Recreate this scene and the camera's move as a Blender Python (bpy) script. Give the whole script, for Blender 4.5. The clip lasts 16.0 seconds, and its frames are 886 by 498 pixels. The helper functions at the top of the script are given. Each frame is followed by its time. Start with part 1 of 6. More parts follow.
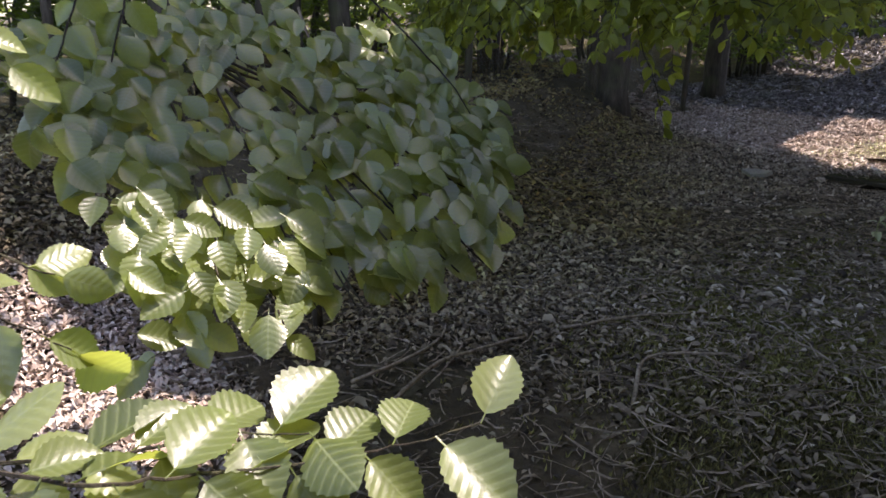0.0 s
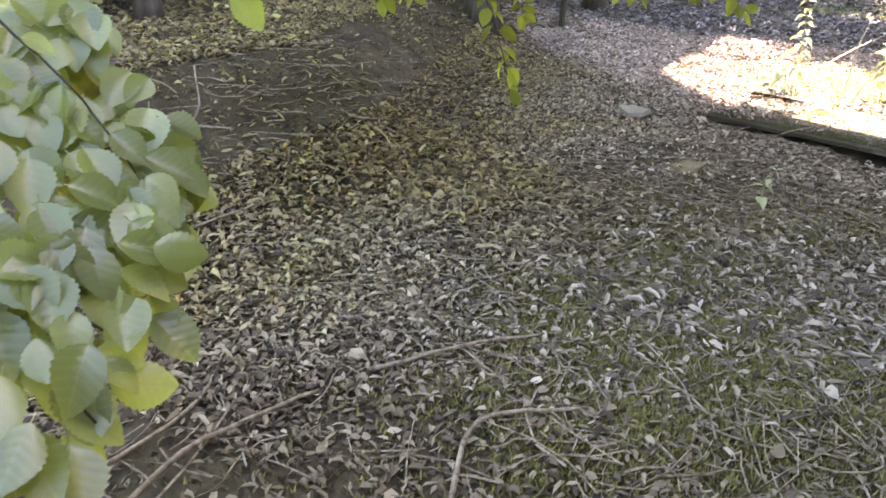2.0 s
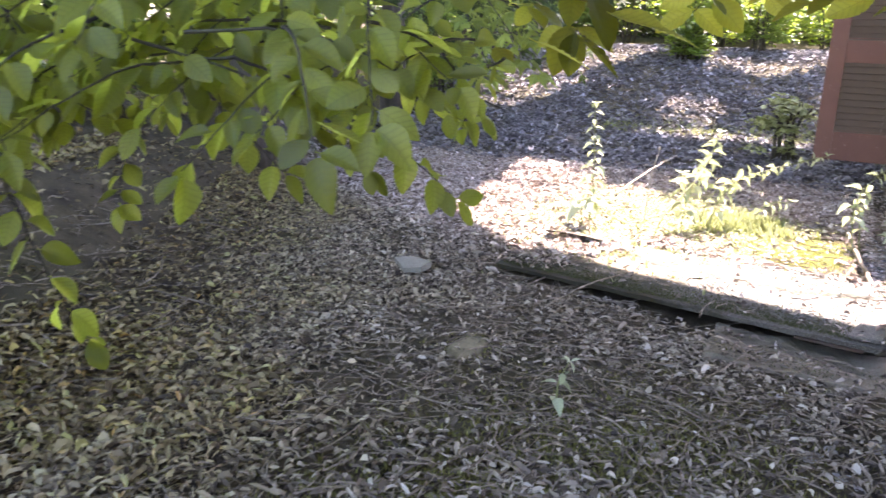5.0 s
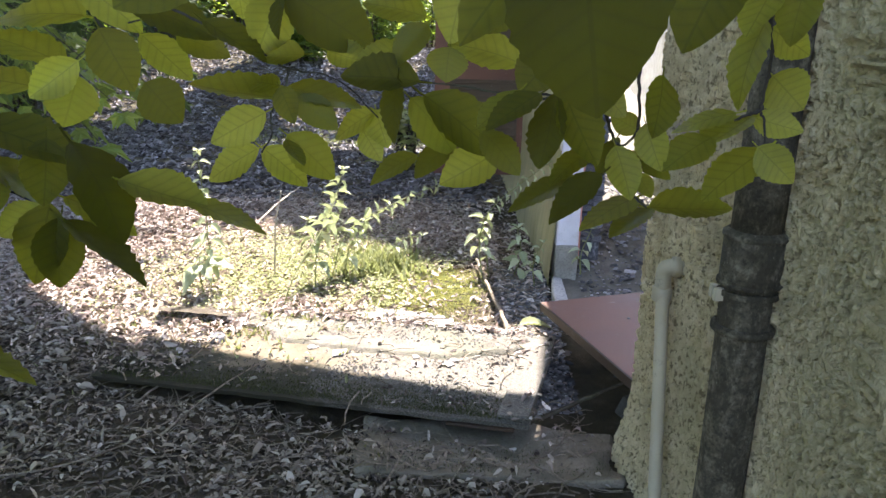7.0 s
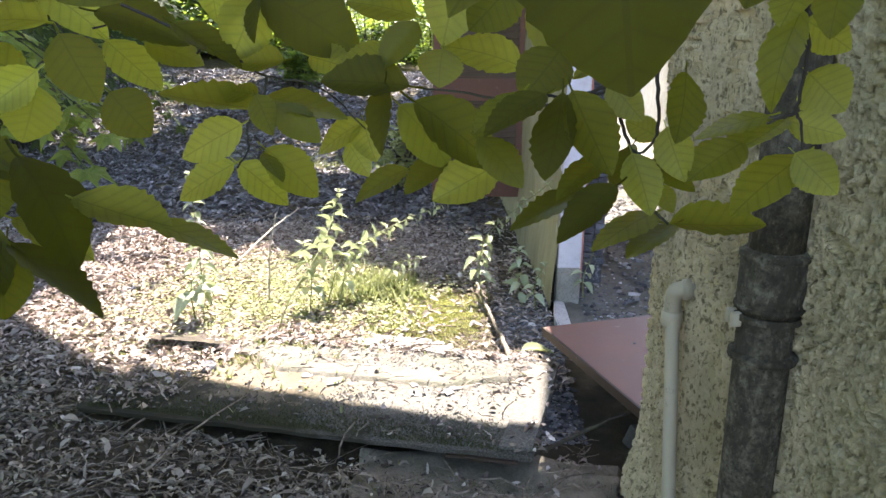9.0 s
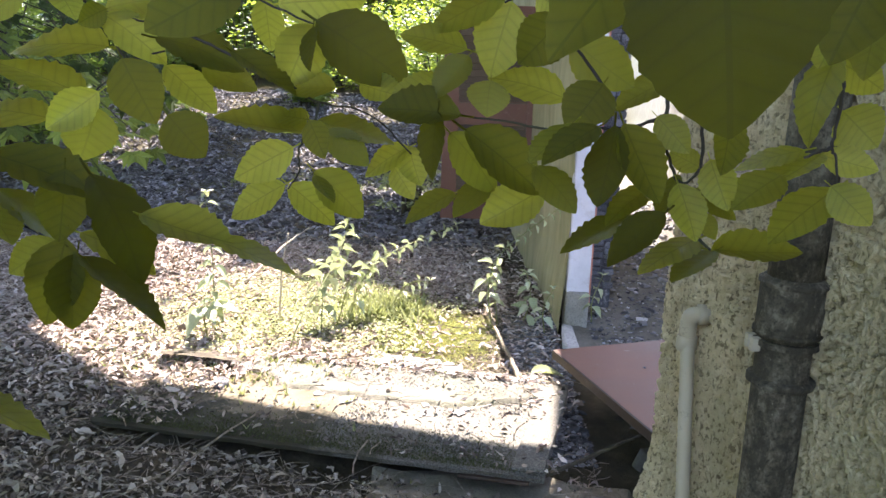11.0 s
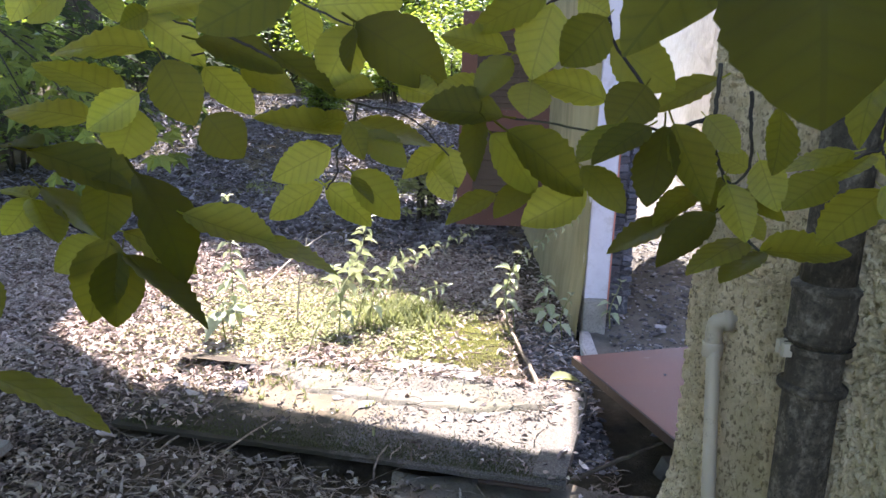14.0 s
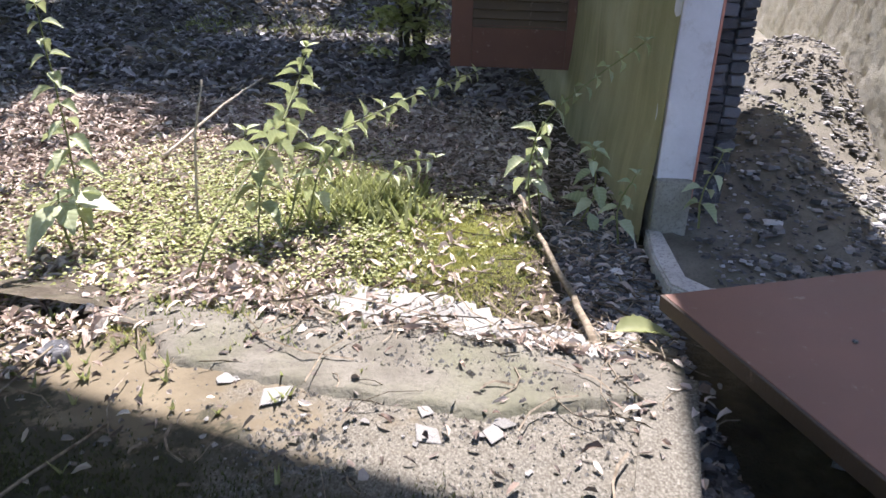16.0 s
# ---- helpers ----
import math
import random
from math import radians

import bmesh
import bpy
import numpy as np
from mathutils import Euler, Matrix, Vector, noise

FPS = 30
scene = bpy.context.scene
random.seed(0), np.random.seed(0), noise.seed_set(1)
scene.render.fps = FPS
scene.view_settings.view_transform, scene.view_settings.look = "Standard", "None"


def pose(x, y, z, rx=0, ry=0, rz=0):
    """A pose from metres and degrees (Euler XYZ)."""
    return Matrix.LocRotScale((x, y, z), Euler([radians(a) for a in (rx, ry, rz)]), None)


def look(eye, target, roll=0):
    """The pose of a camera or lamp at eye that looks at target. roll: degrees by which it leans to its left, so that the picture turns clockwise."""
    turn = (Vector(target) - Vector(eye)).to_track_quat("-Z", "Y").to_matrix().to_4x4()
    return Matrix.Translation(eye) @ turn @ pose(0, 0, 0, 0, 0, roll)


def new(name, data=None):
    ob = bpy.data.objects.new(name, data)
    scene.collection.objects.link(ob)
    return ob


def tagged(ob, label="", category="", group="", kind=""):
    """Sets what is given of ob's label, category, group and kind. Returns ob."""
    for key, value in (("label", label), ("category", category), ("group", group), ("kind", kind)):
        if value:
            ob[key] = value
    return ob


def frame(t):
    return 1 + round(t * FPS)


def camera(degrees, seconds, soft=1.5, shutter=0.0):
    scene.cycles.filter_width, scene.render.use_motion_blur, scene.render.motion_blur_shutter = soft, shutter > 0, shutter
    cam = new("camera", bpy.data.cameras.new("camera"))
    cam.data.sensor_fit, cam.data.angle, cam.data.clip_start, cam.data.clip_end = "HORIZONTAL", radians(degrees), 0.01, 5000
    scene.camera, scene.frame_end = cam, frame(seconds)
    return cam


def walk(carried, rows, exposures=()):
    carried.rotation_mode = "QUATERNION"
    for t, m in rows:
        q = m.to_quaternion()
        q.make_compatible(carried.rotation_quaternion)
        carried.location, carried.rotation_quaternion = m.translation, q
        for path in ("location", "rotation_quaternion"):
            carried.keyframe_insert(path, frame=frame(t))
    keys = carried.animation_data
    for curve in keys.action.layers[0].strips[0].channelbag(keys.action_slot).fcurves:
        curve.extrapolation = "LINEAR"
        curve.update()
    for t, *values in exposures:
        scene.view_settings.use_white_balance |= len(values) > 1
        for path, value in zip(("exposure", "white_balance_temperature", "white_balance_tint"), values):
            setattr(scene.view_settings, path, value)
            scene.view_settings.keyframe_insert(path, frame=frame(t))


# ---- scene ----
cam = camera(61.5, 16.0, shutter=0.15)
PATH = [
    (0, (0.478, -3.714, 1.212), (-0.981, -2.487, 0.607), -0.7),
    (0.5, (0.274, -3.47, 1.25), (-1.114, -2.292, 0.422), -0.0),
    (1, (0.076, -3.19, 1.204), (-1.288, -2.028, 0.317), 0.3),
    (1.5, (0.007, -3.043, 1.241), (-1.279, -1.8, 0.347), 0.7),
    (2, (0.077, -2.872, 1.282), (-1.118, -1.51, 0.435), 1.1),
    (2.5, (-0.039, -2.673, 1.293), (-1.334, -1.285, 0.662), 0.8),
    (3, (-0.11, -2.507, 1.326), (-1.505, -1.212, 0.712), 0.2),
    (3.5, (-0.096, -2.328, 1.322), (-1.614, -1.173, 0.721), -0.2),
    (4, (-0.099, -2.165, 1.347), (-1.574, -0.949, 0.759), 0.7),
    (4.5, (-0.152, -1.955, 1.31), (-1.39, -0.495, 0.729), 1.2),
    (5, (-0.187, -1.709, 1.301), (-1.107, -0.03, 0.724), 1.1),
    (5.2, (-0.169, -1.561, 1.284), (-0.955, 0.186, 0.708), 0.9),
    (7.3, (-0.254, -0.965, 1.559), (-0.274, 0.945, 0.965), 1.2),
    (7.5, (-0.252, -0.96, 1.552), (-0.271, 0.949, 0.957), 1.2),
    (8, (-0.26, -0.967, 1.547), (-0.279, 0.947, 0.967), 1.1),
    (8.5, (-0.268, -0.961, 1.542), (-0.291, 0.961, 0.988), 1.0),
    (9, (-0.244, -0.875, 1.512), (-0.286, 1.053, 0.979), 0.7),
    (11.5, (-0.33, -0.93, 1.523), (-0.374, 1.015, 1.056), 1.9),
    (12, (-0.351, -0.933, 1.526), (-0.4, 1.013, 1.065), 1.8),
    (12.5, (-0.335, -0.942, 1.536), (-0.387, 1.004, 1.076), 1.8),
    (13, (-0.315, -0.953, 1.539), (-0.372, 0.993, 1.08), 1.8),
    (13.5, (-0.307, -0.966, 1.537), (-0.371, 0.98, 1.08), 1.9),
    (14, (-0.339, -0.925, 1.512), (-0.414, 1.02, 1.054), 1.9),
    (14.5, (-0.341, -0.675, 1.359), (-0.433, 1.268, 0.895), 1.8),
    (15, (-0.317, -0.258, 1.193), (-0.415, 1.676, 0.694), 1.8),
    (15.5, (-0.297, 0.206, 1.021), (-0.404, 2.091, 0.359), 1.7),
    (16, (-0.36, 0.654, 1.113), (-0.408, 2.479, 0.297), 1.9),
]
EXPOSURES = [
    (0, 1.75, 6900, 26), (0.5, 2.35, 7000, 30), (1.0, 3.1, 7200, 31), (1.5, 3.75, 7500, 31), (2.0, 3.97, 7800, 28), (2.5, 3.9, 8100, 26), (3.5, 4.23, 8200, 28), (4.0, 4.3, 7900, 28), (4.5, 3.9, 7000, 30),
    (5.2, 3.6, 6650, 32), (7.3, 2.7, 6450, 18), (9, 2.85, 6500, 18), (11.5, 2.95, 6550, 22), (12.5, 2.73, 6200, 26), (14, 2.73, 6200, 26), (15, 2.35, 6150, 23), (16, 1.9, 6150, 20),
]
walk(cam, [(t, look(eye, target, roll)) for t, eye, target, roll in PATH], EXPOSURES)

# ---------------------------------------------------------------- light
SUN_FROM = Vector((0.09, 1.0, 1.88)).normalized()
world = bpy.data.worlds.new("daylight")
world.use_nodes = True
scene.world = world
wn = world.node_tree
sky = wn.nodes.new("ShaderNodeTexSky")
sky.sky_type, sky.sun_disc = "NISHITA", False
sky.sun_elevation, sky.sun_rotation = math.asin(SUN_FROM.z), math.atan2(SUN_FROM.x, SUN_FROM.y)
wn.nodes["Background"].inputs["Strength"].default_value = 0.15
wn.links.new(sky.outputs[0], wn.nodes["Background"].inputs["Color"])
sun_data = bpy.data.lights.new("sun", "SUN")
sun_data.energy, sun_data.angle, sun_data.color = 4.2, radians(0.5), (1.0, 0.95, 0.87)
sun = new("sun", sun_data)
sun.matrix_world = look(SUN_FROM * 30, (0, 0, 0))


# ---------------------------------------------------------------- materials
class Nodes:
    """Short forms for building a node material."""

    def __init__(self, name):
        self.mat = bpy.data.materials.new(name)
        self.mat.use_nodes = True
        self.t = self.mat.node_tree
        self.bsdf = self.t.nodes["Principled BSDF"]
        self.out = self.t.nodes["Material Output"]
        self.geo = self.t.nodes.new("ShaderNodeTexCoord")
        self.coord = self.geo.outputs["Object"]

    def link(self, a, b):
        self.t.links.new(a, b)

    def noise(self, scale, detail=4.0, rough=0.55, coord=None, stretch=None):
        n = self.t.nodes.new("ShaderNodeTexNoise")
        n.inputs["Scale"].default_value, n.inputs["Detail"].default_value, n.inputs["Roughness"].default_value = scale, detail, rough
        src = coord or self.coord
        if stretch:
            mp = self.t.nodes.new("ShaderNodeMapping")
            mp.inputs["Scale"].default_value = stretch
            self.link(src, mp.inputs["Vector"])
            src = mp.outputs[0]
        self.link(src, n.inputs["Vector"])
        return n.outputs["Fac"]

    def voronoi(self, scale, feature="F1", coord=None):
        n = self.t.nodes.new("ShaderNodeTexVoronoi")
        n.feature = feature
        n.inputs["Scale"].default_value = scale
        self.link(coord or self.coord, n.inputs["Vector"])
        return n.outputs["Distance"]

    def ramp(self, fac, stops):
        n = self.t.nodes.new("ShaderNodeValToRGB")
        el = n.color_ramp.elements
        while len(el) < len(stops):
            el.new(0.5)
        for e, (p, c) in zip(el, stops):
            e.position = p
            e.color = (*c, 1) if len(c) == 3 else c
        self.link(fac, n.inputs[0])
        return n.outputs["Color"]

    def mix(self, fac, a, b, mode="MIX"):
        n = self.t.nodes.new("ShaderNodeMix")
        n.data_type, n.blend_type = "RGBA", mode
        for sock, v in ((n.inputs["Factor"], fac), (n.inputs[6], a), (n.inputs[7], b)):
            if isinstance(v, (int, float)):
                sock.default_value = v
            elif isinstance(v, tuple):
                sock.default_value = (*v, 1)
            else:
                self.link(v, sock)
        return n.outputs[2]

    def math(self, op, a, b=0.0):
        n = self.t.nodes.new("ShaderNodeMath")
        n.operation = op
        for sock, v in zip(n.inputs, (a, b)):
            if isinstance(v, (int, float)):
                sock.default_value = v
            else:
                self.link(v, sock)
        return n.outputs[0]

    def bump(self, height, strength=0.5, distance=0.01):
        n = self.t.nodes.new("ShaderNodeBump")
        n.inputs["Strength"].default_value, n.inputs["Distance"].default_value = strength, distance
        self.link(height, n.inputs["Height"])
        self.link(n.outputs[0], self.bsdf.inputs["Normal"])
        return n.outputs[0]

    def island(self):
        return self.t.nodes.new("ShaderNodeNewGeometry").outputs["Random Per Island"]

    def each(self):
        return self.t.nodes.new("ShaderNodeObjectInfo").outputs["Random"]

    def done(self, color, rough=0.8, metal=0.0, spec=0.5):
        if isinstance(color, tuple):
            self.bsdf.inputs["Base Color"].default_value = (*color, 1)
        else:
            self.link(color, self.bsdf.inputs["Base Color"])
        if isinstance(rough, (int, float)):
            self.bsdf.inputs["Roughness"].default_value = rough
        else:
            self.link(rough, self.bsdf.inputs["Roughness"])
        self.bsdf.inputs["Metallic"].default_value = metal
        self.bsdf.inputs["Specular IOR Level"].default_value = spec
        return self.mat


def leaf_material(name, dark, mid, light, through_col, veins=True, pick="object", gloss=0.38, amount=0.45, vein_show=0.25, shine=0.45):
    """A thin leaf: waxy upper side and light that shines through it."""
    n = Nodes(name)
    rnd = n.each() if pick == "object" else n.island()
    base = n.ramp(rnd, [(0.0, dark), (0.55, mid), (1.0, light)])
    base = n.mix(n.math("MULTIPLY", n.noise(35, 3), 0.35), base, tuple(0.55 * c for c in dark))
    tint = n.ramp(rnd, [(0.0, tuple(c * 0.5 for c in through_col)), (0.4, tuple(c * 0.85 for c in through_col)), (1.0, tuple(min(1.0, c * 1.15) for c in through_col))])
    tint = n.mix(n.math("MULTIPLY", n.noise(110, 4, 0.7), 0.5), tint, tuple(0.4 * c for c in through_col))
    if veins:
        uv = n.geo.outputs["UV"]
        sep = n.t.nodes.new("ShaderNodeSeparateXYZ")
        n.link(uv, sep.inputs[0])
        side = n.math("ABSOLUTE", n.math("SUBTRACT", sep.outputs["X"], 0.5))
        wander = n.math("MULTIPLY", n.noise(14, 1), 0.5)
        phase = n.math("ADD", n.math("SUBTRACT", n.math("MULTIPLY", sep.outputs["Y"], 7.0), n.math("MULTIPLY", side, 3.2)), wander)
        line = n.math("ABSOLUTE", n.math("SUBTRACT", n.math("FRACT", phase), 0.5))
        vein = n.ramp(line, [(0.0, (1, 1, 1)), (0.10, (0.35, 0.35, 0.35)), (0.26, (0, 0, 0))])
        rib = n.math("LESS_THAN", side, 0.016)
        lines = n.math("MAXIMUM", n.math("MULTIPLY", vein, 0.75), rib)
        base = n.mix(n.math("MULTIPLY", lines, vein_show), base, tuple(min(1, 1.7 * c + 0.03) for c in light))
        tint = n.mix(n.math("MULTIPLY", lines, 0.42), tint, tuple(0.35 * c for c in through_col))
        n.bump(n.math("ADD", line, n.math("MULTIPLY", n.noise(260, 2), 0.35)), 0.4, 0.002)
    mat = n.done(base, gloss, 0.0, shine)
    tr = n.t.nodes.new("ShaderNodeBsdfTranslucent")
    n.link(tint, tr.inputs["Color"])
    mx = n.t.nodes.new("ShaderNodeMixShader")
    mx.inputs[0].default_value = amount
    n.link(n.bsdf.outputs[0], mx.inputs[1])
    n.link(tr.outputs[0], mx.inputs[2])
    n.link(mx.outputs[0], n.out.inputs["Surface"])
    return mat


def soil_material():
    n = Nodes("woodland_soil")
    big, mid, fine = n.noise(0.9, 4), n.noise(6, 5, 0.65), n.noise(70, 5, 0.7)
    c = n.ramp(mid, [(0.3, (0.045, 0.035, 0.024)), (0.55, (0.11, 0.089, 0.052)), (0.75, (0.185, 0.155, 0.10))])
    c = n.mix(n.ramp(big, [(0.45, (0, 0, 0)), (0.65, (0.55, 0.55, 0.55))]), c, (0.07, 0.072, 0.038))
    c = n.mix(n.math("MULTIPLY", fine, 0.6), c, (0.035, 0.028, 0.022))
    n.bump(n.math("ADD", n.math("MULTIPLY", mid, 1.5), fine), 0.9, 0.02)
    return n.done(c, 0.95, 0, 0.2)


def litter_material(name="fallen_leaves", gain=1.0, cool=False):
    """Dry leaves: olive and rusty towards the bank, grey by the house; the sun patches' brightness is mixed in as
    paler, pinkish leaves.
    """
    n = Nodes(name)
    r = n.island()
    tone = lambda *c: tuple(gain * v for v in c)  # noqa: E731
    grey = n.ramp(r, [(0.0, tone(0.03, 0.023, 0.016)), (0.3, tone(0.16, 0.128, 0.095)), (0.6, tone(0.38, 0.32, 0.24)), (0.88, tone(0.52, 0.45, 0.34)), (1.0, tone(0.66, 0.60, 0.49))])
    warm = n.ramp(r, [(0.0, tone(0.03, 0.021, 0.013)), (0.3, tone(0.17, 0.128, 0.062)), (0.55, tone(0.30, 0.245, 0.12)), (0.8, tone(0.43, 0.355, 0.18)), (0.93, tone(0.40, 0.39, 0.12)), (1.0, tone(0.50, 0.30, 0.10))])
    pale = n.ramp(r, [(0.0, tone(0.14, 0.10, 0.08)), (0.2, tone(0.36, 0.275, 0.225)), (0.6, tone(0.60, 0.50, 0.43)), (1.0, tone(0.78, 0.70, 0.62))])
    sep = n.t.nodes.new("ShaderNodeSeparateXYZ")
    n.link(n.coord, sep.inputs[0])
    place = n.math("ADD", n.math("MULTIPLY", n.math("ADD", n.math("ADD", sep.outputs["X"], 0.75), n.math("MULTIPLY", n.math("MAXIMUM", sep.outputs["Y"], 0.0), 0.7)), -0.5), n.math("MULTIPLY", n.math("SUBTRACT", n.noise(1.3, 3), 0.5), 1.3))
    c = n.mix(n.ramp(place, [(0.1, (0, 0, 0)), (0.8, (1, 1, 1))]), grey, warm)
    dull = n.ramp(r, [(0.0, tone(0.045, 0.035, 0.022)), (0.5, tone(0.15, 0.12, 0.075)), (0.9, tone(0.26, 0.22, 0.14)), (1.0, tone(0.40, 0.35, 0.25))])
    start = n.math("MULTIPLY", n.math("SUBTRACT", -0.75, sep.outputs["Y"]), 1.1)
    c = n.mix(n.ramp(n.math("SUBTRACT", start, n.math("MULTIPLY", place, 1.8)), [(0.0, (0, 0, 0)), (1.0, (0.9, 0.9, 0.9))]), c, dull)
    # Sun patch behind the board: its brightness is painted in as paler leaves.
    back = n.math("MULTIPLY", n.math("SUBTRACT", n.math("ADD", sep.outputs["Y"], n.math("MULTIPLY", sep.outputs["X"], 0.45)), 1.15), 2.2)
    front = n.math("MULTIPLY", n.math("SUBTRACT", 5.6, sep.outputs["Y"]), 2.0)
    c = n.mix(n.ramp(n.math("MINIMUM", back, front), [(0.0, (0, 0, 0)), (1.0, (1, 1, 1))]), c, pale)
    # The same pale colour again, brightening the sunlit ground at the start.
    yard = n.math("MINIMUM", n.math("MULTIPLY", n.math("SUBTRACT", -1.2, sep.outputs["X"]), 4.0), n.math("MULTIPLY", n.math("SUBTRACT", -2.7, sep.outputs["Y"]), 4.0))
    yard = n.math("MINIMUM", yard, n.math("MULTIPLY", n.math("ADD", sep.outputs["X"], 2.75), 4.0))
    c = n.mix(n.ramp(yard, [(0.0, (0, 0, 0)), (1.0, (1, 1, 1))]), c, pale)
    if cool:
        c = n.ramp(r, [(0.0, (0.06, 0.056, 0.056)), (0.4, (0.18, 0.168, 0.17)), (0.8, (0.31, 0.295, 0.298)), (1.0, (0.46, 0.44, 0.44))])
    c = n.mix(n.math("MULTIPLY", n.noise(60, 3), 0.4), c, tone(0.07, 0.054, 0.04))
    n.bump(n.noise(120, 3), 0.4, 0.004)
    return n.done(c, 0.75, 0, 0.35)


def twig_material(name="dry_twig", a=(0.11, 0.086, 0.058), b=(0.33, 0.275, 0.205)):
    n = Nodes(name)
    c = n.ramp(n.noise(40, 4, 0.6, None, (1, 1, 0.4)), [(0.35, a), (0.7, b)])
    n.bump(n.noise(150, 3), 0.5, 0.003)
    return n.done(c, 0.85, 0, 0.3)


def bark_material(name, a, b, c3):
    n = Nodes(name)
    f = n.noise(18, 6, 0.65, None, (1, 1, 0.25))
    c = n.ramp(f, [(0.3, a), (0.55, b), (0.75, c3)])
    c = n.mix(n.ramp(n.noise(5, 3), [(0.5, (0, 0, 0)), (0.75, (0.5, 0.5, 0.5))]), c, (0.09, 0.11, 0.045))
    n.bump(f, 0.9, 0.02)
    return n.done(c, 0.9, 0, 0.25)


def render_material():
    n = Nodes("rough_yellowed_render")
    big, mid, fine = n.noise(1.7, 4), n.noise(14, 5, 0.65), n.noise(130, 4, 0.7)
    lumps = n.noise(70, 3, 0.6, None, (1.0, 1.0, 0.55))
    c = n.ramp(mid, [(0.3, (0.51, 0.405, 0.225)), (0.55, (0.66, 0.54, 0.32)), (0.75, (0.77, 0.66, 0.43))])
    c = n.mix(n.ramp(big, [(0.48, (0, 0, 0)), (0.7, (0.5, 0.5, 0.5))]), c, (0.27, 0.235, 0.115))
    c = n.mix(n.ramp(lumps, [(0.36, (0.8, 0.8, 0.8)), (0.47, (0, 0, 0))]), c, (0.15, 0.115, 0.06))
    sep = n.t.nodes.new("ShaderNodeSeparateXYZ")
    n.link(n.coord, sep.inputs[0])
    # damp: darker olive towards the near end, shade and grime put into the colour
    damp = n.math("ADD", n.math("MULTIPLY", n.math("SUBTRACT", 0.62, sep.outputs["Y"]), 4.0), n.math("MULTIPLY", n.math("SUBTRACT", n.noise(4, 5, 0.7), 0.5), 2.0))
    c = n.mix(n.ramp(damp, [(0.0, (0, 0, 0)), (1.0, (0.65, 0.65, 0.65))]), c, (0.25, 0.22, 0.11))
    n.bump(n.math("ADD", lumps, n.math("MULTIPLY", fine, 0.5)), 0.9, 0.018)
    return n.done(c, 0.92, 0, 0.2)


def algae_material():
    n = Nodes("algae_green_plaster")
    f, s, g = n.noise(2.2, 4), n.noise(9, 5, 0.6, None, (1, 1, 0.12)), n.noise(80, 4)
    c = n.ramp(f, [(0.3, (0.24, 0.22, 0.11)), (0.6, (0.36, 0.325, 0.185)), (0.8, (0.47, 0.425, 0.27))])
    c = n.mix(n.ramp(s, [(0.45, (0, 0, 0)), (0.7, (0.6, 0.6, 0.6))]), c, (0.52, 0.44, 0.26))
    c = n.mix(n.math("MULTIPLY", g, 0.35), c, (0.17, 0.16, 0.075))
    n.bump(n.noise(55, 5, 0.7), 0.5, 0.008)
    return n.done(c, 0.9, 0, 0.2)


def plaster_material(name, a, b, stain, scale=4.0, bumpy=0.5):
    n = Nodes(name)
    f, g = n.noise(scale, 5, 0.6), n.noise(90, 4, 0.7)
    c = n.ramp(f, [(0.3, a), (0.7, b)])
    c = n.mix(n.ramp(n.noise(scale * 2.3, 5, 0.7), [(0.55, (0, 0, 0)), (0.72, (0.7, 0.7, 0.7))]), c, stain)
    c = n.mix(n.math("MULTIPLY", g, 0.25), c, tuple(0.5 * v for v in a))
    n.bump(n.math("ADD", n.noise(30, 5, 0.7), n.math("MULTIPLY", g, 0.5)), min(1.0, bumpy), 0.01 if bumpy < 1 else 0.035)
    return n.done(c, 0.9, 0, 0.25)


def concrete_material(name="weathered_concrete", a=(0.22, 0.205, 0.175), b=(0.40, 0.375, 0.32)):
    n = Nodes(name)
    f, g = n.noise(7, 5, 0.65), n.noise(95, 5, 0.7)
    c = n.ramp(f, [(0.3, a), (0.7, b)])
    c = n.mix(n.ramp(n.noise(3.2, 4), [(0.52, (0, 0, 0)), (0.68, (0.75, 0.75, 0.75))]), c, (0.13, 0.13, 0.085))
    c = n.mix(n.ramp(g, [(0.3, (0.7, 0.7, 0.7)), (0.5, (0, 0, 0))]), c, (0.09, 0.08, 0.065))
    n.bump(n.math("ADD", f, n.math("MULTIPLY", g, 0.6)), 0.6, 0.012)
    return n.done(c, 0.9, 0, 0.25)


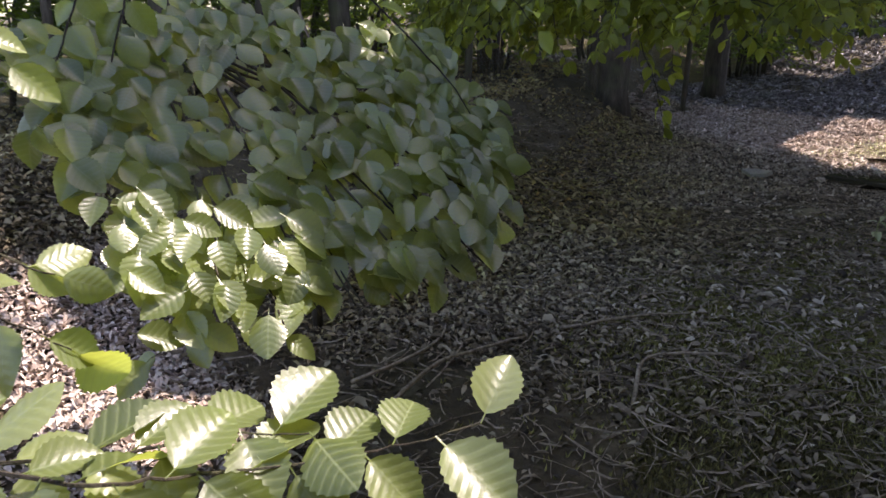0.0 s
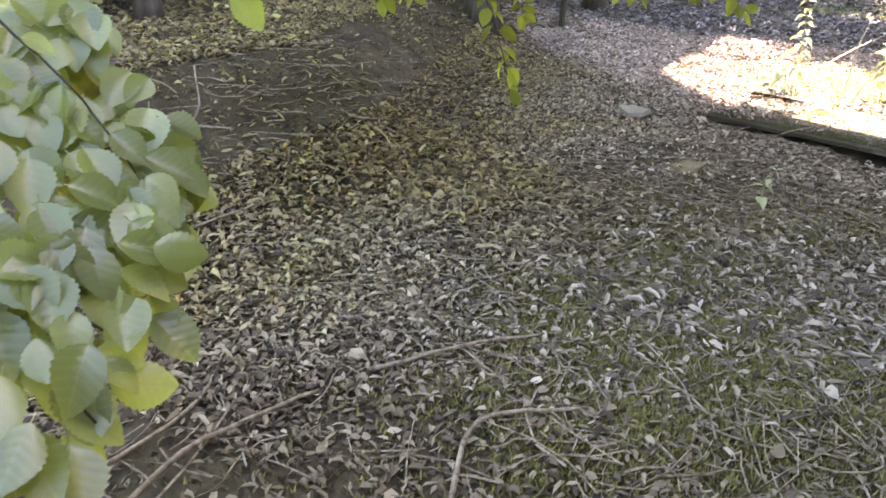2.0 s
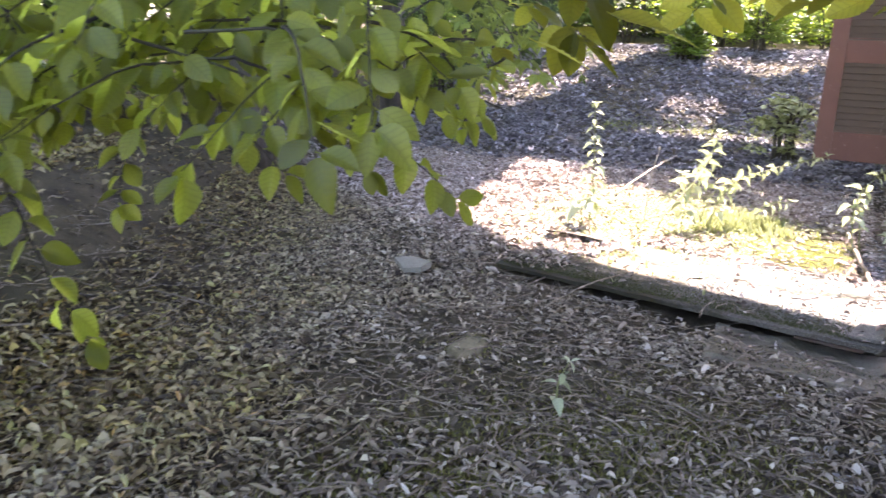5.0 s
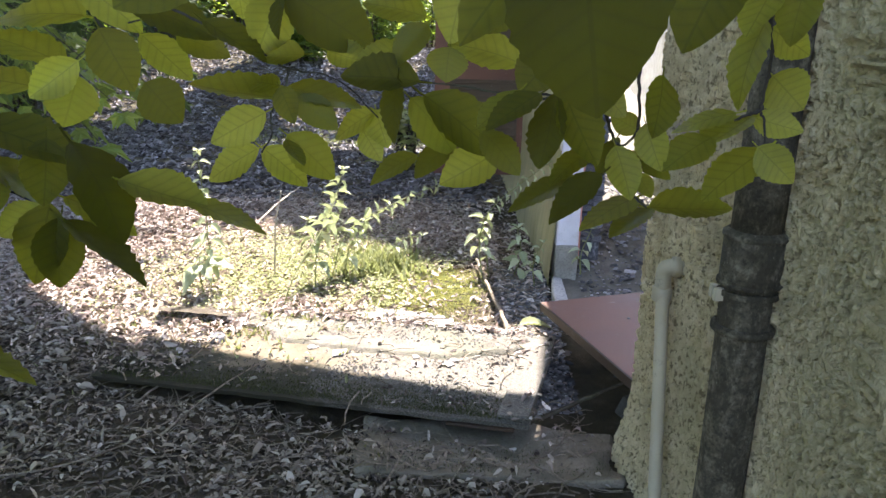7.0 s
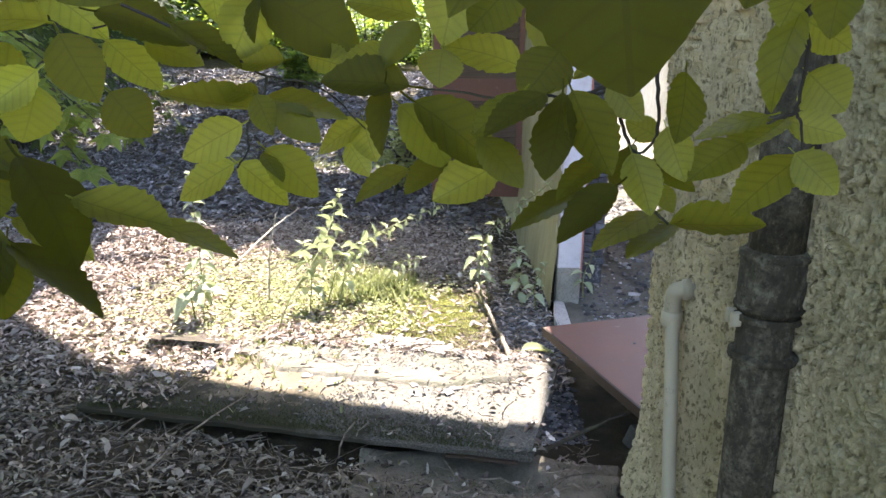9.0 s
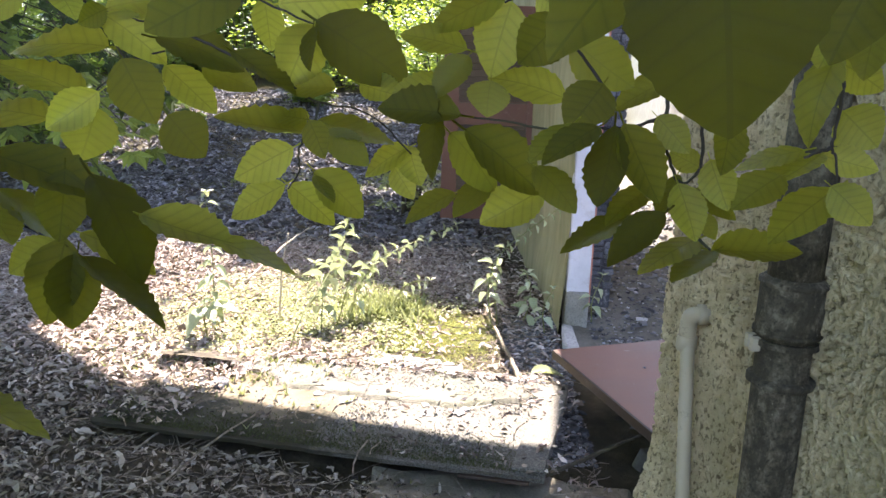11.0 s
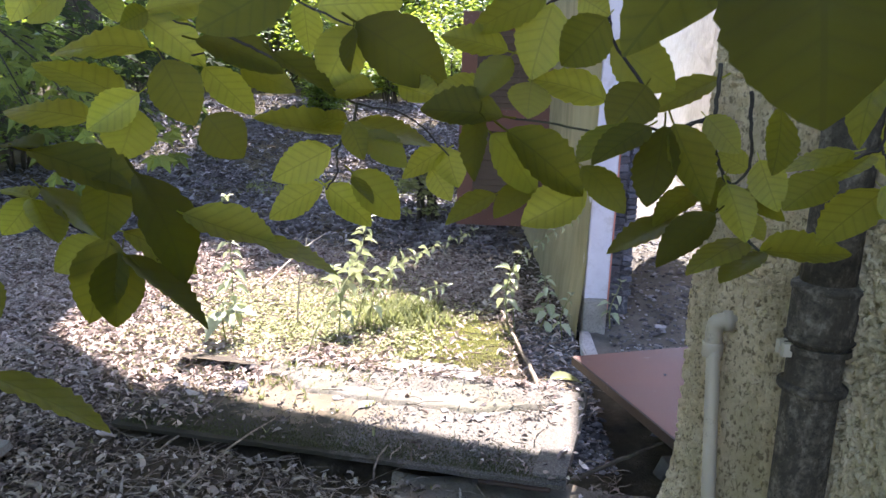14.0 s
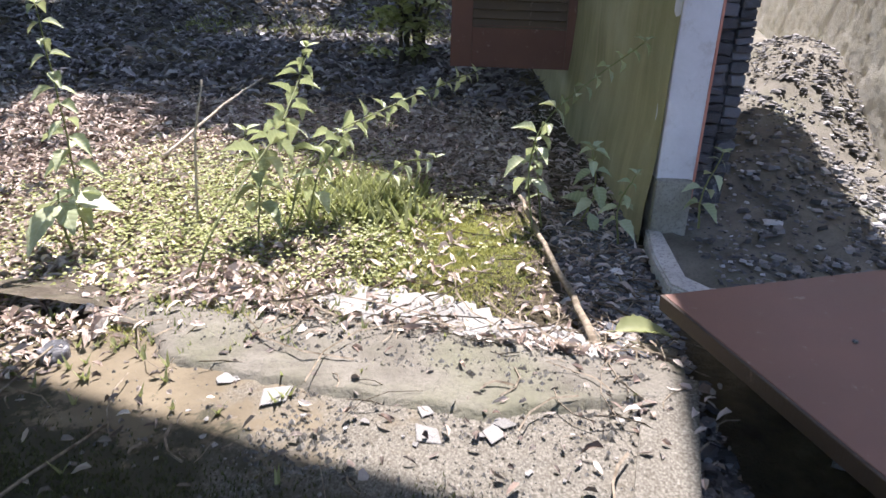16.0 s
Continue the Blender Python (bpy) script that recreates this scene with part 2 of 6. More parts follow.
def board_material():
    """Weathered tan board, dark along its front: moss, deepened in colour to stand for shade."""
    n = Nodes("weathered_tan_board")
    f, g, s = n.noise(5, 5, 0.6), n.noise(110, 4, 0.7), n.noise(11, 5, 0.7)
    c = n.ramp(f, [(0.3, (0.125, 0.10, 0.065)), (0.7, (0.20, 0.165, 0.11))])
    sep = n.t.nodes.new("ShaderNodeSeparateXYZ")
    n.link(n.coord, sep.inputs[0])
    v = n.math("ADD", n.math("MULTIPLY", n.math("ADD", sep.outputs["X"], 1.82), 0.247), n.math("MULTIPLY", n.math("SUBTRACT", sep.outputs["Y"], 1.89), 0.969))
    # damp: mossy front band, its dark mix stretched to deepen the shade there
    damp = n.math("ADD", n.math("MULTIPLY", v, -3.6), n.math("MULTIPLY", n.noise(7, 6, 0.75), 2.9))
    c = n.mix(n.ramp(damp, [(0.52, (0, 0, 0)), (0.74, (0.85, 0.85, 0.85))]), c, (0.024, 0.026, 0.015))
    grit = n.math("ADD", n.math("MULTIPLY", n.math("ADD", sep.outputs["X"], 0.95), 1.1), n.math("MULTIPLY", n.math("SUBTRACT", n.noise(8, 4, 0.7), 0.5), 1.6))
    crumbs = n.ramp(n.noise(170, 4, 0.8), [(0.38, (0.045, 0.041, 0.034)), (0.52, (0.15, 0.14, 0.118)), (0.66, (0.30, 0.285, 0.25))])
    c = n.mix(n.ramp(grit, [(0.1, (0, 0, 0)), (0.45, (0.85, 0.85, 0.85))]), c, crumbs)
    c = n.mix(n.ramp(n.noise(16, 5, 0.75), [(0.58, (0, 0, 0)), (0.68, (0.6, 0.6, 0.6))]), c, (0.08, 0.065, 0.042))
    c = n.mix(n.math("MULTIPLY", g, 0.25), c, (0.06, 0.05, 0.034))
    n.bump(n.math("ADD", s, n.math("MULTIPLY", g, 0.4)), 0.45, 0.006)
    return n.done(c, 0.85, 0, 0.25)


def paint_material(name, a, b, chip, grain=(6, 6, 0.6), rough=0.5):
    n = Nodes(name)
    f, g = n.noise(3.5, 4), n.noise(30, 5, 0.65, None, grain)
    c = n.ramp(f, [(0.3, a), (0.7, b)])
    c = n.mix(n.ramp(n.noise(26, 5, 0.75), [(0.62, (0, 0, 0)), (0.72, (0.8, 0.8, 0.8))]), c, chip)
    n.bump(g, 0.25, 0.004)
    return n.done(c, n.ramp(f, [(0.3, (rough,) * 3), (0.7, (rough + 0.25,) * 3)]), 0, 0.4)


def pipe_material():
    n = Nodes("grimy_mossy_pipe")
    f, g, s = n.noise(30, 8, 0.75), n.noise(120, 6, 0.8), n.noise(20, 7, 0.75, None, (1, 1, 0.4))
    c = n.ramp(f, [(0.38, (0.05, 0.042, 0.027)), (0.5, (0.105, 0.09, 0.058)), (0.62, (0.20, 0.175, 0.118))])
    c = n.mix(n.ramp(s, [(0.47, (0, 0, 0)), (0.56, (0.85, 0.85, 0.85))]), c, (0.05, 0.042, 0.026))
    c = n.mix(n.ramp(g, [(0.36, (0.85, 0.85, 0.85)), (0.44, (0, 0, 0))]), c, (0.03, 0.026, 0.016))
    c = n.mix(n.ramp(g, [(0.63, (0, 0, 0)), (0.68, (0.7, 0.7, 0.7))]), c, (0.36, 0.345, 0.25))
    n.bump(n.math("ADD", f, n.math("MULTIPLY", g, 0.6)), 0.8, 0.008)
    return n.done(c, 0.8, 0, 0.2)


def char_material():
    n = Nodes("charred_timber")
    f = n.noise(40, 5, 0.7)
    c = n.ramp(n.each(), [(0.0, (0.025, 0.025, 0.03)), (0.6, (0.06, 0.062, 0.072)), (1.0, (0.15, 0.155, 0.18))])
    c = n.mix(n.ramp(f, [(0.5, (0, 0, 0)), (0.75, (0.75, 0.75, 0.75))]), c, (0.46, 0.46, 0.49))
    n.bump(f, 0.8, 0.006)
    return n.done(c, 0.55, 0, 0.5)


def moss_material(name, a, b):
    n = Nodes(name)
    c = n.mix(n.island(), a, b)
    return n.done(c, 0.85, 0, 0.25)


def stone_material(name, a, b):
    n = Nodes(name)
    c = n.mix(n.each(), a, b)
    c = n.mix(n.ramp(n.noise(28, 5, 0.7), [(0.45, (0, 0, 0)), (0.7, (0.7, 0.7, 0.7))]), c, tuple(0.45 * v for v in a))
    n.bump(n.noise(60, 5, 0.7), 0.5, 0.006)
    return n.done(c, 0.85, 0, 0.3)


def rubble_material():
    n = Nodes("burnt_rubble")
    r = n.island()
    c = n.ramp(r, [(0.0, (0.04, 0.04, 0.04)), (0.5, (0.14, 0.135, 0.135)), (0.92, (0.27, 0.26, 0.255)), (1.0, (0.5, 0.49, 0.48))])
    n.bump(n.noise(70, 4), 0.5, 0.006)
    return n.done(c, 0.85, 0, 0.3)


M_SOIL, M_LITTER, M_MULCH, M_TWIG = soil_material(), litter_material(), litter_material("leaf_mulch", 0.42), twig_material()
M_SLOPE_LITTER = litter_material("grey_slope_leaves", 1.0, True)
M_TWIG_PALE = twig_material("pale_bare_stick", (0.30, 0.26, 0.20), (0.55, 0.50, 0.41))
M_BARK = bark_material("grey_brown_bark", (0.035, 0.028, 0.02), (0.08, 0.066, 0.048), (0.14, 0.12, 0.09))
M_MOSS_DARK = moss_material("dark_green_moss", (0.035, 0.04, 0.015), (0.09, 0.10, 0.035))
M_MOSS_MID = moss_material("olive_moss", (0.10, 0.10, 0.028), (0.23, 0.22, 0.07))
M_MOSS_OLIVE = moss_material("damp_olive_moss", (0.045, 0.040, 0.013), (0.125, 0.112, 0.038))
M_SHOOT = bark_material("dark_smooth_shoot", (0.02, 0.017, 0.012), (0.04, 0.033, 0.024), (0.075, 0.062, 0.046))
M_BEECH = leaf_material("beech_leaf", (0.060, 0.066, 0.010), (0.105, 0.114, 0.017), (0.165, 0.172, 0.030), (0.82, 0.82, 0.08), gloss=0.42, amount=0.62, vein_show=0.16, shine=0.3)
M_BEECH_GREEN = leaf_material("green_beech_leaf", (0.055, 0.070, 0.013), (0.092, 0.115, 0.021), (0.145, 0.172, 0.038), (0.72, 0.80, 0.10), gloss=0.42, amount=0.60, vein_show=0.16, shine=0.4)
# Darker copy of the beech leaf: shade is put into its colour.
M_BEECH_SHADE = leaf_material("shade_coloured_beech_leaf", (0.034, 0.038, 0.007), (0.05, 0.055, 0.010), (0.07, 0.075, 0.014), (0.50, 0.48, 0.03), gloss=0.6, amount=0.52, vein_show=0.12, shine=0.14)
M_MAPLE = leaf_material("maple_leaf", (0.06, 0.09, 0.02), (0.10, 0.145, 0.035), (0.16, 0.21, 0.06), (0.40, 0.52, 0.07), veins=False, gloss=0.6, amount=0.42, shine=0.25)
# Darker copy of the maple leaf for the branches over the slope.
M_MAPLE_DARK = leaf_material("dark_maple_leaf", (0.018, 0.03, 0.010), (0.03, 0.046, 0.015), (0.05, 0.07, 0.024), (0.12, 0.18, 0.03), veins=False, gloss=0.65, amount=0.3, shine=0.15)
M_HAZEL = leaf_material("broad_waxy_leaf", (0.066, 0.094, 0.028), (0.125, 0.165, 0.055), (0.225, 0.265, 0.125), (0.66, 0.76, 0.12), gloss=0.36, amount=0.46, vein_show=0.34, shine=0.9)
M_CROWN = leaf_material("crown_leaf", (0.035, 0.075, 0.015), (0.06, 0.12, 0.022), (0.095, 0.17, 0.035), (0.42, 0.55, 0.06), veins=False, pick="island", gloss=0.45)
M_NETTLE = leaf_material("nettle_leaf", (0.28, 0.32, 0.17), (0.42, 0.46, 0.27), (0.56, 0.59, 0.40), (0.55, 0.62, 0.30), gloss=0.5, amount=0.25)
M_GRASS = leaf_material("grass_blade", (0.17, 0.19, 0.075), (0.27, 0.29, 0.12), (0.38, 0.39, 0.20), (0.45, 0.50, 0.18), veins=False, pick="island", gloss=0.6, amount=0.3)
M_SEED = leaf_material("seedling_leaf", (0.20, 0.225, 0.07), (0.30, 0.32, 0.12), (0.43, 0.44, 0.21), (0.5, 0.55, 0.15), veins=False, pick="island", gloss=0.5, amount=0.25)
M_MOSS = moss_material("yellow_green_moss", (0.26, 0.27, 0.07), (0.50, 0.49, 0.18))
M_RENDER, M_ALGAE = render_material(), algae_material()
M_WHITE = plaster_material("old_white_plaster", (0.56, 0.54, 0.56), (0.70, 0.68, 0.70), (0.42, 0.38, 0.35), 5.0, 0.25)
M_INNER = plaster_material("peeling_inner_plaster", (0.66, 0.62, 0.53), (0.84, 0.81, 0.73), (0.45, 0.42, 0.32), 9.0, 0.5)
M_PAVE = concrete_material("mossy_rough_paving", (0.16, 0.135, 0.095), (0.30, 0.265, 0.20))
M_CONC, M_SILL = concrete_material(), concrete_material("pale_worn_sill", (0.42, 0.40, 0.38), (0.62, 0.60, 0.57))
M_BOARD = board_material()
M_DIRT = concrete_material("packed_dirt", (0.105, 0.095, 0.075), (0.20, 0.185, 0.155))
M_BLOCK = concrete_material("dark_concrete", (0.06, 0.055, 0.048), (0.15, 0.14, 0.12))
M_DOOR = paint_material("faded_brown_paint", (0.155, 0.074, 0.052), (0.22, 0.115, 0.083), (0.30, 0.24, 0.19))
M_EDGE = paint_material("rotten_wood_edge", (0.03, 0.019, 0.012), (0.065, 0.038, 0.024), (0.15, 0.10, 0.065))
M_SHUT = paint_material("red_brown_shutter_paint", (0.125, 0.053, 0.036), (0.165, 0.078, 0.053), (0.30, 0.19, 0.15))
M_SLAT = paint_material("weathered_slat_paint", (0.085, 0.058, 0.038), (0.13, 0.092, 0.06), (0.30, 0.22, 0.18))
M_PIPE, M_CHAR = pipe_material(), char_material()
M_GREY = paint_material("dull_grey_pipe", (0.38, 0.325, 0.215), (0.48, 0.415, 0.29), (0.18, 0.17, 0.13), (3, 3, 1), 0.55)
M_RUST = paint_material("rust_and_brick_red", (0.42, 0.15, 0.10), (0.55, 0.25, 0.18), (0.3, 0.12, 0.08))
M_SHARD = stone_material("pale_broken_tile", (0.23, 0.22, 0.205), (0.38, 0.365, 0.345))
M_SLATE = stone_material("dark_slate", (0.045, 0.047, 0.055), (0.13, 0.135, 0.15))
M_STONE = stone_material("grey_green_stone", (0.14, 0.135, 0.105), (0.23, 0.22, 0.172))
M_TAN = stone_material("tan_mossy_stone", (0.16, 0.14, 0.085), (0.24, 0.21, 0.12))
M_RUBBLE = rubble_material()
M_GRIT = moss_material("grey_grit", (0.07, 0.064, 0.054), (0.26, 0.245, 0.215))
M_WIRE = paint_material("galvanised_wire", (0.10, 0.095, 0.085), (0.16, 0.15, 0.135), (0.12, 0.08, 0.05))
M_ROOF = concrete_material("shade_roof_boards", (0.16, 0.13, 0.10), (0.26, 0.22, 0.17))


# ---------------------------------------------------------------- building helpers
rng = random.Random(11)


def finish(name, bm, material, smooth=False):
    me = bpy.data.meshes.new(name)
    bm.to_mesh(me)
    bm.free()
    me.materials.append(material)
    if smooth:
        for p in me.polygons:
            p.use_smooth = True
    return me


def part(name, bm, material, parent, label="", smooth=False):
    """Links a bmesh as one mesh object under a thing or a part."""
    ob = new(name, finish(name, bm, material, smooth))
    ob.parent = parent
    if label:
        ob["label"] = label
    return ob


def thing(name, label, category, group="", kind="", at=(0, 0, 0)):
    ob = new(name)
    ob.location = at
    return tagged(ob, label, category, group, kind)


def mesh_thing(name, bm, material, label, category, group="", kind="", smooth=False):
    return tagged(new(name, finish(name, bm, material, smooth)), label, category, group, kind)


def from_arrays(name, verts, faces, material, label="", category="", kind="stuff", smooth=False):
    me = bpy.data.meshes.new(name)
    me.from_pydata(verts, [], faces)
    me.materials.append(material)
    if smooth:
        me.polygons.foreach_set("use_smooth", [True] * len(me.polygons))
    me.update()
    ob = new(name, me)
    return tagged(ob, label, category, "", kind)


def box(bm, m, sx, sy, sz, bevel=0.0):
    """A box of the given size about the pose m, with worn edges where bevel is set."""
    made = bmesh.ops.create_cube(bm, size=1.0, matrix=m @ Matrix.Diagonal((sx, sy, sz, 1)))
    if bevel:
        edges = list({e for v in made["verts"] for e in v.link_edges})
        bmesh.ops.bevel(bm, geom=edges, offset=bevel, segments=2, affect="EDGES", profile=0.6)
    return bm


def tube(bm, pts, radii, sides=6, cap=True):
    """A tapering tube along a line of points."""
    pts = [Vector(p) for p in pts]
    rings, ref = [], None
    for i, p in enumerate(pts):
        d = (pts[min(i + 1, len(pts) - 1)] - pts[max(i - 1, 0)]).normalized()
        if ref is None:
            ref = d.orthogonal().normalized()
        ref = (ref - d * ref.dot(d)).normalized()
        other = d.cross(ref)
        r = radii[i] if isinstance(radii, (list, tuple)) else radii
        rings.append([bm.verts.new(p + (ref * math.cos(a) + other * math.sin(a)) * r) for a in [2 * math.pi * k / sides for k in range(sides)]])
    for a, b in zip(rings, rings[1:]):
        for k in range(sides):
            bm.faces.new((a[k], a[(k + 1) % sides], b[(k + 1) % sides], b[k]))
    if cap:
        bm.faces.new(rings[0][::-1])
        bm.faces.new(rings[-1])
    return bm


def curve_points(ctrl, steps=6, jitter=0.0, r=None):
    """Points on a smooth line through the given ones."""
    c = [Vector(p) for p in ctrl]
    c = [c[0] * 2 - c[1], *c, c[-1] * 2 - c[-2]]
    out = []
    for i in range(1, len(c) - 2):
        for k in range(steps):
            t = k / steps
            a, b, d, e = c[i - 1], c[i], c[i + 1], c[i + 2]
            out.append(0.5 * (2 * b + (d - a) * t + (2 * a - 5 * b + 4 * d - e) * t * t + (3 * b - a - 3 * d + e) * t ** 3))
    out.append(c[-2])
    if jitter:
        out = [p + Vector([(r or rng).uniform(-jitter, jitter) for _ in range(3)]) for p in out]
    return out


def smoothstep(a, b, x):
    t = min(1.0, max(0.0, (x - a) / (b - a)))
    return t * t * (3 - 2 * t)


def bank_edge(y):
    """x of the line along which the bank by the fence begins to rise."""
    return -2.35 - 0.10 * (y + 1.8) - (0.45 * max(0.0, y + 0.1) if y > -0.1 else 0.0)


def ground_z(x, y):
    s = bank_edge(y) - x
    z = 0.55 * smoothstep(-0.35, 1.15, s)
    z -= 0.25 * smoothstep(3.2, 6.0, s)
    z += 0.95 * smoothstep(7.6, 13.0, y) * smoothstep(1.2, -0.6, x - 0.03 * y) + 0.25 * smoothstep(13.0, 22.0, y)
    z += 0.035 * smoothstep(2.2, 2.6, y) * smoothstep(-2.4, -1.7, x) * smoothstep(5.0, 3.6, y)
    z += 0.025 * noise.noise((x * 1.3, y * 1.3, 0.0)) + 0.012 * noise.noise((x * 5, y * 5, 3.0))
    return z


def leaf_mesh(name, material, length, width, seed, rows=18, teeth=0.03, fold=0.25, bend=0.25, wave=0.02, point=1.0, pairs=7.0, loose=0.8):
    """A leaf lying along +y from its stalk, with a folded midrib, corrugated veins and a toothed rim."""
    r = random.Random(seed)
    bm = bmesh.new()
    uv = bm.loops.layers.uv.new("UVMap")
    cols = (-1.0, -0.66, -0.33, 0.0, 0.33, 0.66, 1.0)
    grid, twist, lean, cup = [], r.uniform(-loose, loose), r.uniform(-0.16, 0.16) * loose / 0.8, r.uniform(-0.5, 0.5) * loose / 0.8
    for i in range(rows + 1):
        v = i / rows
        w = math.sin(math.pi * v ** (0.9 if point < 1.5 else 0.75)) ** (0.72 if point < 1.5 else 0.9) * (1 - 0.14 * v ** 3 * point) if 0 < i < rows else (0.05 if i == 0 else 0.02)
        tooth = teeth * (1 if i % 2 else -1)
        line = []
        for c in cols:
            ww = w * width / 2 * (1 + (tooth if abs(c) == 1.0 else 0))
            x = c * ww + lean * length * v * v
            ridge = wave * length * math.sin(6.283 * (pairs * v - abs(c) * w * 1.6)) * abs(c) * w
            z = fold * abs(c) * ww - bend * length * v * v + ridge + twist * c * ww * v + cup * c * c * ww
            line.append((bm.verts.new((x, v * length, z)), (0.5 + c * 0.5 * max(w, 0.02), v)))
        grid.append(line)
    for a, b in zip(grid, grid[1:]):
        for k in range(6):
            quad = (a[k], a[k + 1], b[k + 1], b[k])
            f = bm.faces.new([q[0] for q in quad])
            f.smooth = True
            for loop, q in zip(f.loops, quad):
                loop[uv].uv = q[1]
    stalk = [(0, -0.16 * length, 0.012 * length), (0, -0.07 * length, 0), (0, 0.03 * length, 0)]
    tube(bm, stalk, 0.008 * length + 0.0003, 4, False)
    return finish(name, bm, material)


def lobed_leaf_mesh(name, material, size, seed):
    """A palmate leaf with five pointed, toothed lobes, lying along +y from its stalk."""
    r = random.Random(seed)
    bm = bmesh.new()
    heart = bm.verts.new((0, 0.22 * size, 0))
    rim = []
    for k, (ang, reach) in enumerate(((-125, 0.42), (-100, 0.30), (-62, 0.80), (-34, 0.42), (0, 1.0), (34, 0.42), (62, 0.80), (100, 0.30), (125, 0.42))):
        lobe = k % 2 == 0
        for off, f in (((-9, 0.70), (0, 1.0), (9, 0.70)) if lobe else ((0, 1.0),)):
            a = radians(ang + off + r.uniform(-3, 3))
            d = size * 0.78 * reach * f * r.uniform(0.92, 1.08)
            rim.append(bm.verts.new((math.sin(a) * d, 0.22 * size + math.cos(a) * d, -0.22 * d * d / size + (0.05 * size if not lobe else 0) + r.uniform(-0.02, 0.02) * size)))
    for a, b in zip(rim, rim[1:]):
        bm.faces.new((heart, b, a))
    bm.faces.new((heart, rim[0], rim[-1]))
    bmesh.ops.recalc_face_normals(bm, faces=bm.faces)
    tube(bm, [(0, -0.35 * size, 0.03 * size), (0, -0.1 * size, 0), (0, 0.22 * size, 0)], 0.009 * size, 4, False)
    return finish(name, bm, material)


def leaf_pose(at, axis, up, size=1.0):
    """Pose of a leaf whose stalk starts at a point and whose blade runs along axis."""
    y = Vector(axis).normalized()
    z = Vector(up)
    z = (z - y * z.dot(y)).normalized()
    x = y.cross(z)
    m = Matrix((x, y, z)).transposed().to_4x4()
    return Matrix.Translation(at) @ m @ Matrix.Translation((0, 0.16 * 0.07 * size, 0)) @ Matrix.Diagonal((size, size, size, 1))


def spray(parent, ctrl, meshes, r, gap=0.035, size=1.0, radius=0.003, droop=0.25, face=(0, 0, 1), loose=0.35, tip=True, material=None, spread=0.9):
    """A leafy shoot: a tapering twig with leaves set left and right in turn."""
    pts = curve_points(ctrl, 8, 0.002, r)
    bm = bmesh.new()
    n = len(pts)
    tube(bm, pts, [max(0.0008, radius * (1 - 0.75 * i / n)) for i in range(n)], 5)
    part("twig", bm, material or M_SHOOT, parent)
    done, side, total = 0.0, 1, 0
    for i in range(1, n):
        seg = (pts[i] - pts[i - 1])
        done += seg.length
        while done >= gap:
            done -= gap
            side = -side
            d = seg.normalized()
            up = (Vector(face) + Vector([r.uniform(-loose, loose) for _ in range(3)])).normalized()
            across = d.cross(up).normalized() * side
            axis = d * r.uniform(0.35, 0.8) + across * spread + Vector((0, 0, -droop * r.uniform(0.4, 1.5)))
            ob = new("leaf", r.choice(meshes))
            ob.parent = parent
            ob.matrix_basis = leaf_pose(pts[i], axis, up, size * r.uniform(0.72, 1.15))
            total += 1
    if tip:
        d = (pts[-1] - pts[-2]).normalized()
        ob = new("leaf", r.choice(meshes))
        ob.parent = parent
        ob.matrix_basis = leaf_pose(pts[-1], d + Vector((0, 0, -droop * 0.5)), face, size)
    return total


def leaf_cloud(name, material, spots, r, per, spread, size, parent=None, label="", category="", kind="", flat=0.5, hang=0.3):
    """Many small four-sided leaves round the given spots, joined into one mesh."""
    verts, faces = [], []
    for sx, sy, sz in spots:
        for _ in range(per):
            p = Vector((sx + r.gauss(0, spread), sy + r.gauss(0, spread), sz + r.gauss(0, spread * flat)))
            a = r.uniform(0, 6.283)
            axis = Vector((math.cos(a), math.sin(a), -hang * r.uniform(0, 2))).normalized()
            up = Vector((r.uniform(-0.6, 0.6), r.uniform(-0.6, 0.6), 1)).normalized()
            side = axis.cross(up).normalized()
            l, w = size * r.uniform(0.7, 1.3), size * r.uniform(0.28, 0.42)
            k = len(verts)
            lift = side.cross(axis) * w * 0.3
            verts += [tuple(p), tuple(p + axis * l * 0.35 + side * w + lift), tuple(p + axis * l * 0.75 + side * w * 0.8 + lift), tuple(p + axis * l), tuple(p + axis * l * 0.75 - side * w * 0.8 + lift), tuple(p + axis * l * 0.35 - side * w + lift)]
            faces += [(k, k + 1, k + 2, k + 3), (k, k + 3, k + 4, k + 5)]
    ob = from_arrays(name, verts, faces, material, label, category, kind)
    ob.parent = parent
    return ob


# ---------------------------------------------------------------- ground and litter
def axis_steps(lo, hi, step, far):
    """Coordinates that are close together between lo and hi and spread out to the horizon."""
    mid = list(np.arange(lo, hi + step / 2, step))
    out, d = [], step * 2
    while sum(out) + d < far:
        out.append(d)
        d *= 1.35
    left = [lo - sum(out[: k + 1]) for k in range(len(out))][::-1]
    right = [hi + sum(out[: k + 1]) for k in range(len(out))]
    return left + mid + right


def build_ground():
    xs, ys = axis_steps(-6.0, 1.5, 0.07, 1500), axis_steps(-4.5, 8.0, 0.07, 1500)
    verts = [(x, y, ground_z(x, y)) for y in ys for x in xs]
    w = len(xs)
    faces = [(j * w + i, j * w + i + 1, (j + 1) * w + i + 1, (j + 1) * w + i) for j in range(len(ys) - 1) for i in range(w - 1)]
    from_arrays("ground", verts, faces, M_SOIL, "bare brown woodland soil with stones and mud", "ground", "structure", True)


SLAB_O, SLAB_U, SLAB_V = Vector((-1.82, 1.89, 0.0)), Vector((0.969, -0.247, 0)), Vector((0.247, 0.969, 0))


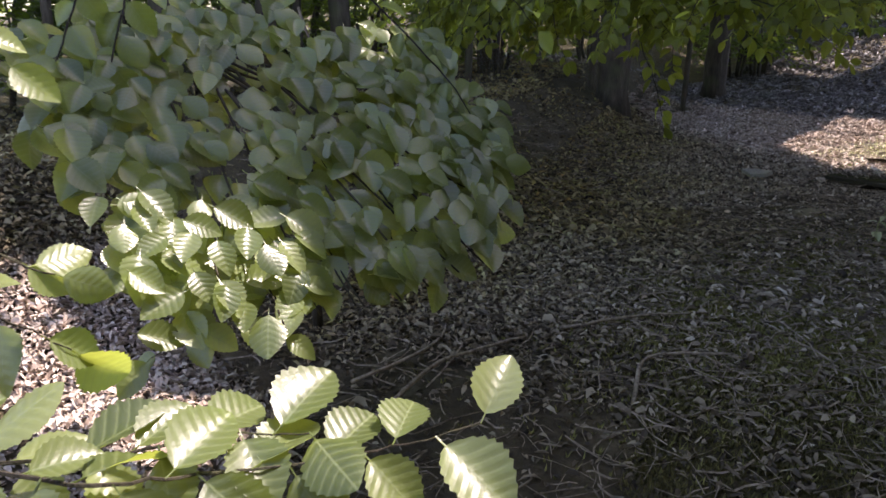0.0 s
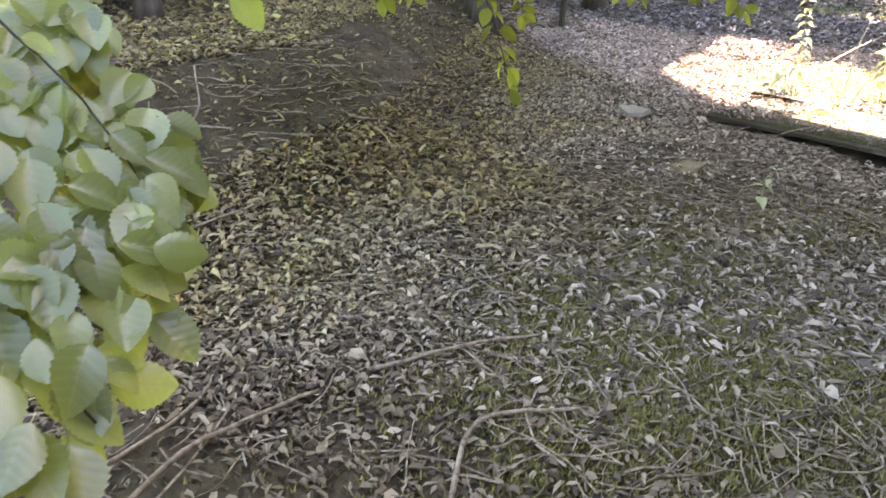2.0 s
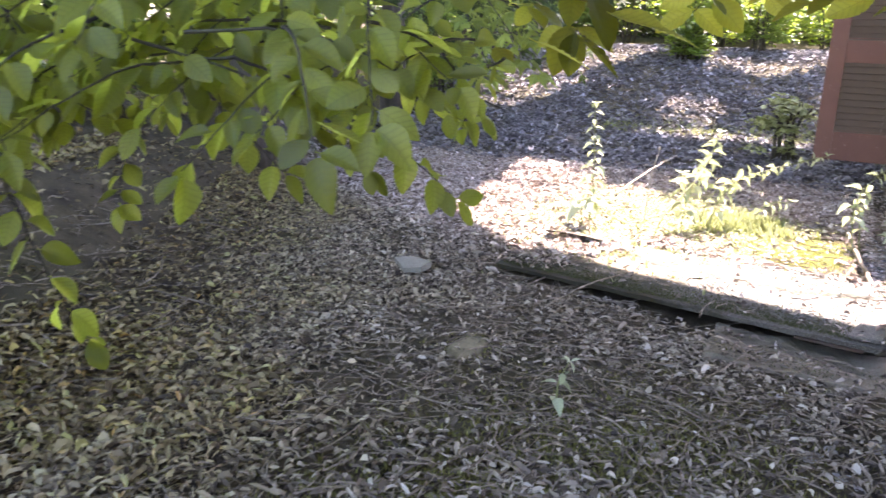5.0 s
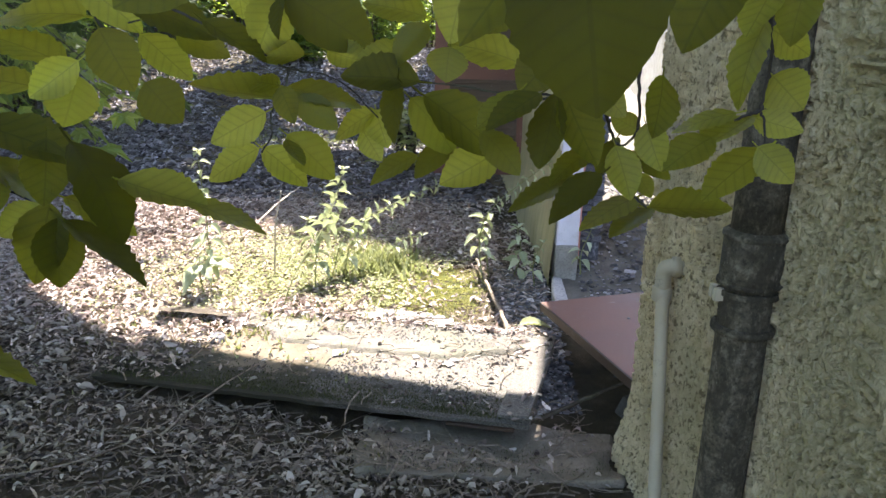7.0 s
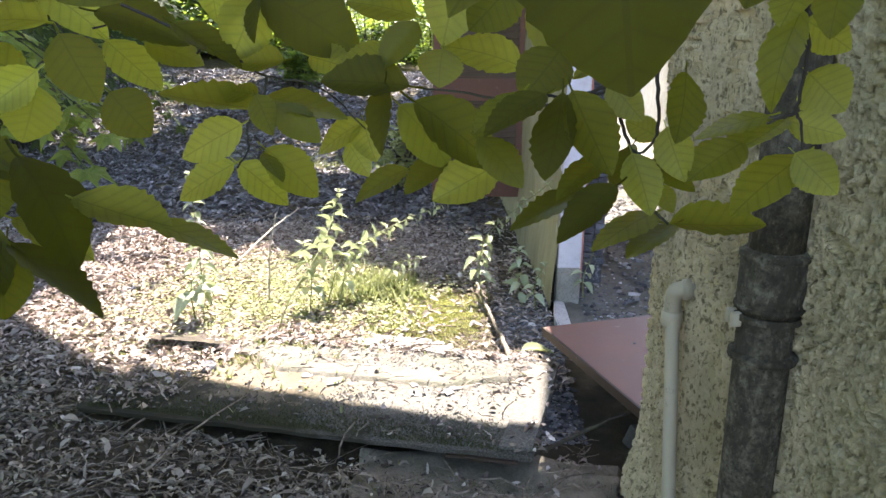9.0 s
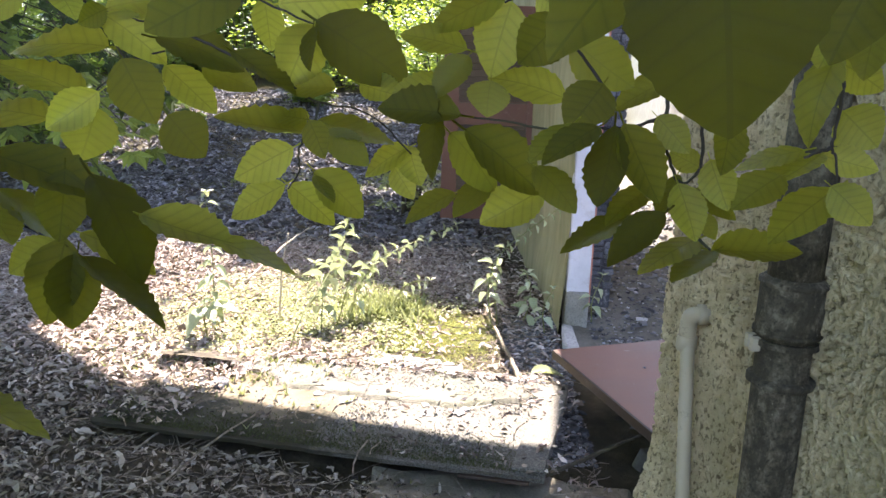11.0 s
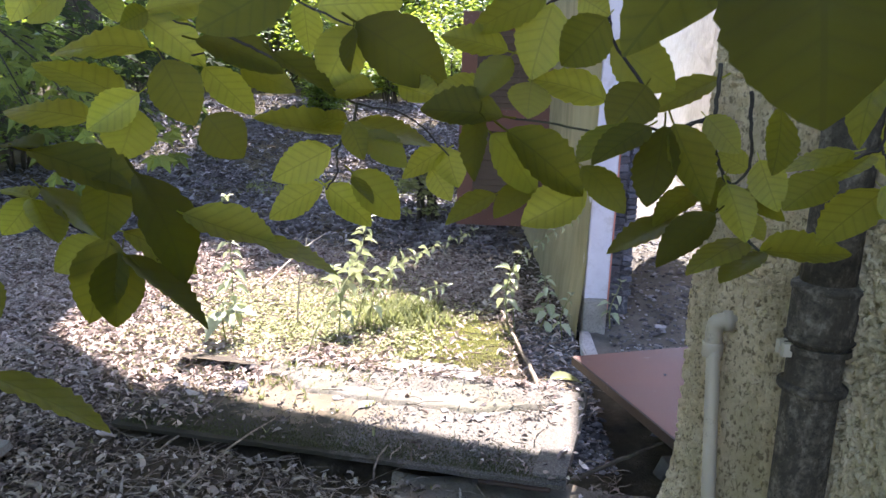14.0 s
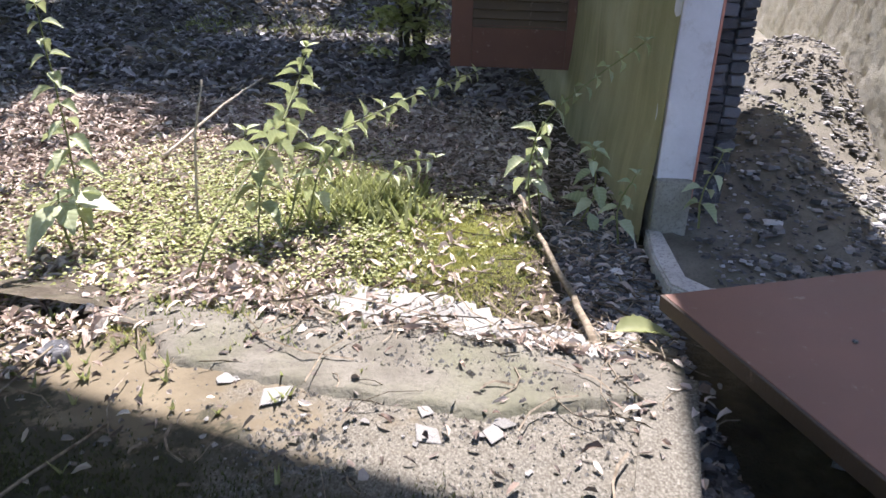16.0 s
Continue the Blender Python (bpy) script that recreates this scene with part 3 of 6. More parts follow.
def slab_top(u):
    return 0.05 + 0.095 * max(0.0, min(1.0, u / 1.9))


def surface_z(x, y):
    """Height of what one would step on: the board, else the ground."""
    rel = Vector((x, y, 0)) - SLAB_O
    u, v = rel.dot(SLAB_U), rel.dot(SLAB_V)
    if 0 < u < 1.95 and 0 < v < 0.72:
        return slab_top(u) + 0.005
    if 0.42 < u < 1.87 and 0.70 < v < 1.05:
        return max(ground_z(x, y), slab_top(u) * smoothstep(1.05, 0.72, v) + ground_z(x, y) * smoothstep(0.72, 1.05, v)) + 0.016
    if -0.58 < x < 0.32 and 1.27 < y < 1.58:
        return 0.034
    return ground_z(x, y)


def litter_density(x, y):
    s = bank_edge(y) - x
    d = 1.0
    if 0.15 + 0.18 * smoothstep(-2.0, -0.5, y) < s < 0.95:
        d = 0.07
    rel = Vector((x, y, 0)) - SLAB_O
    u, v = rel.dot(SLAB_U), rel.dot(SLAB_V)
    if 0 < u < 1.95 and 0 < v < 0.75:
        d = 0.025 if u > 0.38 + 0.1 * noise.noise((v * 6, 3, 0)) else 0.95
    if -0.75 < x < 0.0 and 2.3 < y < 3.5:
        d = 0.12
    if x > 0.02 and y > 0.9:
        d = 0.2
    if -0.58 < x < 0.32 and 1.27 < y < 1.58:
        d = 0.08
    elif x > -1.9 and 0.2 < y < 1.9:
        d *= 0.24 + 0.3 * smoothstep(0.0, 0.3, noise.noise((x * 2.6, y * 2.6, 11.0)))
    d *= 0.35 + 0.9 * smoothstep(-0.25, 0.25, noise.noise((x * 1.1, y * 1.1, 8.0)))
    d *= 1.0 - 0.65 * smoothstep(-1.4, -0.6, x) * smoothstep(0.4, -0.3, y)
    d *= 1.0 - 0.45 * smoothstep(-1.0, -0.6, x) * smoothstep(-0.3, -0.7, y)
    if x < -1.22 and y < -2.72:
        return 0.9
    if x > -2.7:
        d *= 0.14 + 0.86 * smoothstep(-2.25, -1.9, y + 0.5 * smoothstep(-1.45, -1.95, x) + 0.15 * noise.noise((x * 3, y * 3, 5)))
    return d


def build_litter():
    r = random.Random(5)

    def scatter(count, x0, x1, y0, y1, size, name, label, material, thin=1.0, power=1.0, lift=0.02):
        verts, faces = [], []
        for _ in range(count):
            x, y = r.uniform(x0, x1), r.uniform(y0, y1)
            if r.random() > litter_density(x, y) ** power or (x > 0.28 and -1.5 < y < 9):
                continue
            z = surface_z(x, y) + r.uniform(0.001, lift)
            a, tilt, roll = r.uniform(0, 6.283), r.gauss(0, 0.30), r.gauss(0, 0.5)
            size_here = size * (0.72 if y < -0.8 else 0.74 if 0.2 < y < 2.2 else 1.0)
            l, w = size_here * r.uniform(0.6, 1.75), thin * size * r.uniform(0.08, 0.23)
            curl, arch, bend = r.uniform(0.0, 1.6), r.uniform(-0.12, 0.22), r.uniform(-0.3, 0.3)
            ca, sa = math.cos(a), math.sin(a)
            pts = ((0, 0, 0), (0.28, 1, curl), (0.5, 0, 0), (0.7, 0.8, curl), (1, 0.1, 0.1), (0.72, -0.8, curl * 0.8), (0.3, -1, curl * 0.9))
            k = len(verts)
            for p, q, h in pts:
                px, py = (p - 0.5) * l, q * w + bend * l * (p - 0.5) ** 2 * 2
                pz = h * w + px * tilt + py * roll + arch * l * (1 - 4 * (p - 0.5) ** 2)
                verts.append((x + px * ca - py * sa, y + px * sa + py * ca, z + pz))
            faces += [(k, k + 1, k + 2), (k + 1, k + 3, k + 2), (k + 3, k + 4, k + 2), (k + 4, k + 5, k + 2), (k + 5, k + 6, k + 2), (k + 6, k, k + 2)]
        from_arrays(name, verts, faces, material, label, "leaf litter")

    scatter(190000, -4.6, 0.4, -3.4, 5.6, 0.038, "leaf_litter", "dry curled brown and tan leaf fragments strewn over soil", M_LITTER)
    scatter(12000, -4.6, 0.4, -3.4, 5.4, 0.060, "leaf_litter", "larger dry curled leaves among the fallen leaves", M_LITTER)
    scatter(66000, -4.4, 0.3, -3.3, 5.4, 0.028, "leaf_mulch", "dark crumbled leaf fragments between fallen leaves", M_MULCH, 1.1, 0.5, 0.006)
    scatter(15000, -3.2, -0.35, 2.3, 5.4, 0.036, "leaf_litter", "pale leaves, coloured brighter where the sun patch falls", M_LITTER, 1.15, 0.6, 0.025)
    scatter(9000, -2.9, -1.2, -3.9, -2.75, 0.036, "leaf_litter", "pale leaves, coloured brighter to lift the sunlit yard", M_LITTER, 1.4, 0.6, 0.012)
    scatter(14000, -7.2, -4.2, -4.0, 5.4, 0.07, "leaf_litter", "brown leaf litter around the foot of the fence", M_LITTER)
    scatter(42000, -6.5, 0.3, 5.2, 13.5, 0.08, "leaf_litter", "cool grey leaf litter on the slope", M_SLOPE_LITTER)
    scatter(2600, -2.5, -1.9, -2.0, -1.1, 0.046, "leaf_litter", "thick drift of dry curled leaves at the foot of the bank", M_LITTER, 1.0, 0.3, 0.03)
    scatter(5200, -2.72, -1.9, -1.1, 0.4, 0.046, "leaf_litter", "thick drift of dry curled leaves below the bare bank", M_LITTER, 1.0, 0.3, 0.03)


def build_twigs():
    r = random.Random(9)
    verts, faces = [], []
    for _ in range(15000):
        x, y = r.uniform(-3.6, 0.25), r.uniform(-3.2, 4.2)
        if r.random() > 0.4 + 0.6 * smoothstep(-2.6, -0.6, x):
            continue
        if y < -1.5 and r.random() < 0.6:
            continue
        if -0.75 < x < -0.05 and 2.5 < y < 3.5 and r.random() < 0.85:
            continue
        rel = Vector((x, y, 0)) - SLAB_O
        if 0 < rel.dot(SLAB_U) < 2 and 0 < rel.dot(SLAB_V) < 0.75 and r.random() < 0.93:
            continue
        a, l, rad = r.uniform(0, 6.283), min(0.38, 0.03 + r.expovariate(11)), r.choice((0.0012, 0.0015, 0.002, 0.0026, 0.0036))
        bend = r.uniform(-0.9, 0.9)
        level = surface_z(x, y)
        k = len(verts)
        for i in range(4):
            t = i / 3
            ang = a + bend * t
            px, py = x + math.cos(ang) * l * t, y + math.sin(ang) * l * t
            pz = level + 0.012 + r.uniform(0, 0.012)
            for q in range(3):
                th = 2.094 * q
                verts.append((px - math.sin(ang) * rad * math.cos(th), py + math.cos(ang) * rad * math.cos(th), pz + rad * math.sin(th)))
        for i in range(3):
            for q in range(3):
                a0, a1 = k + i * 3 + q, k + i * 3 + (q + 1) % 3
                faces.append((a0, a1, a1 + 3, a0 + 3))
    from_arrays("twig_litter", verts, faces, M_TWIG, "thin dry grey-brown twigs lying on the leaf litter", "twigs")


# ---------------------------------------------------------------- house
def wall_x(y):
    """x of the near wall's face, which runs slightly askew."""
    return 0.39 + 0.06 * (1.45 - y)


def build_near_wall():
    """Rough-cast wall with its thrown pebbles as relief."""
    ys, zs = np.arange(-0.3, 1.4501, 0.0042), np.arange(-0.05, 2.1, 0.0046)
    verts = []
    for z in zs:
        for y in ys:
            lean = 0.5 * noise.noise((3, y * 5, z * 5))
            p = Vector((0, y * 78 + z * 20 * lean, z * 42))
            q = 0.0155 * smoothstep(-0.08, 0.12, noise.noise(p)) + 0.005 * max(-0.4, noise.noise(p * 2.1)) + 0.012 * noise.noise((5, y * 3, z * 3))
            round_off = 0.02 * max(0.0, (y - 1.42) / 0.03) ** 2
            foot = 0.045 * smoothstep(0.32, 0.05, z) * smoothstep(0.9, 1.45, y)
            verts.append((wall_x(y) - q + round_off - foot, y, z))
    w = len(ys)
    faces = [(j * w + i, (j + 1) * w + i, (j + 1) * w + i + 1, j * w + i + 1) for j in range(len(zs) - 1) for i in range(w - 1)]
    wall = from_arrays("wall_near", verts, faces, M_RENDER, "rough-cast rendered house wall, yellowed and green with algae", "wall", "structure", False)
    bm = bmesh.new()
    low = [(wall_x(1.43) + 0.03, 1.43), (wall_x(-1.4) + 0.03, -1.4), (0.95, -1.4), (0.78, 1.43)]
    bottom, top = [bm.verts.new((x, y, -0.05)) for x, y in low], [bm.verts.new((x, y, 3.05)) for x, y in low]
    bm.faces.new(top), bm.faces.new(bottom[::-1])
    for i in range(4):
        bm.faces.new((bottom[i], bottom[(i + 1) % 4], top[(i + 1) % 4], top[i]))
    bmesh.ops.recalc_face_normals(bm, faces=bm.faces)
    part("wall_core", bm, M_RENDER, wall)
    bm = bmesh.new()
    box(bm, pose(4.6, 2.6, 1.5), 0.25, 20.0, 3.1)
    part("rear_wall", bm, M_RENDER, wall)
    # Unseen wall added to keep sky light off the start of the path.
    bm = bmesh.new()
    box(bm, pose(1.15, -4.4, 1.5), 0.4, 6.0, 3.1)
    part("wall_core", bm, M_RENDER, wall)


def build_far_wall():
    wall = thing("wall_far", "algae-green plastered house wall beside the burnt doorway", "wall", kind="structure")
    bm = bmesh.new()
    n_y, n_z = 60, 60
    ys, zs = [3.2 + 5.3 * (i / n_y) ** 1.5 for i in range(n_y + 1)], [-0.05 + 3.0 * k / n_z for k in range(n_z + 1)]
    grid = [[bm.verts.new((0.32 - 0.035 * (y - 3.2) + 0.012 * noise.noise((y * 4, z * 4, 1)) - 0.03 * smoothstep(0.5, 0.1, z), y, z)) for y in ys] for z in zs]
    for a, b in zip(grid, grid[1:]):
        for i in range(n_y):
            bm.faces.new((a[i], b[i], b[i + 1], a[i + 1]))
    part("plaster_face", bm, M_ALGAE, wall, smooth=True)
    bm = bmesh.new()
    box(bm, pose(0.327, 6.0, 1.45, 0, 0, 2.0), 0.2, 5.0, 3.0)
    part("wall_core", bm, M_ALGAE, wall)
    reveal = thing("doorway_reveal", "cracked off-white plaster reveal of the burnt doorway", "door reveal", kind="structure")
    bm = bmesh.new()
    box(bm, pose(0.385, 3.27, 1.28), 0.13, 0.15, 2.3, 0.012)
    for v in bm.verts:
        v.co.x += 0.008 * noise.noise((v.co.x * 9, v.co.z * 5, 2))
    part("plaster_strip", bm, M_WHITE, reveal)
    bm = bmesh.new()
    box(bm, pose(0.385, 3.255, 0.16), 0.135, 0.17, 0.26, 0.02)
    part("plinth_block", bm, M_CONC, reveal, "grey broken plinth block")
    bm = bmesh.new()
    box(bm, pose(0.4555, 3.25, 1.3), 0.009, 0.10, 2.2, 0.002)
    part("red_strip", bm, M_RUST, reveal, "exposed brick-red strip")
    # Lintel added out of view; it also shades the reveal.
    bm = bmesh.new()
    box(bm, pose(0.55, 2.32, 2.75), 0.32, 1.78, 0.6)
    tagged(new("lintel", finish("lintel", bm, M_RENDER)), "plain rendered lintel, unseen, closing the doorway and shading its reveal", "lintel", "", "structure")
    bm = bmesh.new()
    for z0 in (0.085,):
        pts = [(0.31, 3.20), (0.285, 2.95), (0.285, 2.74), (0.36, 2.65), (0.62, 2.63), (0.62, 2.70), (0.41, 2.73), (0.355, 2.80), (0.365, 3.20)]
        low, top = [bm.verts.new((x, y, 0.0)) for x, y in pts], [bm.verts.new((x + 0.006 * noise.noise((x * 30, y * 30, 1)), y, z0 + 0.012)) for x, y in pts]
        bm.faces.new(top[::-1])
        for i in range(len(pts)):
            j = (i + 1) % len(pts)
            bm.faces.new((low[i], low[j], top[j], top[i]))
    bmesh.ops.recalc_face_normals(bm, faces=bm.faces)
    bmesh.ops.bevel(bm, geom=list(bm.edges), offset=0.008, segments=2, affect="EDGES")
    mesh_thing("threshold", bm, M_SILL, "pale worn stone door sill", "door sill", "", "structure")


def build_charred_frame():
    frame_thing = thing("charred_door_frame", "burnt timber door frame cracked into black scales", "door frame")
    bm = bmesh.new()
    box(bm, pose(0.525, 3.32, 1.3), 0.12, 0.09, 2.25)
    part("jamb", bm, M_CHAR, frame_thing)
    r = random.Random(3)
    meshes = []
    for k in range(5):
        bm = bmesh.new()
        box(bm, Matrix.Identity(4), 1, 1, 1, 0.18)
        for v in bm.verts:
            v.co += Vector([r.uniform(-0.05, 0.05) for _ in range(3)])
        meshes.append(finish("char_scale", bm, M_CHAR))
    for col, x in enumerate((0.492, 0.558)):
        z = 0.30
        while z < 2.42:
            h = r.uniform(0.022, 0.05)
            ob = new("char_scale", r.choice(meshes))
            ob.parent = frame_thing
            ob.matrix_basis = pose(x + r.uniform(-0.004, 0.004), 3.265 + r.uniform(-0.012, 0.008), z + h / 2, r.uniform(-6, 6), r.uniform(-9, 9), r.uniform(-8, 8)) @ Matrix.Diagonal((0.062 * r.uniform(0.8, 1.05), 0.035, h * 0.86, 1))
            z += h


def bank_inside(x, y):
    """Earth that has slid up against the inner wall."""
    return 0.10 * smoothstep(4.0, 6.0, y) + 0.16 * smoothstep(0.55, 0.05, 1.34 + 0.15 * (y - 3.0) - x) * smoothstep(3.6, 5.0, y)


def heap_inside(x, y):
    """Burnt rubble in the doorway and a broad heap of earth behind it."""
    return max(0.30 * math.exp(-((x - 0.95) ** 2 / 0.10 + (y - 4.15) ** 2 / 0.5)), 0.34 * math.exp(-((x - 1.25) ** 2 / 0.30 + (y - 4.8) ** 2 / 0.7)))


def build_inside():
    bm = bmesh.new()
    n = 90
    grid = []
    for j in range(n + 1):
        row = []
        for i in range(n + 1):
            x, y = 0.345 + 4.0 * i / n, 1.48 + 14.5 * (j / n) ** 1.8
            heap = heap_inside(x, y)
            row.append(bm.verts.new((x, y, 0.085 + heap + bank_inside(x, y) - 0.14 * smoothstep(2.8, 2.5, y) * smoothstep(1.0, 0.7, x) + 0.03 * noise.noise((x * 6, y * 6, 0)) + 0.02 * noise.noise((x * 17, y * 17, 4)))))
        grid.append(row)
    for a, b in zip(grid, grid[1:]):
        for i in range(n):
            bm.faces.new((a[i], a[i + 1], b[i + 1], b[i]))
    mesh_thing("floor", bm, M_DIRT, "rubble-covered floor inside the roofless house", "floor", "", "structure", True)
    r = random.Random(21)
    verts, faces = [], []
    for _ in range(16000):
        if r.random() < 0.66:
            x, y = r.uniform(0.45, 2.4), r.uniform(1.9, 5.4)
            z = 0.095 + heap_inside(x, y) + bank_inside(x, y)
            size = 0.004 + min(0.022, r.expovariate(190))
        else:
            x, y = r.uniform(-0.02, 0.34), r.uniform(1.75, 3.5)
            if 0.27 < x and y < 3.25:
                continue
            z, size = ground_z(x, y) + 0.005, 0.004 + min(0.02, r.expovariate(190))
        k = len(verts)
        a = r.uniform(0, 6.283)
        ca, sa = math.cos(a), math.sin(a)
        sx, sy, sz = size * r.uniform(0.6, 1.4), size * r.uniform(0.4, 1.0), size * r.uniform(0.25, 0.7)
        for dx, dy, dz in ((-1, -1, 0), (1, -1, 0), (1, 1, 0), (-1, 1, 0), (-0.7, -0.7, 1), (0.8, -0.6, 1), (0.6, 0.8, 1), (-0.8, 0.6, 1)):
            px, py = dx * sx * r.uniform(0.7, 1.1), dy * sy * r.uniform(0.7, 1.1)
            verts.append((x + px * ca - py * sa, y + px * sa + py * ca, z + dz * sz * r.uniform(0.6, 1.2)))
        faces += [(k + 4, k + 5, k + 6, k + 7), (k, k + 1, k + 5, k + 4), (k + 1, k + 2, k + 6, k + 5), (k + 2, k + 3, k + 7, k + 6), (k + 3, k, k + 4, k + 7)]
    from_arrays("burnt_rubble", verts, faces, M_RUBBLE, "black and grey slate chips and burnt rubble", "rubble")
    # Added slab, out of view: keeps the sun off the fallen door.
    bm = bmesh.new()
    box(bm, pose(0.83, 3.75, 2.66), 0.84, 2.9, 0.12, 0.01)
    tagged(new("ceiling", finish("ceiling", bm, M_CONC)), "unseen slab added above the doorway to shade the fallen door", "ceiling", "", "structure")
    # far room wall in full sun
    a, b = Vector((3.29, 16.0, 0)), Vector((1.34, 3.0, 0))
    d = (b - a).normalized()
    out = Vector((-d.y, d.x, 0)) * -1
    if out.x > 0:
        out = -out
    bm = bmesh.new()
    nu, nz = 520, 120
    grid = []
    for k in range(nz + 1):
        z = 0.0 + 3.0 * k / nz
        row = []
        for i in range(nu + 1):
            p = a + d * ((b - a).length * i / nu)
            q = 0.0022 * noise.noise((i * 0.9, k * 0.8, 0)) - 0.004 * smoothstep(0.45, 0.6, noise.noise((i * 0.35, k * 0.5, 3))) + 0.002 * smoothstep(0.12, 0.2, noise.noise((i * 0.07, k * 0.09, 7)))
            row.append(bm.verts.new((p.x + out.x * q, p.y + out.y * q, z)))
        grid.append(row)
    for r0, r1 in zip(grid, grid[1:]):
        for i in range(nu):
            bm.faces.new((r0[i], r0[i + 1], r1[i + 1], r1[i]))
    wall = mesh_thing("wall_inner", bm, M_INNER, "sunlit inner wall with flaking pale plaster", "wall", "", "structure", True)
    bm = bmesh.new()
    mid = (a + b) / 2 - out * 0.12
    box(bm, pose(mid.x, mid.y, 1.5, 0, 0, math.degrees(math.atan2(d.y, d.x))), (b - a).length, 0.2, 3.0)
    part("wall_core", bm, M_INNER, wall)


def build_shade_roof():
    """Unseen flat roof over the yard and a board along the house wall, added to cast the straight-edged shade."""
    roof = thing("shade_roof", "unseen flat roof added to shape the yard's sun patches", "roof", kind="structure")
    # Outline cut so that its shadow leaves the sunlit patches open.
    edge = [(-6.4, 8.3), (-2.88, 8.22), (-2.47, 5.62), (-1.72, 5.02), (-1.0, 4.69), (0.30, 4.17), (0.43, 5.05), (1.2, 5.05), (1.6, -0.9), (-0.30, -0.79), (-0.46, -0.81), (-0.60, -0.87), (-0.68, -1.35), (-1.7, -1.35), (-1.55, -0.62), (-0.97, -0.50), (-1.0, -0.40), (-1.12, -0.25), (-1.37, -0.16), (-1.57, -0.33), (-2.03, -0.48), (-2.6, -0.75), (-6.4, -0.9)]
    bm = bmesh.new()
    low, top = [bm.verts.new((x, y, 5.0)) for x, y in edge], [bm.verts.new((x, y, 5.06)) for x, y in edge]
    bm.faces.new(low), bm.faces.new(top[::-1])
    for i in range(len(edge)):
        j = (i + 1) % len(edge)
        bm.faces.new((low[i], top[i], top[j], low[j]))
    bmesh.ops.recalc_face_normals(bm, faces=bm.faces)
    part("shade_deck", bm, M_ROOF, roof)
    # Added eave board, out of view, that shades the strip beside the wall.
    bm = bmesh.new()
    box(bm, pose(0.33, 6.4, 3.03, 0, 0, 2.0), 0.62, 4.4, 0.05)
    tagged(new("eave", finish("eave", bm, M_ROOF)), "unseen eave board added to shade the strip along the wall", "eave", "", "structure")
    for x, y in ((0.62, 0.4), (0.62, -1.2)):
        bm = bmesh.new()
        box(bm, pose(x, y, 2.5), 0.14, 0.14, 5.0, 0.01)
        part("post", bm, M_ROOF, roof)


def build_pipes():
    down = thing("downpipe", "grimy moss-stained round rainwater downpipe on the wall", "downpipe")
    cx, cy, rad = wall_x(0.555) - 0.062, 0.555, 0.055
    bm = bmesh.new()
    tube(bm, [(cx - 0.002 * math.sin(k), cy, z) for k, z in enumerate(np.linspace(0.0, 1.07, 9))], rad, 24)
    part("lower_pipe", bm, M_PIPE, down, smooth=True)
    bm = bmesh.new()
    tube(bm, [(cx, cy, 1.0), (cx, cy, 1.015), (cx, cy, 1.12), (cx, cy, 1.13)], [rad + 0.004, rad + 0.009, rad + 0.009, rad + 0.003], 24)
    part("socket", bm, M_PIPE, down, smooth=True)
    bm = bmesh.new()
    tube(bm, [(cx, cy, z) for z in np.linspace(1.12, 3.0, 12)], rad - 0.002, 24)
    part("upper_pipe", bm, M_PIPE, down, smooth=True)
    bm = bmesh.new()
    tube(bm, [(cx, cy, 0.985), (cx, cy, 0.998)], rad + 0.011, 24)
    clamp = part("pipe_clamp", bm, M_PIPE, down)
    for z, h in ((1.118, 0.016), (1.012, 0.012), (0.905, 0.02)):
        bm = bmesh.new()
        tube(bm, [(cx, cy, z - h / 2), (cx, cy, z - h / 4), (cx, cy, z + h / 4), (cx, cy, z + h / 2)], [rad + 0.006, rad + 0.013, rad + 0.013, rad + 0.006], 24)
        part("pipe_rim", bm, M_PIPE, down, smooth=True)
    for dy in (-0.012, 0.014):
        bm = bmesh.new()
        box(bm, pose(cx - rad - 0.012, cy + dy, 0.985, 0, 0, 8), 0.02, 0.014, 0.03, 0.003)
        part("clamp_bolt", bm, M_GREY, clamp)
    water = thing("water_pipe", "thin dull grey water pipe with an elbow into the wall", "pipe")
    px, py = wall_x(1.1) - 0.060, 1.09
    bm = bmesh.new()
    tube(bm, curve_points([(px + 0.006, py - 0.19, 0.0), (px + 0.004, py - 0.10, 0.4), (px + 0.002, py, 0.82)], 6), 0.0195, 16)
    part("pipe", bm, M_GREY, water, smooth=True)
    bm = bmesh.new()
    tube(bm, [(px + 0.002, py, 0.76), (px + 0.002, py, 0.764), (px + 0.002, py, 0.80), (px + 0.002, py, 0.804)], [0.026, 0.029, 0.029, 0.026], 16)
    tube(bm, curve_points([(px + 0.002, py, 0.80), (px + 0.002, py - 0.002, 0.845), (px + 0.012, py - 0.012, 0.868), (px + 0.075, py - 0.02, 0.872)], 5), 0.0235, 16)
    tube(bm, [(px + 0.020, py - 0.014, 0.870), (px + 0.042, py - 0.018, 0.872)], 0.029, 16)
    part("elbow", bm, M_GREY, water, "grey plastic elbow fitting", smooth=True)


# ---------------------------------------------------------------- things on the ground
def slab_point(u, v, z):
    p = SLAB_O + SLAB_U * u + SLAB_V * v
    return (p.x, p.y, z)


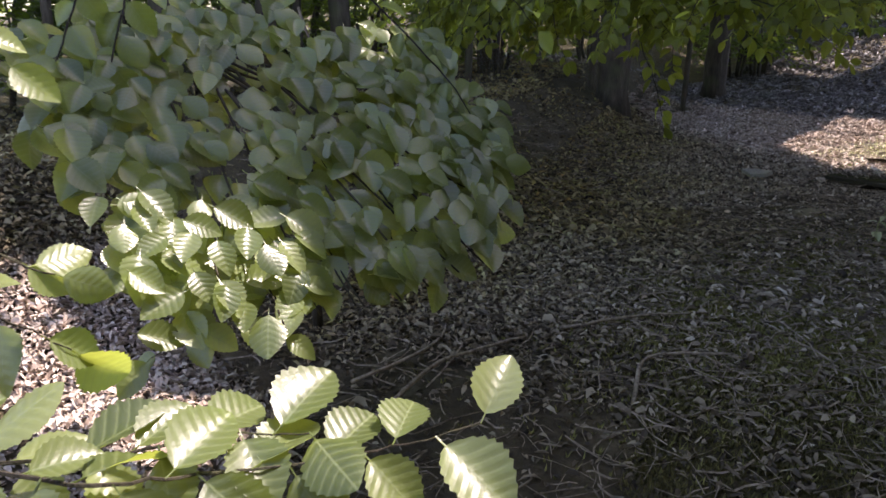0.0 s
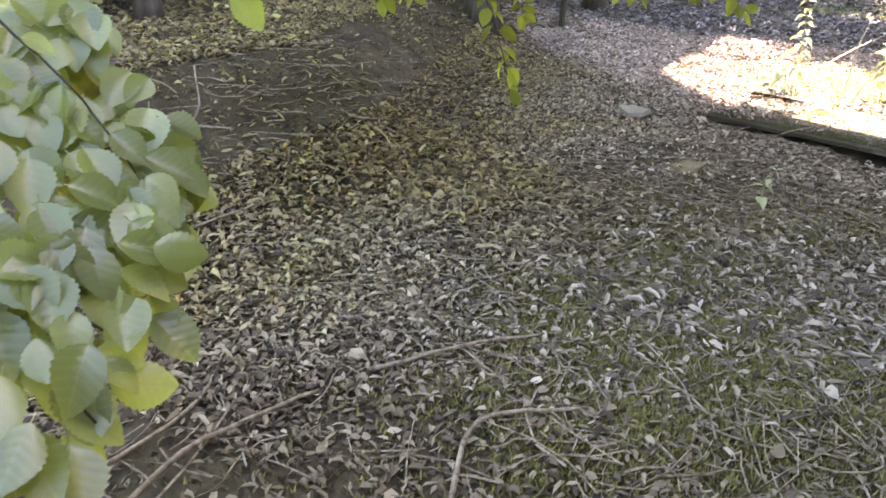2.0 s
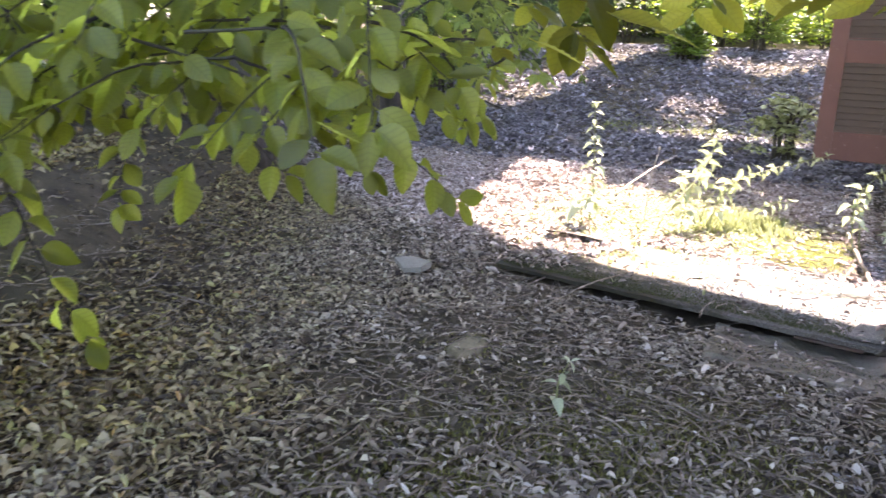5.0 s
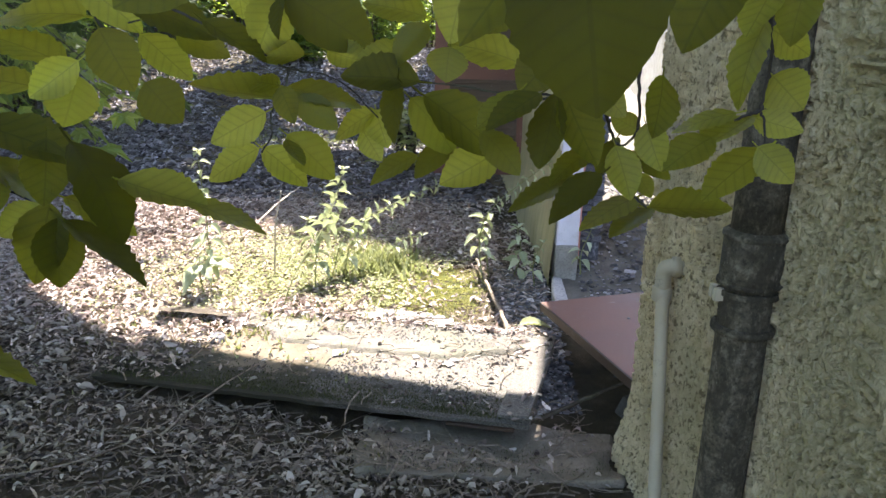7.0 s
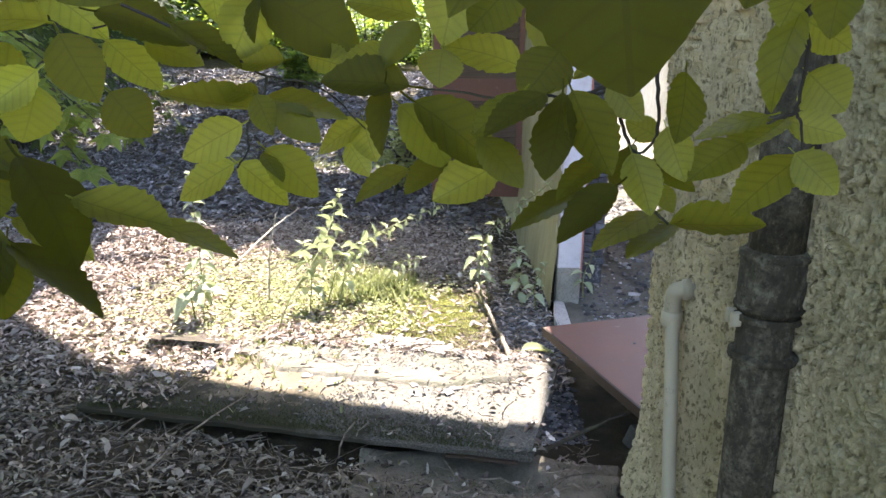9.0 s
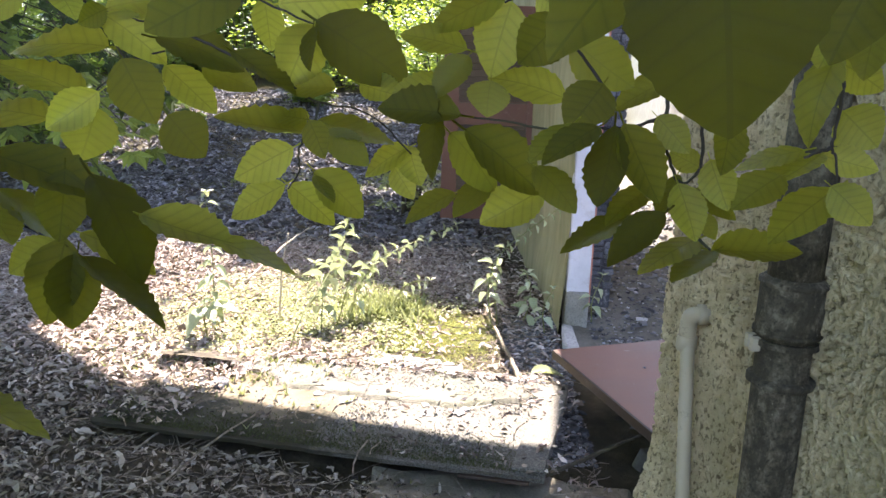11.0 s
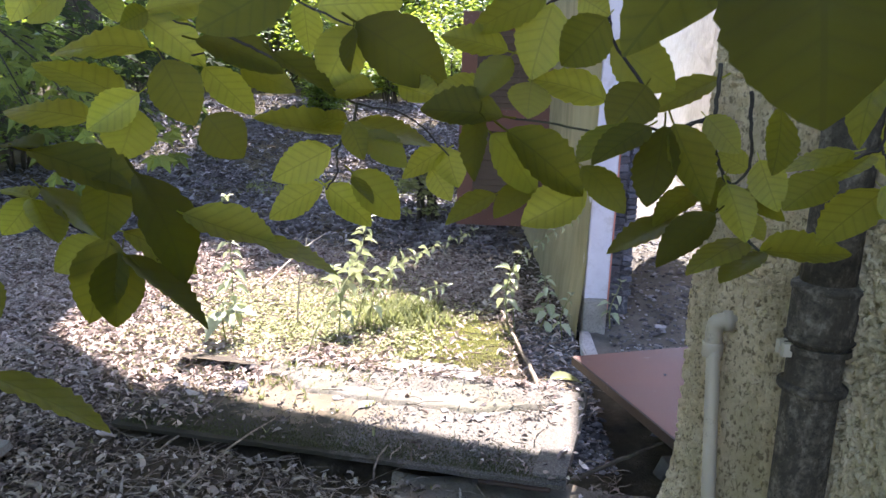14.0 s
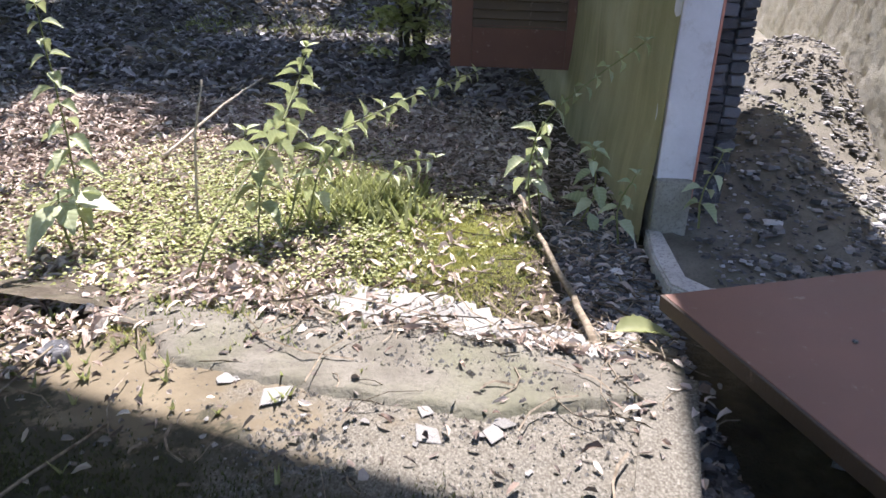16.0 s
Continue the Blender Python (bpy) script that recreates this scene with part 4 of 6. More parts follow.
def build_board():
    board = thing("fallen_board", "long dirt-caked board lying on the ground, half buried", "board")
    bm = bmesh.new()
    nu, nv = 40, 16
    top = []
    for j in range(nv + 1):
        line = []
        for i in range(nu + 1):
            u, v = 1.9 * i / nu, 0.72 * j / nv
            wob = 0.010 * noise.noise((u * 6, 0, 1)) if j == 0 else 0.0
            line.append(bm.verts.new(slab_point(u, v + wob, slab_top(u) + 0.006 * noise.noise((u * 5, v * 5, 2)) - (0.012 if j == 0 else 0))))
        top.append(line)
    for a, b in zip(top, top[1:]):
        for i in range(nu):
            bm.faces.new((a[i], a[i + 1], b[i + 1], b[i]))
    rim = top[0] + [r[-1] for r in top[1:]] + top[-1][-2::-1] + [r[0] for r in top[-2:0:-1]]
    under = [bm.verts.new((v.co.x + 0.004, v.co.y + 0.012, v.co.z - 0.024)) for v in rim]
    for i in range(len(rim)):
        j = (i + 1) % len(rim)
        bm.faces.new((rim[i], under[i], under[j], rim[j]))
    bm.faces.new(under[::-1])
    bmesh.ops.recalc_face_normals(bm, faces=bm.faces)
    part("board_panel", bm, M_BOARD, board, smooth=False)
    bm = bmesh.new()
    c = slab_point(1.84, 0.36, slab_top(1.84) + 0.012)
    box(bm, pose(*c, 0, -3.2, -14.3), 0.12, 0.70, 0.014, 0.005)
    for v in bm.verts:
        v.co.z += 0.006 * noise.noise((v.co.x * 20, v.co.y * 20, 3))
    part("end_batten", bm, M_BOARD, board, "greyed split end batten")
    bm = bmesh.new()
    c = slab_point(1.72, 0.012, slab_top(1.72) - 0.04)
    box(bm, pose(*c, 0, -2.9, -14.3), 0.26, 0.03, 0.012, 0.004)
    part("edge_strip", bm, M_EDGE, board, "rotten red-brown edge strip")
    # packed dirt lying over its back half
    bm = bmesh.new()
    nu, nv = 120, 60
    grid = []
    for j in range(nv + 1):
        line = []
        for i in range(nu + 1):
            u, v = 0.25 + 1.62 * i / nu, 0.30 + 0.75 * j / nv
            p = slab_point(u, v, 0)
            edge = 0.60 - 0.13 * smoothstep(0.40, 0.72, u) - 0.02 * smoothstep(0.8, 1.2, u) + 0.17 * smoothstep(1.35, 1.9, u) + 0.05 * noise.noise((u * 5, 1, 0)) + 0.015 * noise.noise((u * 22, 2, 0))
            h = 0.024 * smoothstep(edge - 0.002, edge + 0.010, v) * smoothstep(0.25, 0.42, u)
            base = slab_top(u) if v < 0.72 else slab_top(u) * smoothstep(1.05, 0.72, v) + ground_z(p[0], p[1]) * smoothstep(0.72, 1.05, v)
            rough = 0.006 * noise.noise((u * 18, v * 18, 5)) + 0.003 * noise.noise((u * 60, v * 60, 5))
            line.append(bm.verts.new((p[0], p[1], base + h + (rough if h > 0.01 else 0) - 0.008)))
        grid.append(line)
    for a, b in zip(grid, grid[1:]):
        for i in range(nu):
            bm.faces.new((a[i], a[i + 1], b[i + 1], b[i]))
    # Added dark flake in place of the shadowed notch behind the board.
    ragged = bmesh.new()
    rows = []
    for i in range(15):
        f = i / 14
        x, y = -1.80 + 0.50 * f, 2.54 - 0.08 * f
        lift = 0.004 + 0.026 * math.sin(math.pi * f) ** 0.7
        wide = 0.06 + 0.07 * math.sin(math.pi * f) + 0.02 * noise.noise((f * 9, 0, 4))
        rows.append([ragged.verts.new((x, y + wide, 0.07)), ragged.verts.new((x + 0.01, y + 0.02, 0.075 + lift * 0.8)), ragged.verts.new((x + 0.01, y - wide * 0.5 + 0.02 * noise.noise((f * 14, 2, 0)), 0.085 + lift)), ragged.verts.new((x + 0.01, y + 0.02, 0.070 + lift * 0.8)), ragged.verts.new((x, y + wide - 0.01, 0.06))])
    for a, b in zip(rows, rows[1:]):
        for k in range(4):
            ragged.faces.new((a[k], b[k], b[k + 1], a[k + 1]))
    mesh_thing("shade_flake", ragged, M_BARK, "dark lifted flake standing in for a shadowed notch in the board", "bark")
    mesh_thing("dirt_layer", bm, M_DIRT, "cracked layer of packed grey dirt over the board", "dirt", "", "structure", True)


def build_paving_block():
    bm = bmesh.new()
    box(bm, pose(-0.13, 1.43, -0.01, 0, 0, -3), 0.95, 0.36, 0.09, 0.02)
    bmesh.ops.subdivide_edges(bm, edges=list(bm.edges), cuts=9, use_grid_fill=True)
    for v in bm.verts:
        v.co += Vector((0.04 * noise.noise(v.co * 9), 0.05 * noise.noise(v.co * 8), 0.022 * noise.noise(v.co * 13) + 0.008 * noise.noise(v.co * 40)))
    mesh_thing("paving_block", bm, M_PAVE, "broken concrete paving block with moss at the wall foot", "paving", "", "", True)


def build_fallen_door():
    door = thing("fallen_door", "faded brown painted door leaf lying across the doorway", "door")
    ax = Vector((0.235, -0.84, 0.045)).normalized()
    ay = Vector((0.87, 0.30, 0.02))
    ay = (ay - ax * ay.dot(ax)).normalized()
    az = ax.cross(ay)
    m = Matrix((ax, ay, az)).transposed().to_4x4()
    corner = Vector((0.155, 2.34, 0.262))
    c = corner + ax * 0.46 + ay * 0.98 - az * 0.019
    bm = bmesh.new()
    box(bm, Matrix.Translation(c) @ m, 0.92, 1.96, 0.036, 0.003)
    part("door_face", bm, M_DOOR, door)
    bm = bmesh.new()
    c2 = corner + ax * 0.46 - ay * 0.004 - az * 0.022
    box(bm, Matrix.Translation(c2) @ m, 0.925, 0.010, 0.040, 0.003)
    part("door_edge", bm, M_EDGE, door, "rotten flaking door edge")
    for u, v in ((0.33, 0.28), (0.50, 0.62)):
        bm = bmesh.new()
        p = corner + ax * u + ay * v + az * 0.003
        bmesh.ops.create_uvsphere(bm, u_segments=8, v_segments=5, radius=0.007, matrix=Matrix.Translation(p) @ Matrix.Diagonal((1, 1, 0.5, 1)))
        part("nail_head", bm, M_CHAR, door)
    bm = bmesh.new()
    box(bm, pose(0.47, 1.76, 0.03, 18, 9, 25), 0.08, 0.06, 0.10, 0.012)
    mesh_thing("support_block", bm, M_BLOCK, "broken concrete block propping up the fallen door", "block")
    bm = bmesh.new()
    box(bm, pose(0.66, 2.22, 0.11, 0, 0, 15), 0.2, 0.14, 0.20, 0.02)
    mesh_thing("support_block", bm, M_BLOCK, "broken concrete block under the fallen door", "block")


def build_sticks():
    specs = [
        ("dead_branch", M_BARK, "bare brown branch lying between board and doorway", [(0.02, 1.55, 0.06), (0.20, 1.62, 0.11), (0.37, 1.70, 0.15), (0.5, 1.78, 0.17)], 0.0095),
        ("edging_strip", M_TWIG, "old timber edging strip beside the mossy paving", [(0.02, 2.28, 0.09), (-0.03, 2.7, 0.09), (-0.08, 3.1, 0.085), (-0.13, 3.52, 0.08)], 0.013),
        ("dead_stalk", M_TWIG_PALE, "pale bare dead stalk standing upright", [(-1.33, 3.16, 0.06), (-1.32, 3.19, 0.35), (-1.285, 3.22, 0.57)], 0.006),
        ("stick", M_TWIG, "long bare stick on the leaf litter", [(-2.17, -2.07, 0.09), (-2.33, -1.83, 0.12), (-2.40, -1.41, 0.12), (-2.42, -1.2, 0.12)], 0.0075),
        ("stick", M_TWIG, "long thin stick on the litter before the board", [(-1.85, 1.14, 0.03), (-1.62, 1.22, 0.035), (-1.45, 1.38, 0.03), (-1.33, 1.58, 0.035)], 0.0045),
        ("stick", M_TWIG, "thin crooked stick reaching up onto the board", [(-1.35, 1.45, 0.025), (-1.22, 1.68, 0.09), (-1.10, 1.93, 0.10)], 0.005),
        ("stick", M_TWIG, "thin crooked stick leaning on the board", [(-1.55, 1.70, 0.02), (-1.46, 1.93, 0.05), (-1.36, 2.2, 0.11)], 0.005),
        ("stick", M_TWIG_PALE, "thin bare stick on the dark slope", [(-1.75, 3.9, 0.06), (-1.6, 4.35, 0.2), (-1.45, 4.6, 0.3)], 0.008),
        ("stick", M_TWIG, "forked dry stick on bare soil", [(-1.3, -1.62, 0.02), (-1.15, -1.3, 0.03), (-1.0, -1.05, 0.02)], 0.007),
        ("stick", M_TWIG, "dry stick on bare soil", [(-0.75, -1.9, 0.02), (-0.9, -1.6, 0.03), (-0.72, -1.35, 0.03)], 0.008),
        ("stick", M_TWIG, "bundled dry stick on bare soil", [(-1.2, -2.6, 0.02), (-1.35, -2.2, 0.04), (-1.32, -1.8, 0.03)], 0.009),
        ("stick", M_TWIG, "short dry stick on bare soil", [(-1.45, -2.5, 0.03), (-1.5, -2.1, 0.03), (-1.7, -1.85, 0.03)], 0.007),
        ("bent_vine", M_TWIG, "bent dry vine hanging down to the muddy bank", [(-3.25, -1.58, 1.25), (-3.19, -1.55, 1.05), (-3.14, -1.5, 0.78), (-3.04, -1.4, 0.44), (-2.94, -1.15, 0.38), (-2.97, -1.1, 0.6)], 0.008),
    ]
    for name, mat, label, ctrl, rad in specs:
        pts = curve_points(ctrl, 6, rad * 0.35)
        bm = bmesh.new()
        n = len(pts)
        tube(bm, pts, [rad * (1 - 0.45 * i / n) for i in range(n)], 8)
        mesh_thing(name, bm, mat, label, name.replace("_", " "), "", "", True)


def chip_mesh(name, material, seed, thick):
    r = random.Random(seed)
    bm = bmesh.new()
    k = r.choice((4, 5, 5, 6))
    ring = []
    for i in range(k):
        a = 6.283 * i / k + r.uniform(-0.3, 0.3)
        ring.append((math.cos(a) * r.uniform(0.6, 1.1), math.sin(a) * r.uniform(0.45, 0.85)))
    low, top = [bm.verts.new((x, y, 0)) for x, y in ring], [bm.verts.new((x * 0.95, y * 0.95, thick * r.uniform(0.8, 1.2))) for x, y in ring]
    bm.faces.new(top), bm.faces.new(low[::-1])
    for i in range(k):
        j = (i + 1) % k
        bm.faces.new((low[i], low[j], top[j], top[i]))
    bmesh.ops.recalc_face_normals(bm, faces=bm.faces)
    return finish(name, bm, material)


def build_shards():
    r = random.Random(31)
    meshes = [chip_mesh("tile_shard", M_SHARD, 40 + k, 0.12) for k in range(7)]

    def put(x, y, size, z=None):
        ob = tagged(new("tile_shard", r.choice(meshes)), "pale broken tile shard lying flat on the dirt", "tile shard", "broken tile shards")
        zz = (surface_z(x, y) if z is None else z) + (0.006 if y > 2.2 else 0.001)
        ob.matrix_basis = pose(x, y, zz, r.uniform(-3, 3), r.uniform(-3, 3), r.uniform(0, 360)) @ Matrix.Diagonal((size, size, max(0.04, size) * 0.24, 1))

    for _ in range(130):
        t = r.random()
        put(-0.68 + 0.66 * t + r.gauss(0, 0.03), 2.61 - 0.22 * t + r.gauss(0, 0.07), 0.02 + min(0.06, r.expovariate(38)))
    for x, y, s in ((-0.57, 2.67, 0.085), (-0.66, 2.50, 0.09), (-0.46, 2.41, 0.075), (-0.54, 2.53, 0.085), (-0.41, 2.51, 0.06), (-0.31, 2.38, 0.06), (-0.14, 2.49, 0.06), (-0.10, 2.35, 0.075), (-0.22, 2.30, 0.06), (-0.53, 2.82, 0.05), (-0.52, 2.16, 0.06), (-0.76, 2.05, 0.055), (-0.28, 1.92, 0.04), (-0.41, 1.92, 0.045), (-0.9, 2.12, 0.035), (-0.42, 2.0, 0.03), (-0.25, 1.95, 0.03), (0.03, 3.0, 0.06), (0.05, 2.75, 0.05), (0.08, 3.25, 0.07)):
        put(x, y, s)
    slate = [chip_mesh("slate_chip", M_SLATE, 60 + k, 0.15) for k in range(5)]
    for _ in range(110):
        x, y = r.uniform(0.02, 0.30), r.uniform(2.2, 3.6)
        ob = tagged(new("slate_chip", r.choice(slate)), "dark bluish slate chip lying among rubble", "slate chip", "slate chips")
        size = r.uniform(0.012, 0.04)
        ob.matrix_basis = pose(x, y, surface_z(x, y) + r.uniform(0.002, 0.012), r.uniform(-14, 14), r.uniform(-14, 14), r.uniform(0, 360)) @ Matrix.Diagonal((size, size, 0.02, 1))
    for _ in range(34):
        put(r.uniform(-1.0, 0.0), r.uniform(1.75, 2.2), r.uniform(0.005, 0.014))
    for _ in range(26):
        put(r.uniform(-0.7, 0.3), r.uniform(-0.1, 1.2), r.uniform(0.012, 0.036))
    for x, y, s in ((-0.6, 0.5, 0.035), (-0.22, 1.12, 0.03), (0.04, 0.86, 0.06), (-0.15, 0.70, 0.055), (-0.05, 0.63, 0.05), (-0.10, 0.78, 0.035), (-0.56, 0.07, 0.045), (-3.0, -1.64, 0.035), (-3.18, -0.66, 0.03), (-2.92, -0.73, 0.03), (-1.44, -0.45, 0.04), (-3.6, 0.2, 0.04), (-3.9, 0.4, 0.05)):
        put(x, y, s)


def rock(name, at, size, material, label, seed, category="stone"):
    r = random.Random(seed)
    bm = bmesh.new()
    bmesh.ops.create_icosphere(bm, subdivisions=3, radius=1.0)
    for v in bm.verts:
        v.co *= 1 + 0.28 * noise.noise(v.co * 1.4 + Vector((seed, 0, 0))) + 0.07 * noise.noise(v.co * 5)
        v.co.z = min(v.co.z, 0.55 + 0.05 * noise.noise(v.co * 4))
        v.co = Vector((v.co.x * size[0], v.co.y * size[1], v.co.z * size[2]))
    ob = mesh_thing(name, bm, material, label, category, "", "", True)
    ob.matrix_basis = pose(*at, 0, 0, r.uniform(0, 360))
    return ob


def build_rocks():
    flat = tagged(new("flat_stone", chip_mesh("flat_stone", M_STONE, 77, 0.12)), "flat grey-green slab stone on the leaf litter", "stone")
    flat.matrix_basis = pose(-2.2, 1.62, 0.03, 4, -3, -32) @ Matrix.Diagonal((0.19, 0.14, 0.22, 1))
    rock("mossy_stone", (-1.47, 0.86, 0.0), (0.11, 0.075, 0.04), M_TAN, "rounded stone with a cap of yellow moss", 4)
    rock("stone", (-1.37, 2.22, 0.075), (0.045, 0.038, 0.04), M_CHAR, "small dark lump lying on the board", 6)
    rock("stone", (1.32, 4.4, 0.22), (0.13, 0.12, 0.09), M_CHAR, "dark heap of rubble against the inner wall", 8)
    rock("stone", (1.5, 3.5, 0.2), (0.09, 0.07, 0.06), M_STONE, "grey stone on the rubble floor", 9)
    leaf = leaf_mesh("fallen_leaf", M_GRASS, 0.16, 0.09, 5)
    ob = tagged(new("fallen_leaf", leaf), "large yellow-green fallen leaf beside the edging strip", "leaf")
    ob.matrix_basis = pose(0.06, 2.39, 0.12, 6, 4, -80)


def q_u(r):
    return min(1.9, max(0.3, r.triangular(0.3, 1.9, 1.5)))


def build_moss():
    r = random.Random(13)

    def tufts(name, label, area, count, size, mat):
        verts, faces = [], []
        for _ in range(count):
            x, y = area(r)
            z = surface_z(x, y) - 0.004
            for _ in range(3):
                a, l = r.uniform(0, 6.283), size * r.uniform(0.5, 1.3)
                dx, dy, w = math.cos(a) * l * 0.7, math.sin(a) * l * 0.7, size * 0.28
                k = len(verts)
                verts += [(x - dy / l * w, y + dx / l * w, z), (x + dy / l * w, y - dx / l * w, z), (x + dx, y + dy, z + l)]
                faces.append((k, k + 1, k + 2))
        from_arrays(name, verts, faces, mat, label, "moss" if "moss" in name else "grass")

    tufts("moss", "yellow-green moss cushions on the old paving", lambda q: (q.triangular(-0.80, -0.06, -0.35), q.triangular(2.55, 3.52, 3.2)), 17000, 0.012, M_MOSS)
    tufts("moss", "moss patches between the fallen leaves", lambda q: (q.gauss(-0.62, 0.38), q.gauss(-0.6, 0.55)), 38000, 0.021, M_MOSS_MID)
    tufts("moss", "olive moss on damp soil before the paving", lambda q: (q.gauss(-0.5, 0.22), q.gauss(0.72, 0.22)), 6000, 0.009, M_MOSS_MID)
    def moss_bed(q):
        while True:
            x, y = q.uniform(-1.15, 0.3), q.uniform(-2.6, -0.1)
            rim = -0.52 - 0.42 * smoothstep(-2.4, -1.3, y) + 0.30 * smoothstep(-0.7, -0.1, y) + 0.16 * noise.noise((x * 4, y * 4, 21)) + 0.05 * noise.noise((x * 16, y * 16, 22))
            if x > rim and q.random() < 0.35 + 0.65 * smoothstep(-0.2, 0.15, noise.noise((x * 9, y * 9, 23))):
                return x, y

    tufts("moss", "low dark olive moss bed on damp soil along the house", moss_bed, 46000, 0.016, M_MOSS_OLIVE)
    def bank_face(q):
        while True:
            y = q.uniform(-2.3, 0.3)
            x = bank_edge(y) - q.uniform(0.1, 1.0)
            if q.random() < smoothstep(-0.15, 0.2, noise.noise((x * 5, y * 5, 31))):
                return x, y

    tufts("moss", "thin olive moss on the bare muddy bank", bank_face, 12000, 0.007, M_MOSS_MID)
    tufts("moss", "dark moss on damp soil at the house wall", lambda q: (q.gauss(-0.3, 0.3), q.gauss(-1.55, 0.4)), 9000, 0.009, M_MOSS_DARK)
    tufts("moss", "yellow moss on small stones", lambda q: (q.gauss(-1.47, 0.06), q.gauss(0.86, 0.05)), 500, 0.010, M_MOSS)
    tufts("moss", "moss on the dirt layer's broken edge", lambda q: (-1.30 + 0.35 * q.random() + q.gauss(0, 0.03), 2.46 - 0.10 * q.random() + q.gauss(0, 0.04)), 1500, 0.010, M_MOSS)
    def along_board(q):
        p = SLAB_O + SLAB_U * q.uniform(0.05, 1.8) + SLAB_V * abs(q.gauss(0.0, 0.09))
        return p.x, p.y

    tufts("moss", "dark damp moss along the board's front", along_board, 5000, 0.008, M_MOSS_DARK)
    tufts("moss", "dark moss on the damp soil by the paving", lambda q: (q.gauss(-0.1, 0.35), q.gauss(1.3, 0.16)), 3000, 0.007, M_MOSS_DARK)
    spots = []
    while len(spots) < 1700:
        x, y = r.gauss(-1.28, 0.42), r.gauss(3.4, 0.5)
        if y < 2.45 or x > -0.55:
            continue
        spots.append((x, y, ground_z(x, y) + 0.015))
    spots += [(r.gauss(-1.2, 0.30), r.gauss(3.0, 0.25), 0.07) for _ in range(60)] + [(r.gauss(-0.55, 0.18), r.gauss(3.5, 0.08), 0.07) for _ in range(30)]
    leaf_cloud("seedlings", M_SEED, spots, r, 17, 0.05, 0.015, None, "pale green seedlings sprouting between fallen leaves", "seedlings", "stuff", 0.35, 0.1)
    verts, faces = [], []
    for _ in range(11000):
        u, v = q_u(r), r.uniform(0.05, 1.0)
        if v < 0.5 and u < 1.0 and r.random() < 0.75:
            continue
        p = SLAB_O + SLAB_U * u + SLAB_V * v
        z = surface_z(p.x, p.y) if v > 0.72 else slab_top(u) + (0.014 if v > 0.58 else -0.002)
        s, a = 0.0015 + min(0.010, r.expovariate(420)), r.uniform(0, 6.283)
        ca, sa, k = math.cos(a) * s, math.sin(a) * s, len(verts)
        verts += [(p.x + ca, p.y + sa, z), (p.x - sa * 0.7, p.y + ca * 0.7, z), (p.x - ca, p.y - sa, z), (p.x + sa * 0.8, p.y - ca * 0.8, z), (p.x, p.y, z + s * 0.9)]
        faces += [(k, k + 1, k + 4), (k + 1, k + 2, k + 4), (k + 2, k + 3, k + 4), (k + 3, k, k + 4)]
    from_arrays("grit", verts, faces, M_GRIT, "fine grey grit and crumbs of mortar on the board", "grit")
    tufts("grass", "thin pale grass and seedlings in the sunlit patch", lambda q: (q.gauss(-1.2, 0.38), q.gauss(3.15, 0.4)), 4200, 0.030, M_GRASS)
    tufts("grass", "tuft of fine grass beside the nettles", lambda q: (q.gauss(-0.75, 0.13), q.gauss(3.45, 0.12)), 500, 0.08, M_GRASS)
    tufts("grass", "sunlit grass along the slope's foot", lambda q: (q.uniform(-3.2, 0.0), q.gauss(8.3, 0.2)), 900, 0.05, M_GRASS)


